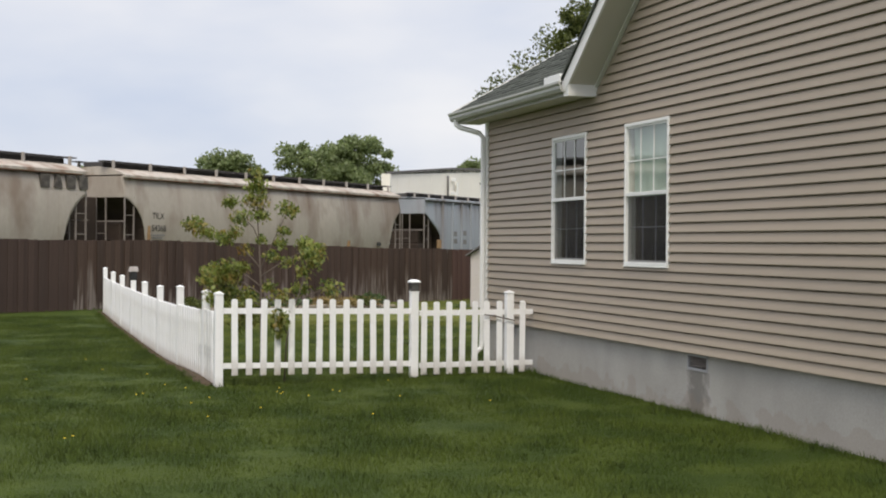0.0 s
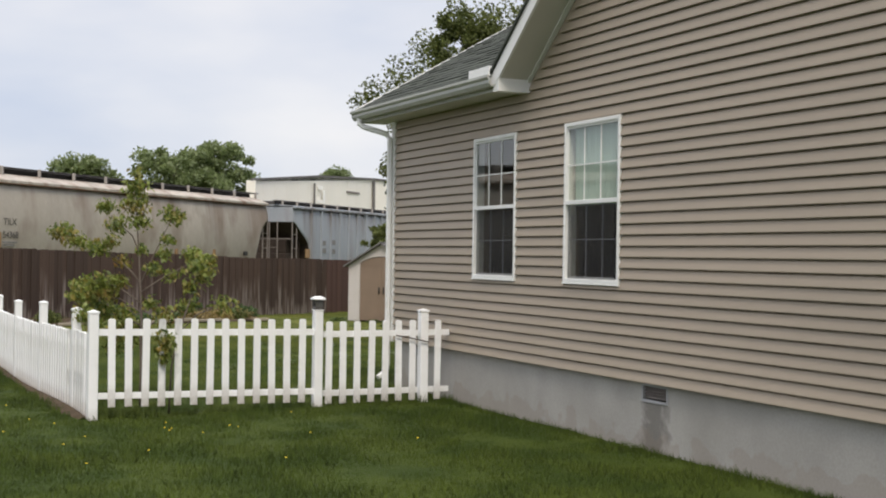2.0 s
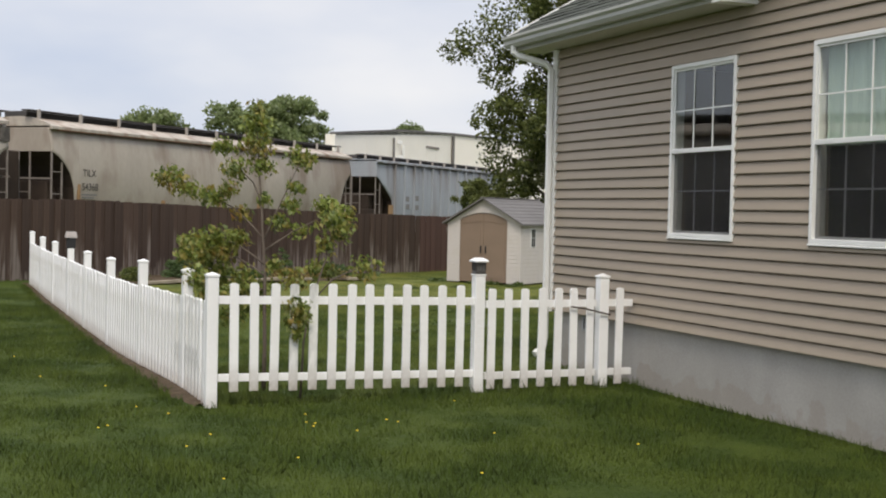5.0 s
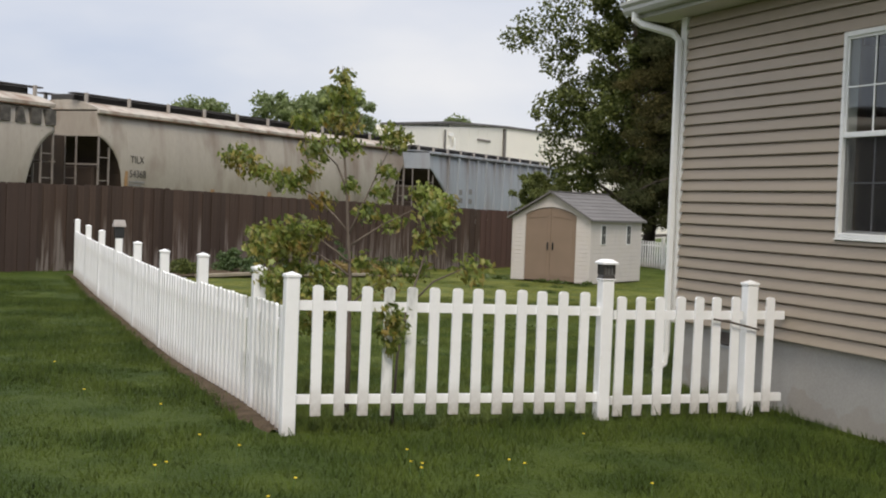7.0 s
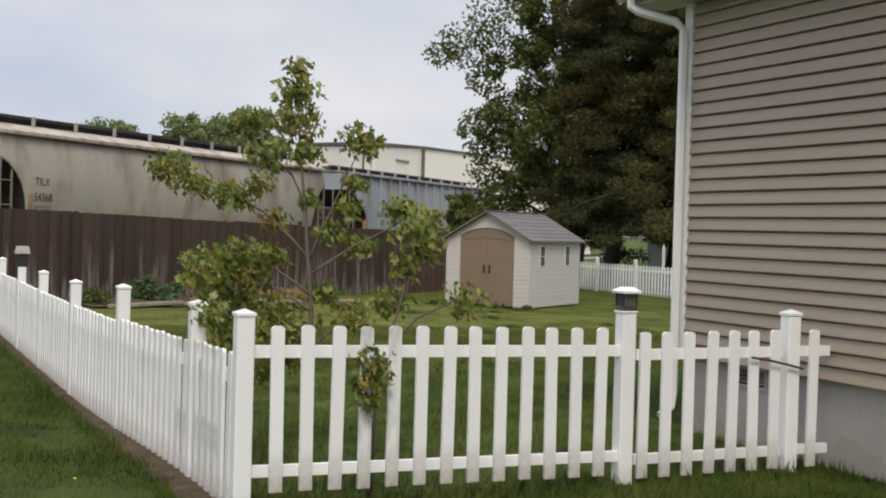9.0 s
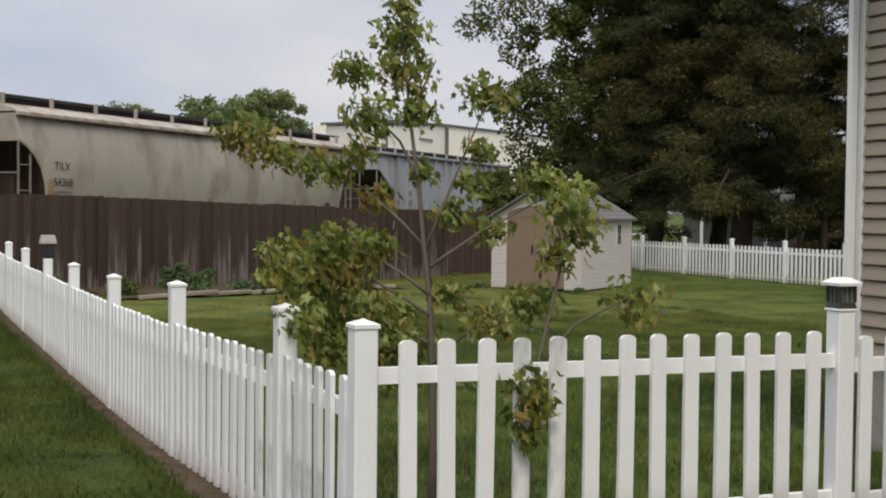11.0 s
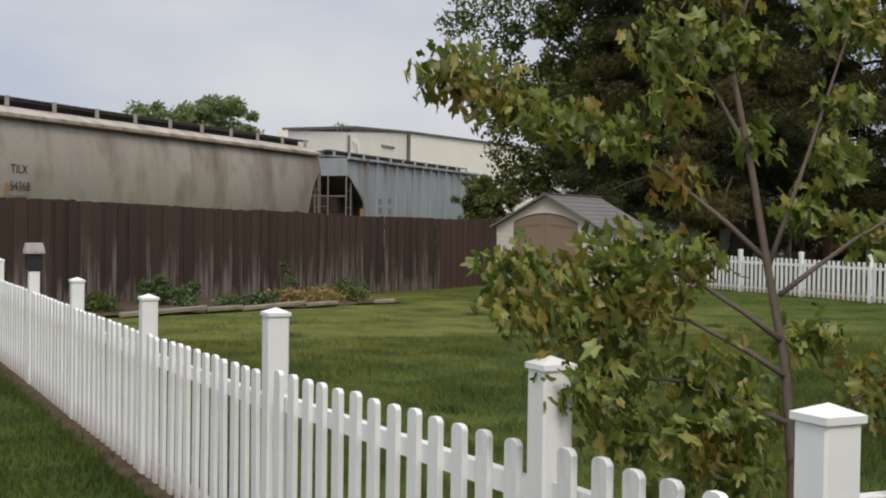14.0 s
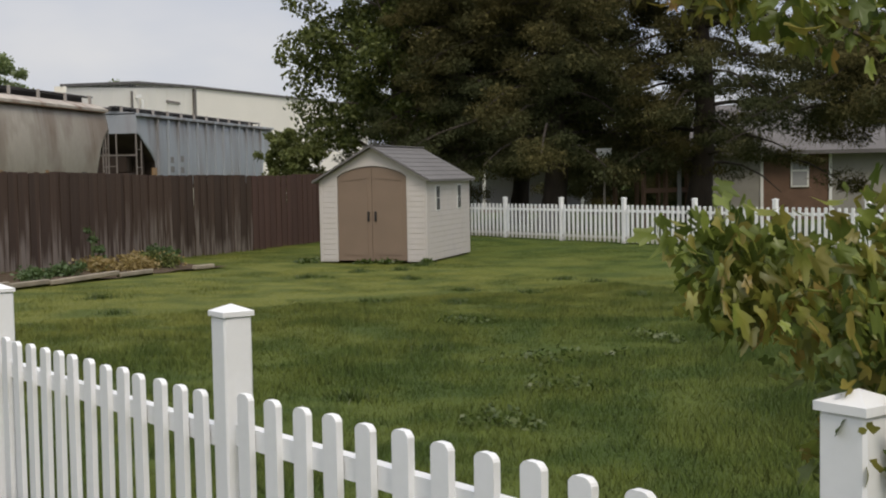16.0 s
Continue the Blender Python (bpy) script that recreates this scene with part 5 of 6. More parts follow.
box_part("wall_slot", (0.74 * WL, -0.06, 6.15), (0.86 * WL, -0.01, 6.30), LADDER, ware, m=WM)
for k in range(1, 12):
    box_part("panel_seam", (WL * k / 12 - 0.02, -0.012, 0.0), (WL * k / 12 + 0.02, -0.002, 6.15 + (0.85 * k / 6 if k <= 6 else 0.85 + 0.42 * (k - 6) / 6) - 0.1), WAREHOUSE, ware, m=WM)

# ---- houses beyond the yard ----
far_house = thing("far_house", "low grey stucco house with a brown brick bay", "house")
h0, h1 = Vector((27.2, 30.9)), Vector((35.5, 20.6))
hd = (h1 - h0).normalized()
HM = Matrix.Translation((h0.x, h0.y, -0.35)) @ Matrix.Rotation(math.atan2(hd.y, hd.x), 4, 'Z')   # x along the wall, y away
far_house.matrix_world = HM
HL, HH = (h1 - h0).length, 2.45
box_part("stucco_wall", (0, 0, 0), (2.0, 0.25, HH), STUCCO, far_house)
box_part("brick_wall", (2.0, 0.02, 0), (4.25, 0.25, HH), BROWNBRICK, far_house)
box_part("stucco_wall", (4.25, 0, 0), (HL, 0.25, HH), STUCCO, far_house)
box_part("side_wall", (0, 0.25, 0), (0.25, 7.0, HH), STUCCO, far_house)
for xx in (0.0, 1.95, 4.2):
    box_part("white_trim", (xx, -0.05, 0), (xx + 0.10, -0.002, HH), TRIM, far_house)
wdw = box_part("window_frame", (2.95, -0.03, 1.18), (3.55, 0.015, 2.32), TRIM, far_house, 0.01)
for z0, z1 in ((1.24, 1.71), (1.78, 2.26)):
    box_part("pane", (3.01, -0.038, z0), (3.49, -0.031, z1), SCREEN, wdw)
bm = bmesh.new()
prism(bm, [(-0.5, HH - 0.02), (3.6, HH + 1.75), (7.6, HH - 0.02), (7.6, HH - 0.15), (3.6, HH + 1.6), (-0.5, HH - 0.15)], 'x', -0.5, HL + 0.5)
part("roof", bm, FARROOF, far_house)

pale_house = thing("pale_house", "pale far house with a porch behind the pines", "house")
p0, p1 = Vector((29.0, 47.2)), Vector((33.8, 42.4))
pd = (p1 - p0).normalized()
pale_house.matrix_world = Matrix.Translation((p0.x, p0.y, -0.4)) @ Matrix.Rotation(math.atan2(pd.y, pd.x), 4, 'Z')
PL = (p1 - p0).length
box_part("wall", (0, 0, 0), (PL, 6, 2.5), PALEHOUSE, pale_house)
bm = bmesh.new()
prism(bm, [(-1.9, 2.3), (3.0, 4.0), (6.6, 2.4), (6.6, 2.3), (3.0, 3.88), (-1.9, 2.2)], 'x', -0.4, PL + 0.4)
part("roof", bm, FARROOF, pale_house)
box_part("porch_floor", (1, -1.8, 0), (PL - 1, -0.01, 0.35), BROWNBRICK, pale_house)
for k in range(4):
    xx = 1.1 + k * 1.45
    box_part("porch_post", (xx, -1.75, 0.35), (xx + 0.13, -1.62, 2.26), TRIM, pale_house)
playset = thing("wooden_playset", "dark wooden play frame under the pines", "playset", (20.4, 26.9, gz(20.4, 26.9)))
for dx in (0, 0.9, 1.8):
    for dy in (0, 1.2):
        box_part("upright", (dx, dy, 0), (dx + 0.1, dy + 0.1, 2.1), BROWNBRICK, playset)
for z in (0.5, 1.1, 2.0):
    box_part("crossbar", (0, -0.03, z), (1.9, -0.005, z + 0.14), BROWNBRICK, playset)
box_part("slide", (1.35, -0.06, 0.3), (1.5, -0.032, 1.9), PALEHOUSE, playset)

sign = thing("white_board", "small white board on a thin post under the pines", "board", (19.6, 27.7, gz(19.6, 27.7)))
SM = Matrix.Rotation(radians(-45), 4, 'Z')
box_part("board", (-0.22, -0.02, 2.05), (0.22, 0.02, 2.42), TRIM, sign, 0.006, m=SM)
box_part("post", (-0.03, 0.021, -0.05), (0.03, 0.075, 2.40), LADDER, sign, m=SM)


# ---- foliage ----
def smooth_mesh(me):
    me.polygons.foreach_set("use_smooth", [True] * len(me.polygons))
    return me


def leaf_cloud(rng, centres, radii, counts, size, squash=0.75, shape="quad", droop=0.0, lift=None):
    """Small leaf polygons scattered through ellipsoids."""
    V, F, base = [], [], 0
    for (cx, cy, cz), r, k in zip(centres, radii, counts):
        d = rng.normal(size=(k, 3))
        d /= np.linalg.norm(d, axis=1)[:, None]
        rad = r * rng.uniform(0.25, 1.0, k) ** 0.6
        p = d * rad[:, None] * (1, 1, squash) + (cx, cy, cz)
        u = rng.normal(size=(k, 3))
        u[:, 2] -= droop
        u /= np.linalg.norm(u, axis=1)[:, None]
        w = np.cross(u, rng.normal(size=(k, 3)))
        w /= np.linalg.norm(w, axis=1)[:, None]
        s = size * rng.uniform(0.6, 1.3, k)[:, None]
        if shape == "needle":
            v = np.stack([p - w * s * 0.05, p + w * s * 0.05, p + u * s], 1)
            k_ = 3
        else:
            v = np.stack([p, p + u * s * 0.5 + w * s * 0.32, p + u * s, p + u * s * 0.5 - w * s * 0.32], 1)
            k_ = 4
        V.append(v.reshape(-1, 3))
        F.append(np.arange(base, base + k * k_).reshape(k, k_))
        base += k * k_
    return np.concatenate(V), np.concatenate(F)


def limbs(bm, rng, foot, height, r0, reach, count, lean=(0, 0), start=0.3, sides=9):
    """A tapered trunk with limbs; returns the limb ends."""
    trunk = []
    for k in range(9):
        f = k / 8
        trunk.append((foot[0] + lean[0] * f + 0.12 * math.sin(f * 5), foot[1] + lean[1] * f + 0.1 * math.cos(f * 4), foot[2] + height * f))
    tube(bm, trunk, [r0 * (1 - 0.85 * k / 8) * (1.35 if k == 0 else 1) for k in range(9)], sides)
    ends = []
    for i in range(count):
        f = start + (0.97 - start) * i / count
        j = min(int(f * 8), 7)
        p = Vector(trunk[j]).lerp(Vector(trunk[j + 1]), f * 8 - j)
        a = i * 2.4 + rng.uniform(-0.4, 0.4)
        ln = reach * (1.15 - 0.75 * f) * rng.uniform(0.7, 1.15)
        q = p + Vector((math.cos(a) * ln * 0.55, math.sin(a) * ln * 0.55, ln * 0.28))
        e = p + Vector((math.cos(a) * ln, math.sin(a) * ln, ln * rng.uniform(0.25, 0.6)))
        r = r0 * (1 - 0.8 * f) * 0.42
        tube(bm, [p, q, e], [r, r * 0.65, r * 0.22], 6)
        ends += [q, e]
    return ends


def broad_tree(label, foot, height, crown, reach, r0, seed, leaf, material, extra=(), group="", per=190, count=22, gaps=()):
    rng = np.random.default_rng(seed)
    tree = thing("deciduous_tree", label, "tree", foot, group)
    bm = bmesh.new()
    ends = limbs(bm, rng, (0, 0, -0.1), height * 0.93, r0, reach, count, start=crown)
    part("trunk", bm, BARK, tree, smooth=True)
    cs, rs_, ks = [], [], []
    for e in ends:
        for _ in range(6):
            c0 = np.array(e) + rng.normal(size=3) * (0.45 * reach / 3)
            if any(low < c0[2] < high and c0[0] * dx + c0[1] * dy > far for dx, dy, far, low, high in gaps):
                continue
            cs.append(c0)
            rs_.append(rng.uniform(0.24, 0.56) * reach / 3)
            ks.append(int(per * rng.uniform(0.6, 1.3)))
    for c0, r in extra:
        cs.append(np.array(c0))
        rs_.append(r)
        ks.append(int(per * 2.2))
    V, F = leaf_cloud(rng, cs, rs_, ks, leaf, 0.8)
    put_mesh("crown", np_mesh("crown", V, F), material, tree, kind="stuff")
    return tree


CROWN = [((-2.7, 1.4, 5.9), 0.75), ((-2.6, 1.3, 4.9), 0.7), ((-2.5, 1.3, 4.0), 0.7), ((-1.8, 0.9, 5.2), 0.8), ((-1.6, 0.8, 4.2), 0.8), ((-2.0, 1.0, 3.2), 0.75), ((-0.9, 0.4, 3.6), 0.8), ((-0.4, 0.0, 5.0), 0.9),
         ((-3.0, 1.4, 8.3), 0.9), ((-2.5, 1.2, 9.1), 0.84), ((-2.6, 1.3, 7.4), 0.72), ((-1.9, 1.0, 6.5), 0.84), ((-2.4, 1.2, 5.6), 0.7),
         ((-3.5, 1.6, 8.8), 0.9), ((-4.1, 1.8, 8.3), 0.72), ((-2.6, 1.2, 9.7), 0.96), ((-1.7, 0.7, 10.7), 0.96), ((-0.7, 0.2, 11.6), 0.84), ((0.4, -0.1, 11.9), 0.96), ((1.2, -0.5, 11.9), 0.96),
         ((2.0, -1.0, 12.1), 0.9), ((2.9, -1.3, 12.0), 0.72), ((0.7, -0.2, 11.0), 0.96), ((1.8, -0.7, 11.2), 0.96), ((2.6, -1.2, 11.2), 0.84)]
broad_tree("tall leafy tree behind the shed with gaps in its crown", (17.0, 34.8, gz(17.0, 34.8)), 12.7, 0.16, 3.3, 0.24, 11, 0.16, TREELEAF,
           extra=CROWN, per=135, count=26, gaps=((0.7, -0.7, 1.8, 3.1, 6.2),))

broad_tree("light green young tree leaning over the board fence", (14.1, 36.4, gz(14.1, 36.4)), 3.35, 0.30, 1.25, 0.06, 31, 0.12, LIGHTLEAF, per=95, count=15)

# woods behind the railway
for k, (az, dist, top, wid) in enumerate(((9.1, 150, 13.2, 4.6), (13.0, 150, 14.6, 6.6), (15.0, 152, 15.2, 6.6), (3.2, 165, 12.0, 5.0), (4.6, 170, 11.0, 4), (17.3, 160, 10.5, 3.5), (20.3, 185, 15.0, 3.6), (6.5, 190, 10.0, 5))):
    fx, fy = -6.0 + dist * math.sin(radians(az)), -10 + dist * math.cos(radians(az))
    t = thing("far_tree", "far green tree behind the railway", "tree", (fx, fy, gz(fx, fy)), "trees behind the railway")
    bm = bmesh.new()
    rngk = np.random.default_rng(60 + k)
    limbs(bm, rngk, (0, 0, -0.2), top * 0.85, 0.35, wid, 9, start=0.25, sides=6)
    part("trunk", bm, BARK, t)
    cs, rs_, ks = [], [], []
    for i in range(int(20 * wid)):
        f = rngk.uniform(0.25, 1.0)
        spread = wid * 1.05 * math.sqrt(max(0.03, 1 - ((f - 0.5) / 0.55) ** 2))
        a = rngk.uniform(0, 6.28)
        cs.append((math.cos(a) * spread * rngk.uniform(0.2, 1), math.sin(a) * spread * rngk.uniform(0.2, 1), top * f - 0.8))
        rs_.append(rngk.uniform(0.7, 1.5))
        ks.append(200)
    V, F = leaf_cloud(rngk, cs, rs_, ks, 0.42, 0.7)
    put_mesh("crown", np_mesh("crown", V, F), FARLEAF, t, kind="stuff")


def pine(foot, height, reach, r0, seed, first, count=60, taper=0.85, thin=(), label="dark old pine with drooping boughs"):
    rng = np.random.default_rng(seed)
    t = thing("pine_tree", label, "tree", (*foot, gz(*foot)), "dark pines beyond the picket fence")
    bm = bmesh.new()
    pts = [(0.15 * math.sin(k), 0.12 * math.cos(k * 1.3), height * k / 9 - 0.1) for k in range(10)]
    tube(bm, pts, [r0 * (1.25 if k == 0 else 1 - 0.09 * k) for k in range(10)], 10)
    part("trunk", bm, PINEBARK, t, smooth=True)
    bm = bmesh.new()
    cs, rs_, ks = [], [], []
    for i in range(count):
        f = first + (1 - first) * (i / count)
        a = i * 2.39996 + rng.uniform(-0.3, 0.3)
        ln = reach * (1.1 - taper * (f - first) / (1 - first)) * rng.uniform(0.55, 1.1)
        z = height * f
        bare = any(math.cos(a - radians(ga)) > math.cos(radians(gw)) and z0 < z < z1 for ga, gw, z0, z1 in thin)
        path = []
        for q in range(5):
            u = q / 4
            path.append((math.cos(a) * ln * u, math.sin(a) * ln * u, z + ln * (0.22 * u - 0.42 * u * u)))
        tube(bm, path, [0.07, 0.055, 0.04, 0.028, 0.012], 5)
        for q in (1.2, 1.9, 2.5, 3.1, 3.6, 4.0):
            if bare and rng.uniform() < 0.45:
                continue
            j = min(int(q), 3)
            p = np.array(path[j]) + (np.array(path[j + 1]) - np.array(path[j])) * (q - j)
            p = p + rng.normal(size=3) * (0.28, 0.28, 0.12)
            cs.append(p + (0, 0, -0.12))
            rs_.append(rng.uniform(0.45, 0.85))
            ks.append(int(rng.uniform(190, 280)))
    part("bough_frame", bm, PINEBARK, t, kind="stuff")
    V, F = leaf_cloud(rng, cs, rs_, ks, 0.22, 0.42, "needle", droop=0.4)
    V2, F2 = leaf_cloud(rng, cs, [r * 0.9 for r in rs_], [int(k * 0.46) for k in ks], 0.11, 0.38, "quad", droop=0.2)
    V[:, 2], V2[:, 2] = np.maximum(V[:, 2], 0.3), np.maximum(V2[:, 2], 0.3)
    put_mesh("needles", np_mesh("needles", V, F), NEEDLE, t, kind="stuff")
    put_mesh("needle_mass", np_mesh("needle_mass", V2, F2), NEEDLE, t, kind="stuff")


# thin: bearing and half width of a side where dead boughs carry no needles, between two heights
pine((18.9, 29.2), 10.4, 4.3, 0.40, 21, 0.215, 70, 0.55, thin=((-45, 22, 3.2, 5.4),))
pine((17.4, 31.8), 10.8, 2.7, 0.28, 22, 0.22, 56, 0.45, thin=((140, 55, 2.5, 6.5),))
pine((22.0, 26.2), 16.5, 4.3, 0.36, 23, 0.112, 84, thin=((135, 24, 3.2, 6.2), (-45, 60, 0.0, 3.0)))
pine((22.6, 20.0), 5.6, 3.8, 0.24, 24, 0.58, 36, 0.45)
pine((21.5, 34.0), 11.0, 3.8, 0.32, 25, 0.20, 50, 0.6)
pine((20.5, 39.5), 9.0, 3.4, 0.28, 26, 0.16, 34, 0.6)
pine((29.3, 38.6), 9.0, 2.3, 0.22, 28, 0.12, 30, 0.5)
pine((31.8, 36.5), 4.2, 3.2, 0.20, 27, 0.08, 44, 0.7, label="low dark spruce far behind the pines")


# ---- maple sapling by the corner of the picket fence ----
def maple_leaves(rng, tips, per, spread, size):
    """Drooping five-lobed leaves around twig tips."""
    ang = np.radians([-160, -138, -112, -96, -80, -62, -50, -38, -24, -12, 0, 12, 24, 38, 50, 62, 80, 96, 112, 138, 160])
    rad = np.array([0.20, 0.44, 0.58, 0.46, 0.54, 0.80, 0.84, 0.62, 0.58, 0.84, 1.0, 0.84, 0.58, 0.62, 0.84, 0.80, 0.54, 0.46, 0.58, 0.44, 0.20])
    outline = np.stack([np.cos(ang) * rad, np.sin(ang) * rad], 1)
    m = len(ang)
    grid = np.concatenate([outline * 0.5, outline])
    fan = [(0, 1 + i, 2 + i) for i in range(m - 1)]
    fan += [t for i in range(m - 1) for t in ((1 + i, 1 + m + i, 2 + m + i), (1 + i, 2 + m + i, 2 + i))]
    fan = np.array(fan)
    V, F, base = [], [], 0
    for (c0, r, k) in tips:
        for _ in range(int(k * per)):
            d = rng.normal(size=3)
            d /= np.linalg.norm(d)
            p = np.array(c0) + d * r * spread * rng.uniform(0.15, 1.05) * (1, 1, 0.75)
            fwd = np.array([rng.normal() * 0.6 + 0.35, rng.normal() * 0.6, -0.85 + rng.normal() * 0.45])
            fwd /= np.linalg.norm(fwd)
            rt = np.cross(fwd, rng.normal(size=3) + (0, 0, 0.3))
            rt /= np.linalg.norm(rt)
            up = np.cross(rt, fwd)
            s = size * rng.uniform(0.5, 1.25)
            fold, curl, twist = rng.uniform(-0.1, 0.7), rng.uniform(0.0, 0.75), rng.normal() * 0.35
            q = grid * (rng.uniform(0.88, 1.1, (2 * m, 1)))
            a, b = q[:, :1], q[:, 1:] * rng.uniform(0.30, 0.75)
            h = np.abs(b) * fold - curl * np.clip(a, 0, 1) ** 2 + twist * a * b + 0.05 * np.sin(9 * b + 3 * a)
            V.append(np.concatenate([p[None], p + s * (a * fwd + b * rt + h * up)]))
            F.append(fan + base)
            base += 2 * m + 1
    return np.concatenate(V), np.concatenate(F)


sap = thing("maple_sapling", "young maple sapling with wind-blown green leaves", "sapling", (-3.38, 1.42, gz(-3.38, 1.42)))
S0 = np.array([-3.38, 1.42, gz(-3.38, 1.42)])
bm = bmesh.new()


def rel(*p):
    return tuple(np.array(p) - S0)


def swept(p):
    """The upper tree leans away before the wind."""
    f = max(0.0, (p[2] - 0.9) / 1.8)
    if p[0] < -3.66 and p[2] > 1.55:
        f *= max(0.0, 1 - (-3.66 - p[0]) / 0.10)
    return (p[0] + 0.29 * f, p[1] + 0.46 * f, p[2])


TRUNK = [(-3.37, 1.42, -0.1), (-3.365, 1.42, 0.4), (-3.375, 1.42, 0.8), (-3.39, 1.43, 1.08), (-3.44, 1.44, 1.38), (-3.48, 1.45, 1.65), (-3.53, 1.46, 1.92), (-3.57, 1.47, 2.17), (-3.61, 1.49, 2.45), (-3.63, 1.51, 2.70)]
tube(bm, [rel(*swept(p)) for p in TRUNK], [0.022, 0.019, 0.017, 0.0145, 0.0125, 0.011, 0.009, 0.007, 0.005, 0.003], 8)
part("trunk", bm, BARK, sap, smooth=True)
BR = [
    ((-3.44, 1.44, 1.38), (-3.68, 1.66, 1.66), (-4.08, 2.08, 1.92)),
    ((-3.435, 1.44, 1.36), (-3.33, 1.36, 1.72), (-3.19, 1.30, 2.14)),
    ((-3.41, 1.42, 1.28), (-3.20, 1.32, 1.45), (-2.86, 1.16, 1.66)),
    ((-3.40, 1.42, 1.05), (-3.62, 1.58, 1.20), (-3.95, 1.80, 1.24)),
    ((-3.40, 1.42, 0.92), (-3.60, 1.62, 1.02), (-3.85, 1.88, 1.02)),
    ((-3.41, 1.42, 1.15), (-3.66, 1.52, 1.33), (-3.95, 1.62, 1.40)),
    ((-3.49, 1.45, 1.70), (-3.58, 1.50, 1.90), (-3.70, 1.57, 2.05)),
    ((-3.54, 1.46, 2.0), (-3.49, 1.45, 2.18), (-3.44, 1.43, 2.32)),
    ((-3.39, 1.42, 0.80), (-3.22, 1.34, 0.98), (-2.95, 1.27, 1.12)),
]
for b in BR:
    b = [swept(p) for p in b]
    bm = bmesh.new()
    m_ = [(b[0][i] * 0.55 + b[1][i] * 0.5 - b[2][i] * 0.05) for i in range(3)]
    tube(bm, [rel(*b[0]), rel(*m_), rel(*b[1]), rel(*b[2])], [0.0095, 0.008, 0.006, 0.003], 6)
    part("branch", bm, BARK, sap, smooth=True)
TIPS = [
    ((-3.62, 1.50, 2.62), 0.12, 8), ((-3.60, 1.50, 2.46), 0.20, 17), ((-3.62, 1.48, 2.26), 0.23, 20), ((-3.76, 1.52, 2.22), 0.13, 8), ((-3.53, 1.46, 2.06), 0.16, 10),
    ((-4.14, 2.10, 1.94), 0.18, 15), ((-4.02, 1.98, 1.84), 0.17, 12), ((-3.77, 1.73, 1.74), 0.14, 8), ((-3.63, 1.62, 1.62), 0.12, 6),
    ((-3.70, 1.57, 2.02), 0.17, 12), ((-3.73, 1.54, 1.84), 0.13, 7), ((-3.82, 1.92, 1.78), 0.15, 8),
    ((-3.20, 1.31, 2.14), 0.18, 16), ((-3.22, 1.33, 1.86), 0.13, 8), ((-3.24, 1.33, 1.70), 0.12, 7), ((-2.96, 1.16, 1.70), 0.16, 12), ((-2.80, 1.10, 1.60), 0.17, 13),
    ((-3.48, 1.44, 1.74), 0.10, 5), ((-3.33, 1.40, 1.54), 0.14, 8), ((-3.12, 1.34, 1.46), 0.13, 7),
    ((-3.87, 1.58, 1.38), 0.21, 19), ((-4.00, 1.68, 1.22), 0.22, 21), ((-3.78, 1.64, 1.26), 0.20, 18), ((-3.95, 1.90, 1.28), 0.20, 17), ((-4.04, 1.90, 1.24), 0.14, 9), ((-3.66, 1.55, 1.38), 0.16, 11), ((-3.98, 2.00, 1.34), 0.16, 10),
    ((-3.74, 1.81, 1.06), 0.20, 15), ((-3.56, 1.58, 1.05), 0.18, 12), ((-3.76, 1.88, 0.92), 0.17, 9), ((-3.50, 1.52, 0.92), 0.16, 9), ((-3.96, 1.58, 1.02), 0.17, 10),
    ((-3.30, 1.40, 1.16), 0.14, 8), ((-3.15, 1.30, 1.02), 0.17, 11), ((-2.93, 1.27, 1.12), 0.17, 11),
    ((-3.62, 1.52, 0.88), 0.19, 13), ((-3.46, 1.60, 0.76), 0.19, 12), ((-3.80, 1.62, 0.88), 0.17, 11), ((-3.36, 1.60, 0.92), 0.17, 9), ((-3.60, 1.70, 0.66), 0.16, 8),
]
rngm = np.random.default_rng(77)
V, F = maple_leaves(rngm, [(rel(*swept(c0)), r, k) for c0, r, k in TIPS], 13.0, 0.90, 0.046)
put_mesh("leaves", smooth_mesh(np_mesh("leaves", V, F)), MAPLE, sap, "green maple leaves, some reddish", "stuff")

sap2 = thing("maple_sapling", "small leaning maple sapling behind the picket fence", "sapling", (-3.20, 0.80, gz(-3.2, 0.8)))
S0 = np.array([-3.20, 0.80, gz(-3.2, 0.8)])
bm = bmesh.new()
tube(bm, [rel(*p) for p in ((-3.20, 0.80, -0.1), (-3.17, 0.82, 0.5), (-3.08, 0.90, 0.85), (-2.92, 1.00, 1.25), (-2.85, 1.05, 1.55))], [0.011, 0.010, 0.009, 0.007, 0.004], 7)
part("stem", bm, BARK, sap2, smooth=True)
for b in (((-3.08, 0.90, 0.85), (-2.90, 0.86, 1.05), (-2.62, 0.82, 1.18)), ((-3.17, 0.82, 0.6), (-3.26, 0.70, 0.82), (-3.32, 0.52, 0.86))):
    bm = bmesh.new()
    tube(bm, [rel(*p) for p in b], [0.008, 0.007, 0.004], 6)
    part("branch", bm, BARK, sap2, smooth=True)
T2 = [((-2.85, 1.05, 1.60), 0.19, 14), ((-2.80, 1.06, 1.48), 0.16, 10), ((-2.93, 1.02, 1.36), 0.14, 8), ((-2.62, 0.82, 1.16), 0.17, 12), ((-3.33, 0.50, 0.84), 0.13, 9), ((-3.31, 0.495, 0.74), 0.12, 8), ((-3.33, 0.495, 0.62), 0.08, 4)]
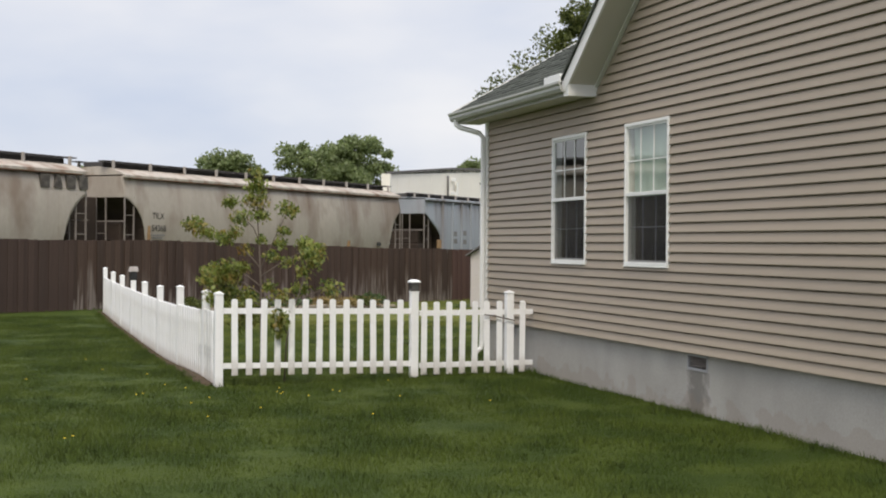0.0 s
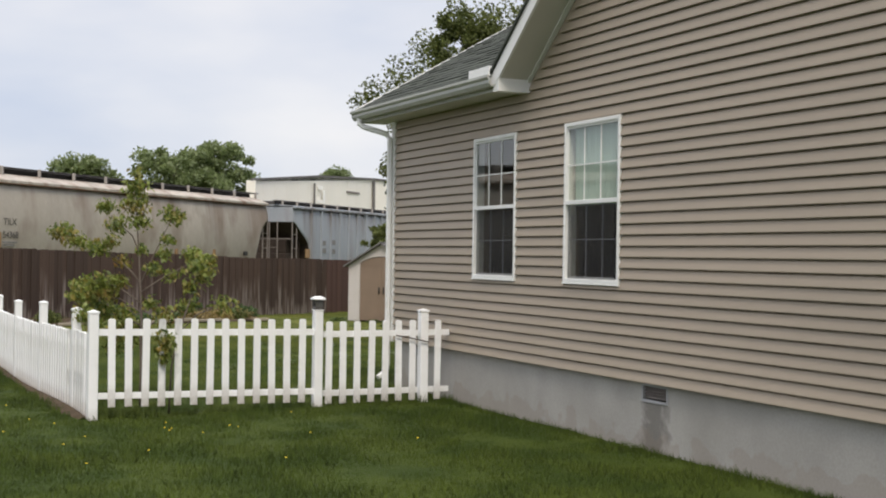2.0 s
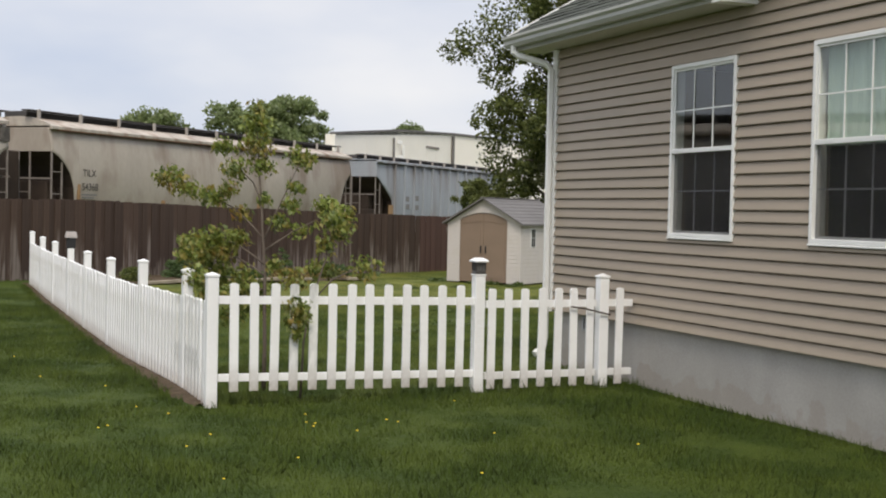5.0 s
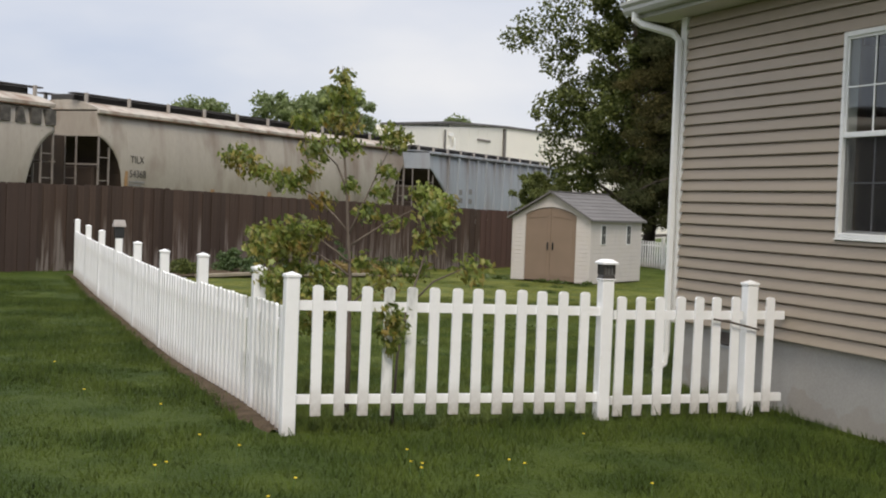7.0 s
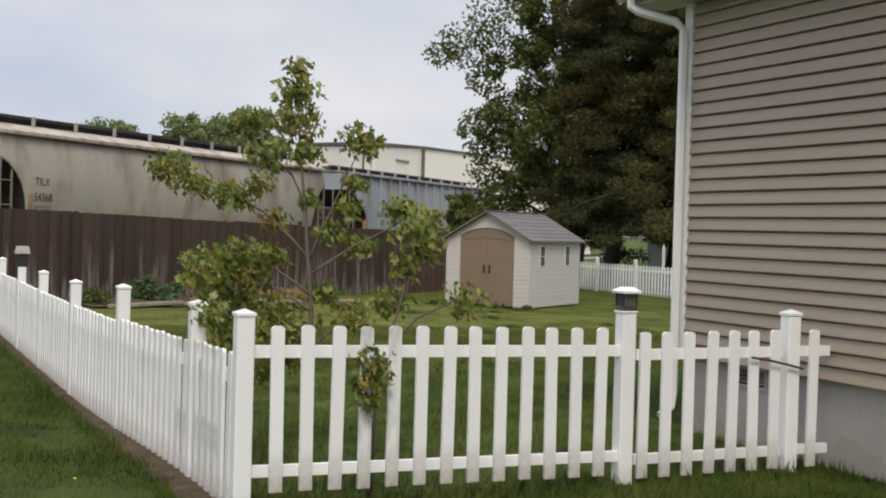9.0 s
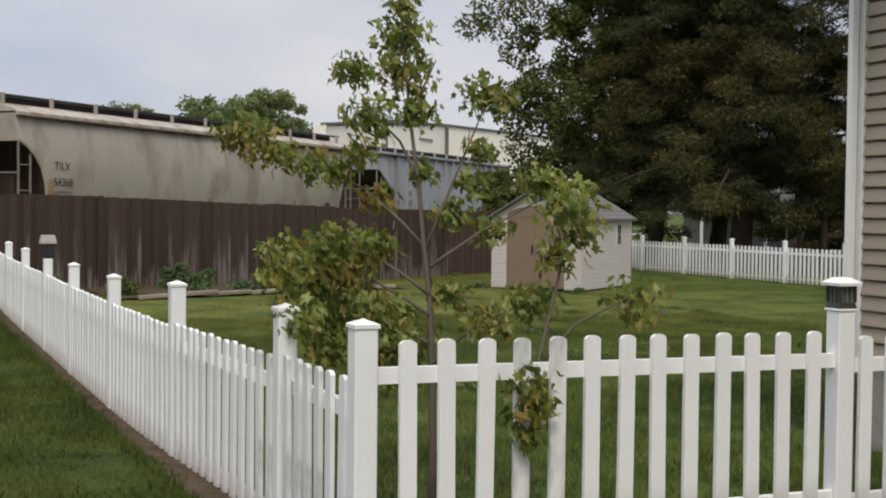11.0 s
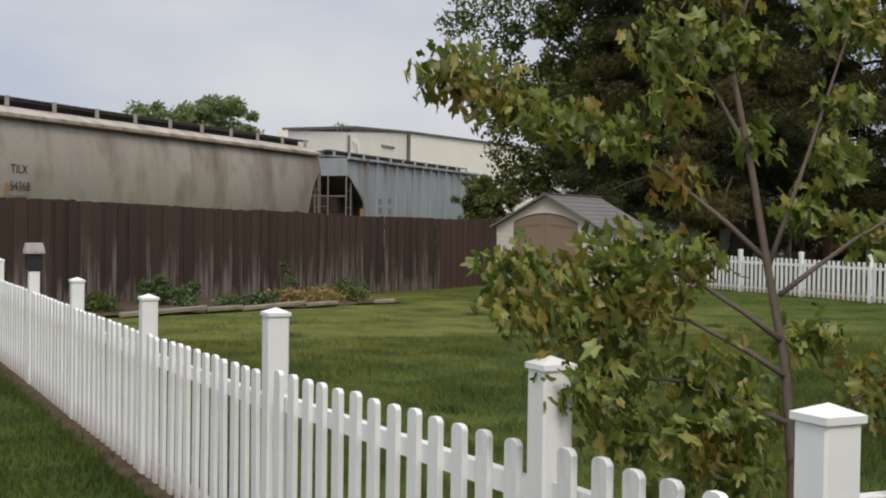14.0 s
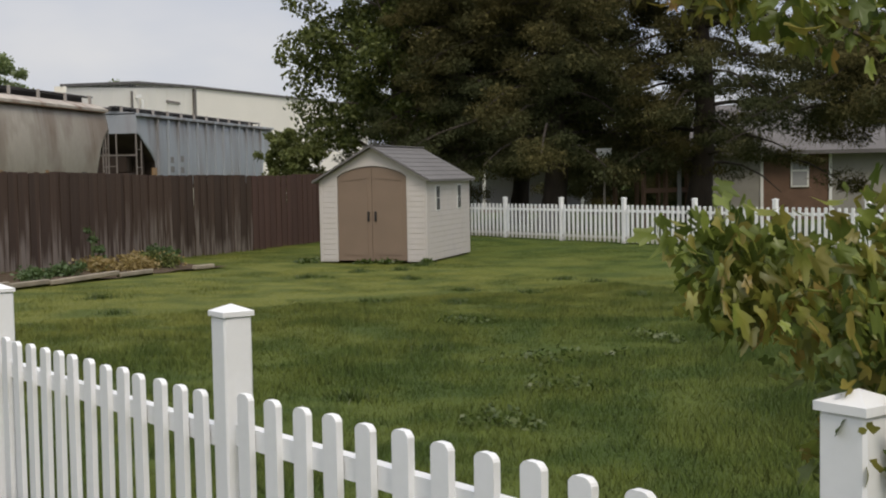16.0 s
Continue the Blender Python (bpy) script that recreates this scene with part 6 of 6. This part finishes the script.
V, F = maple_leaves(rngm, [(rel(*c0), r, k) for c0, r, k in T2], 10.0, 1.0, 0.049)
put_mesh("leaves", smooth_mesh(np_mesh("leaves", V, F)), MAPLE, sap2, "", "stuff")

# ---- flower bed along the board fence ----
bed = thing("timber_edging", "weathered landscape timbers edging a weedy bed", "edging")
BED = [(-1.9, 17.9), (-0.3, 18.9), (0.5, 19.55), (2.0, 20.55), (2.9, 21.3), (3.9, 21.75), (4.45, 22.1)]
for i, (p, q) in enumerate(zip(BED, BED[1:])):
    if i == 4:
        continue
    p, q = Vector(p), Vector(q)
    d = q - p
    lo = gz(*p) - 0.02
    bm = bmesh.new()
    box(bm, (0.0, -0.045, 0), (d.length - 0.02, 0.045, 0.075), 0.012)
    ob = part("timber", bm, TIMBER, bed)
    ob.location = (p.x, p.y, lo + (0.05 if i % 2 else 0.03))
    ob.rotation_euler = (0, radians(1.0 if i % 2 else -0.6), math.atan2(d.y, d.x))
bm = bmesh.new()
rows = []
for i in range(24):
    f = i / 23
    x = -2.2 + 7.0 * f
    y0 = np.interp(x, [p[0] for p in BED], [p[1] for p in BED])
    y1 = board_fence_y(x) - 0.1
    rows.append([bm.verts.new((x - 0.35 * k / 5, y0 + 0.06 + (y1 - y0 - 0.06) * k / 5, gz(x, y0 + (y1 - y0) * k / 5) + 0.03 + 0.02 * math.sin(i * 1.7 + k * 2.3))) for k in range(6)])
for a, b in zip(rows, rows[1:]):
    for k in range(5):
        bm.faces.new((a[k], b[k], b[k + 1], a[k + 1]))
tagged(part("bed_soil", bm, SOIL, smooth=True), "weedy soil bed along the board fence", "flower bed", kind="structure")


def weed(x, y, h, r, k, material, seed, label):
    rng = np.random.default_rng(seed)
    w = thing("weed_clump", label, "plant", (x, y, gz(x, y)), "weeds in the bed")
    V, F = leaf_cloud(rng, [(rng.normal() * r * 0.4, rng.normal() * r * 0.4, h * f) for f in (0.2, 0.4, 0.6, 0.8)], [r, r * 0.9, r * 0.75, r * 0.5], [k * 4, k * 4, int(k * 2.8), int(k * 1.6)], 0.062, 0.5)
    V[:, 2] = np.maximum(V[:, 2], 0.0)
    put_mesh("leaves", np_mesh("leaves", V, F), material, w, kind="stuff")
    bm = bmesh.new()
    for i in range(5):
        a = i * 1.3
        tube(bm, [(0, 0, -0.02), (r * 0.4 * math.cos(a), r * 0.4 * math.sin(a), h * 0.8)], [0.008, 0.003], 5)
    part("stems", bm, STEM, w, kind="stuff")


for i, (x, y, h, r, k, m_) in enumerate(((-0.6, 21.0, 0.55, 0.30, 160, WEED), (-0.2, 20.6, 0.45, 0.26, 90, WEED), (3.6, 22.9, 0.30, 0.36, 130, TREELEAF), (4.4, 24.6, 0.35, 0.35, 110, WEED), (1.4, 21.5, 0.22, 0.3, 80, WEED),
                                        (2.3, 22.2, 0.20, 0.5, 120, STRAW), (3.0, 22.6, 0.18, 0.45, 100, STRAW), (3.9, 23.7, 0.20, 0.5, 90, STRAW), (2.7, 23.6, 0.9, 0.12, 50, WEED), (-2.0, 19.2, 0.3, 0.35, 110, TREELEAF), (-3.2, 18.9, 0.35, 0.3, 90, WEED), (0.6, 20.6, 0.2, 0.3, 70, WEED))):
    weed(x, y, h, r, k, m_, 100 + i, "yellow dry weeds beside the board fence" if m_ is STRAW else "green leafy weeds in the bed by the board fence")

def low_weed(x, y, r, k, seed, material, label, leaf=0.07):
    """A flat spreading plant of broad leaves."""
    rng = np.random.default_rng(seed)
    w = thing("weed_patch", label, "plant", (x, y, gz(x, y)), "low weeds in the yard")
    spots = rng.normal(size=(9, 2)) * r * 0.55
    V, F = leaf_cloud(rng, [(a, b, 0.045) for a, b in spots], rng.uniform(0.25, 0.5, 9) * r, [k] * 9, leaf, 0.30)
    V[:, 2] = np.maximum(V[:, 2], 0.0)
    put_mesh("leaves", np_mesh("leaves", V, F), material, w, kind="stuff")


for i, (x, y, r) in enumerate(((1.2, 8.6, 0.40), (0.2, 7.4, 0.30), (2.8, 9.0, 0.34), (-1.0, 6.6, 0.26), (2.2, 11.3, 0.34), (4.6, 8.9, 0.30))):
    low_weed(x, y, r, 16, 500 + i, PALEWEED, "pale broad-leaved weeds spreading in the lawn", 0.048)
for i, (f, out) in enumerate(((-0.10, 0.30), (0.46, 0.12), (0.66, 0.16), (1.02, 0.10))):
    q = sa + sdir * (SW * f) + Vector((-0.79, -0.61, 0)) * out
    low_weed(q.x, q.y, 0.19, 16, 540 + i, TUFT, "green weeds at the foot of the shed", 0.075)

# ---- dark tufts in the yard ----
TUFTS = ((4.7, 19.0), (6.1, 19.6), (0.3, 16.9), (-0.3, 14.8), (5.0, 15.0), (2.9, 14.3), (5.4, 14.0), (7.6, 15.0), (6.2, 12.6), (3.7, 13.4), (5.9, 17.7), (-1.2, 8.0), (7.6, 15.8), (0.7, 9.7), (6.9, 19.5), (8.0, 20.4))
for i, (x, y) in enumerate(TUFTS):
    rng = np.random.default_rng(300 + i)
    w = thing("grass_tuft", "dark green coarse grass tuft in the yard", "grass tuft", (x, y, gz(x, y)), "dark tufts in the yard")
    k = 260
    rad, a = rng.normal(size=k) * rng.uniform(0.10, 0.22), rng.uniform(0, 6.28, k)
    bx, by = rad * np.cos(a) * rng.uniform(0.9, 1.6), rad * np.sin(a)
    hh = rng.uniform(0.035, 0.11, k) * np.exp(-(rad / 0.3) ** 2)
    t_ = rng.uniform(0, 6.28, k)
    ln = rng.normal(size=(k, 2)) * 0.6
    V = np.stack([np.stack([bx - 0.006 * np.cos(t_), by - 0.006 * np.sin(t_), -0.01 + 0 * bx], 1), np.stack([bx + 0.006 * np.cos(t_), by + 0.006 * np.sin(t_), -0.01 + 0 * bx], 1),
                  np.stack([bx + ln[:, 0] * hh, by + ln[:, 1] * hh, hh], 1)], 1).reshape(-1, 3)
    put_mesh("grass_clump", np_mesh("grass_clump", V, np.arange(len(V)).reshape(-1, 3)), TUFT, w, kind="stuff")

# ---- dandelions ----
bm = bmesh.new()
bmesh.ops.create_icosphere(bm, subdivisions=1, radius=0.0108, matrix=Matrix.Translation((0, 0, 0.085)) @ Matrix.Diagonal((1, 1, 0.5, 1)))
dand = thing("dandelion", "yellow dandelion flower in the lawn", "flower", (-4.6, -2.6, gz(-4.6, -2.6)), "dandelions")
part("flower_head", bm, YELLOW, dand)
bm = bmesh.new()
tube(bm, [(0, 0, -0.01), (0.004, 0, 0.08)], [0.0025, 0.002], 5)
part("stem", bm, STEM, dand)
SPOTS = ((-5.08, -0.68), (-5.02, -0.61), (-3.61, -0.84), (-3.61, -1.0), (-3.55, -0.9), (-2.95, -1.05), (-3.0, -0.92), (-3.35, -1.29), (-4.7, 0.21), (-4.77, 1.46), (-5.24, 2.34), (-5.34, 4.49), (-4.52, -0.17),
         (-4.39, -1.13), (-4.62, -1.55), (-3.52, -0.49), (-4.0, -2.1), (-1.74, -2.46), (-5.9, -3.6), (-5.84, -3.5), (-2.49, -1.74), (-2.2, -0.3), (-3.1, -2.9), (-6.2, 1.2), (-6.6, 3.1))
rr = random.Random(9)
for x, y in SPOTS:
    copy_thing(dand, pose(x, y, gz(x, y), rr.uniform(-9, 9), rr.uniform(-9, 9), rr.uniform(0, 360)))


# ---- grass ----
def blades(rng, n_, xr, yr, keep, h, w, clump):
    x, y = rng.uniform(*xr, n_), rng.uniform(*yr, n_)
    k = keep(x, y)
    x, y = x[k], y[k]
    cl = np.array([noise.noise(Vector((a * clump, b * clump, 0.5))) + 0.6 * noise.noise(Vector((a * clump * 3.3, b * clump * 3.3, 4.5))) for a, b in zip(x, y)])
    hh = h * rng.uniform(0.55, 1.25, len(x)) * np.clip(1 + 0.75 * cl, 0.45, 2.2)
    z = g(x, y) - 0.012
    a = rng.uniform(0, 2 * np.pi, len(x))
    lean = rng.normal(size=(len(x), 2)) * 0.45
    ww = w * rng.uniform(0.7, 1.3, len(x)) / 2
    p0 = np.stack([x - ww * np.cos(a), y - ww * np.sin(a), z], 1)
    p1 = np.stack([x + ww * np.cos(a), y + ww * np.sin(a), z], 1)
    p2 = np.stack([x + lean[:, 0] * hh, y + lean[:, 1] * hh, z + hh], 1)
    V_ = np.stack([p0, p1, p2], 1).reshape(-1, 3)
    return V_, np.arange(len(V_)).reshape(-1, 3)


rngg = np.random.default_rng(5)


def outside(x, y):
    xc = -4.05 - 0.19 * (y / 17.8)
    front_ = (y <= 0.62) & (x < 0.02)
    left_ = (y > 0.62) & (x < xc - 0.20 - 0.05 * np.clip(1 - y / 4, 0, 1) + rngg.normal(size=len(x)) * 0.075) & (y < board_fence_y(x) - 0.05)
    return front_ | left_


def yard(x, y):
    xc = -4.05 - 0.19 * (y / 17.8)
    bedy = np.interp(x, [p[0] for p in BED], [p[1] for p in BED])
    inbed = (x > -2.2) & (x < 4.6) & (y > bedy) & (np.sin(x * 7.3 + y * 3.1) + np.sin(y * 9.7 - x * 4.3) > -0.6)
    sx = (x - sa.x) * sdir.x + (y - sa.y) * sdir.y
    sy = -(x - sa.x) * sdir.y + (y - sa.y) * sdir.x
    inshed = (sx > -0.02) & (sx < SW + 0.02) & (sy > -0.02) & (sy < SL)
    inhouse = (x > 0.0) & (y < HY1)
    return (x > xc + 0.12) & (y > 0.62) & (y < board_fence_y(x) - 0.05) & ~inbed & ~inshed & ~inhouse


V, F = blades(rngg, 560000, (-10.5, 0.02), (-8.0, 16.5), outside, 0.050, 0.0085, 1.3)
tagged(put_mesh("lawn_grass", np_mesh("lawn_grass", V, F), GRASS), "short mown lawn grass in front of the fence", "grass", kind="stuff")
V, F = blades(rngg, 330000, (-4.2, 15.5), (0.6, 31.0), yard, 0.036, 0.010, 0.8)
V2, F2 = blades(rngg, 300000, (-4.2, 7.5), (0.6, 14.5), yard, 0.062, 0.0085, 1.4)
V, F = np.concatenate([V, V2]), np.concatenate([F, F2 + len(V)])
tagged(put_mesh("yard_grass", np_mesh("yard_grass", V, F), GRASS), "tufty grass in the fenced yard", "grass", kind="stuff")

# tall tufts along fence lines and the foundation
cs = []
rr2 = np.random.default_rng(8)
for x in np.arange(-4.0, -0.02, 0.028):
    cs.append((x + rr2.normal() * 0.02, 0.60 + rr2.normal() * 0.07))
for y in np.arange(-6.6, 2.3, 0.025):
    cs.append((-0.03 - abs(rr2.normal()) * 0.05, y))
for i in range(500):
    f = rr2.uniform(-12.5, 15)
    cs.append((f, board_fence_y(f) - 0.1 - abs(rr2.normal()) * 0.1))
for y in np.arange(0.7, 17.6, 0.02):
    cs.append((-4.05 - 0.19 * (y / 17.8) - 0.20 - 0.05 * max(0, 1 - y / 4) + rr2.normal() * 0.045, y))
for y in np.arange(10, 31.5, 0.05):
    cs.append((BX + rr2.normal() * 0.07, y))
cs = np.array(cs)
k = len(cs) * 5
px = np.repeat(cs, 5, 0) + rr2.normal(size=(k, 2)) * 0.02
px[:, 0] = np.where((px[:, 1] < 2.35) & (px[:, 0] > 0.0), -0.01, px[:, 0])
hh = rr2.uniform(0.03, 0.09, k) * np.where((np.abs(px[:, 1] - 0.6) < 0.3) & (px[:, 0] > -4.0), 1.45, 1.0)
a = rr2.uniform(0, 6.28, k)
z = g(px[:, 0], px[:, 1]) - 0.01
ln = rr2.normal(size=(k, 2)) * 0.35
ln[:, 0] = np.where(px[:, 0] > -0.3, -abs(ln[:, 0]), ln[:, 0])
V = np.stack([np.stack([px[:, 0] - 0.005 * np.cos(a), px[:, 1] - 0.005 * np.sin(a), z], 1), np.stack([px[:, 0] + 0.005 * np.cos(a), px[:, 1] + 0.005 * np.sin(a), z], 1),
              np.stack([px[:, 0] + ln[:, 0] * hh, px[:, 1] + ln[:, 1] * hh, z + hh], 1)], 1).reshape(-1, 3)
tagged(put_mesh("edge_grass", np_mesh("edge_grass", V, np.arange(len(V)).reshape(-1, 3)), GRASS), "longer untrimmed grass along fences and foundation", "grass", kind="stuff")

# ---- siding boards ----
zc = SID0


def siding_board(y0, y1, z0, z1):
    if y1 - y0 < 0.03:
        return
    bm = bmesh.new()
    z1 = min(z1, z0 + COURSE)
    f = (z1 - z0) / COURSE
    if f > 0.9:
        prof = [(0.0155, z0 + 0.001), (-0.021, z0 + 0.001), (-0.023, z0 + 0.004), (-0.0225, z0 + 0.012), (-0.003, z1 - 0.014), (0.013, z1 - 0.002), (0.0155, z1)]
    else:
        prof = [(0.0155, z0 + 0.001), (-0.021, z0 + 0.001), (-0.023, z0 + 0.003), (-0.0225, z0 + 0.008 * f), (-0.022 + 0.019 * f, z1), (0.0155, z1)]
    prism(bm, prof, 'y', y0, y1)
    part("siding_board", bm, SIDING, house)


ends_y = (HY0, HY1 - 0.087)
while zc < gab_top - 0.25:
    zt = zc + COURSE
    if zc < SID1 - 0.01:
        spans = [ends_y]
        for a, b in WIN:
            if zt > WZ0 - 0.02 and zc < WZ1:
                spans = [s for q in spans for s in ((q[0], min(q[1], a - 0.001)), (max(q[0], b + 0.001), q[1])) if s[1] - s[0] > 0.02 and not (s[0] >= a and s[1] <= b)]
        if zt > SID1:
            for q in spans:
                siding_board(q[0], GAB_A - 0.02, zc, zt)
                siding_board(GAB_A - 0.02, q[1], zc, SID1 - 0.001)
        else:
            for q in spans:
                siding_board(q[0], q[1], zc, zt)
        for a, b in WIN:
            if zc < WZ0 - 0.024 < zt:
                siding_board(a, b, zc, WZ0 - 0.024)
            if zc < WZ1 < zt:
                siding_board(a, b, WZ1 + 0.001, zt)
    else:
        lo_, hi_ = gable_half(zt)
        siding_board(lo_ + 0.002, hi_ - 0.002, zc, zt)
    zc = zt
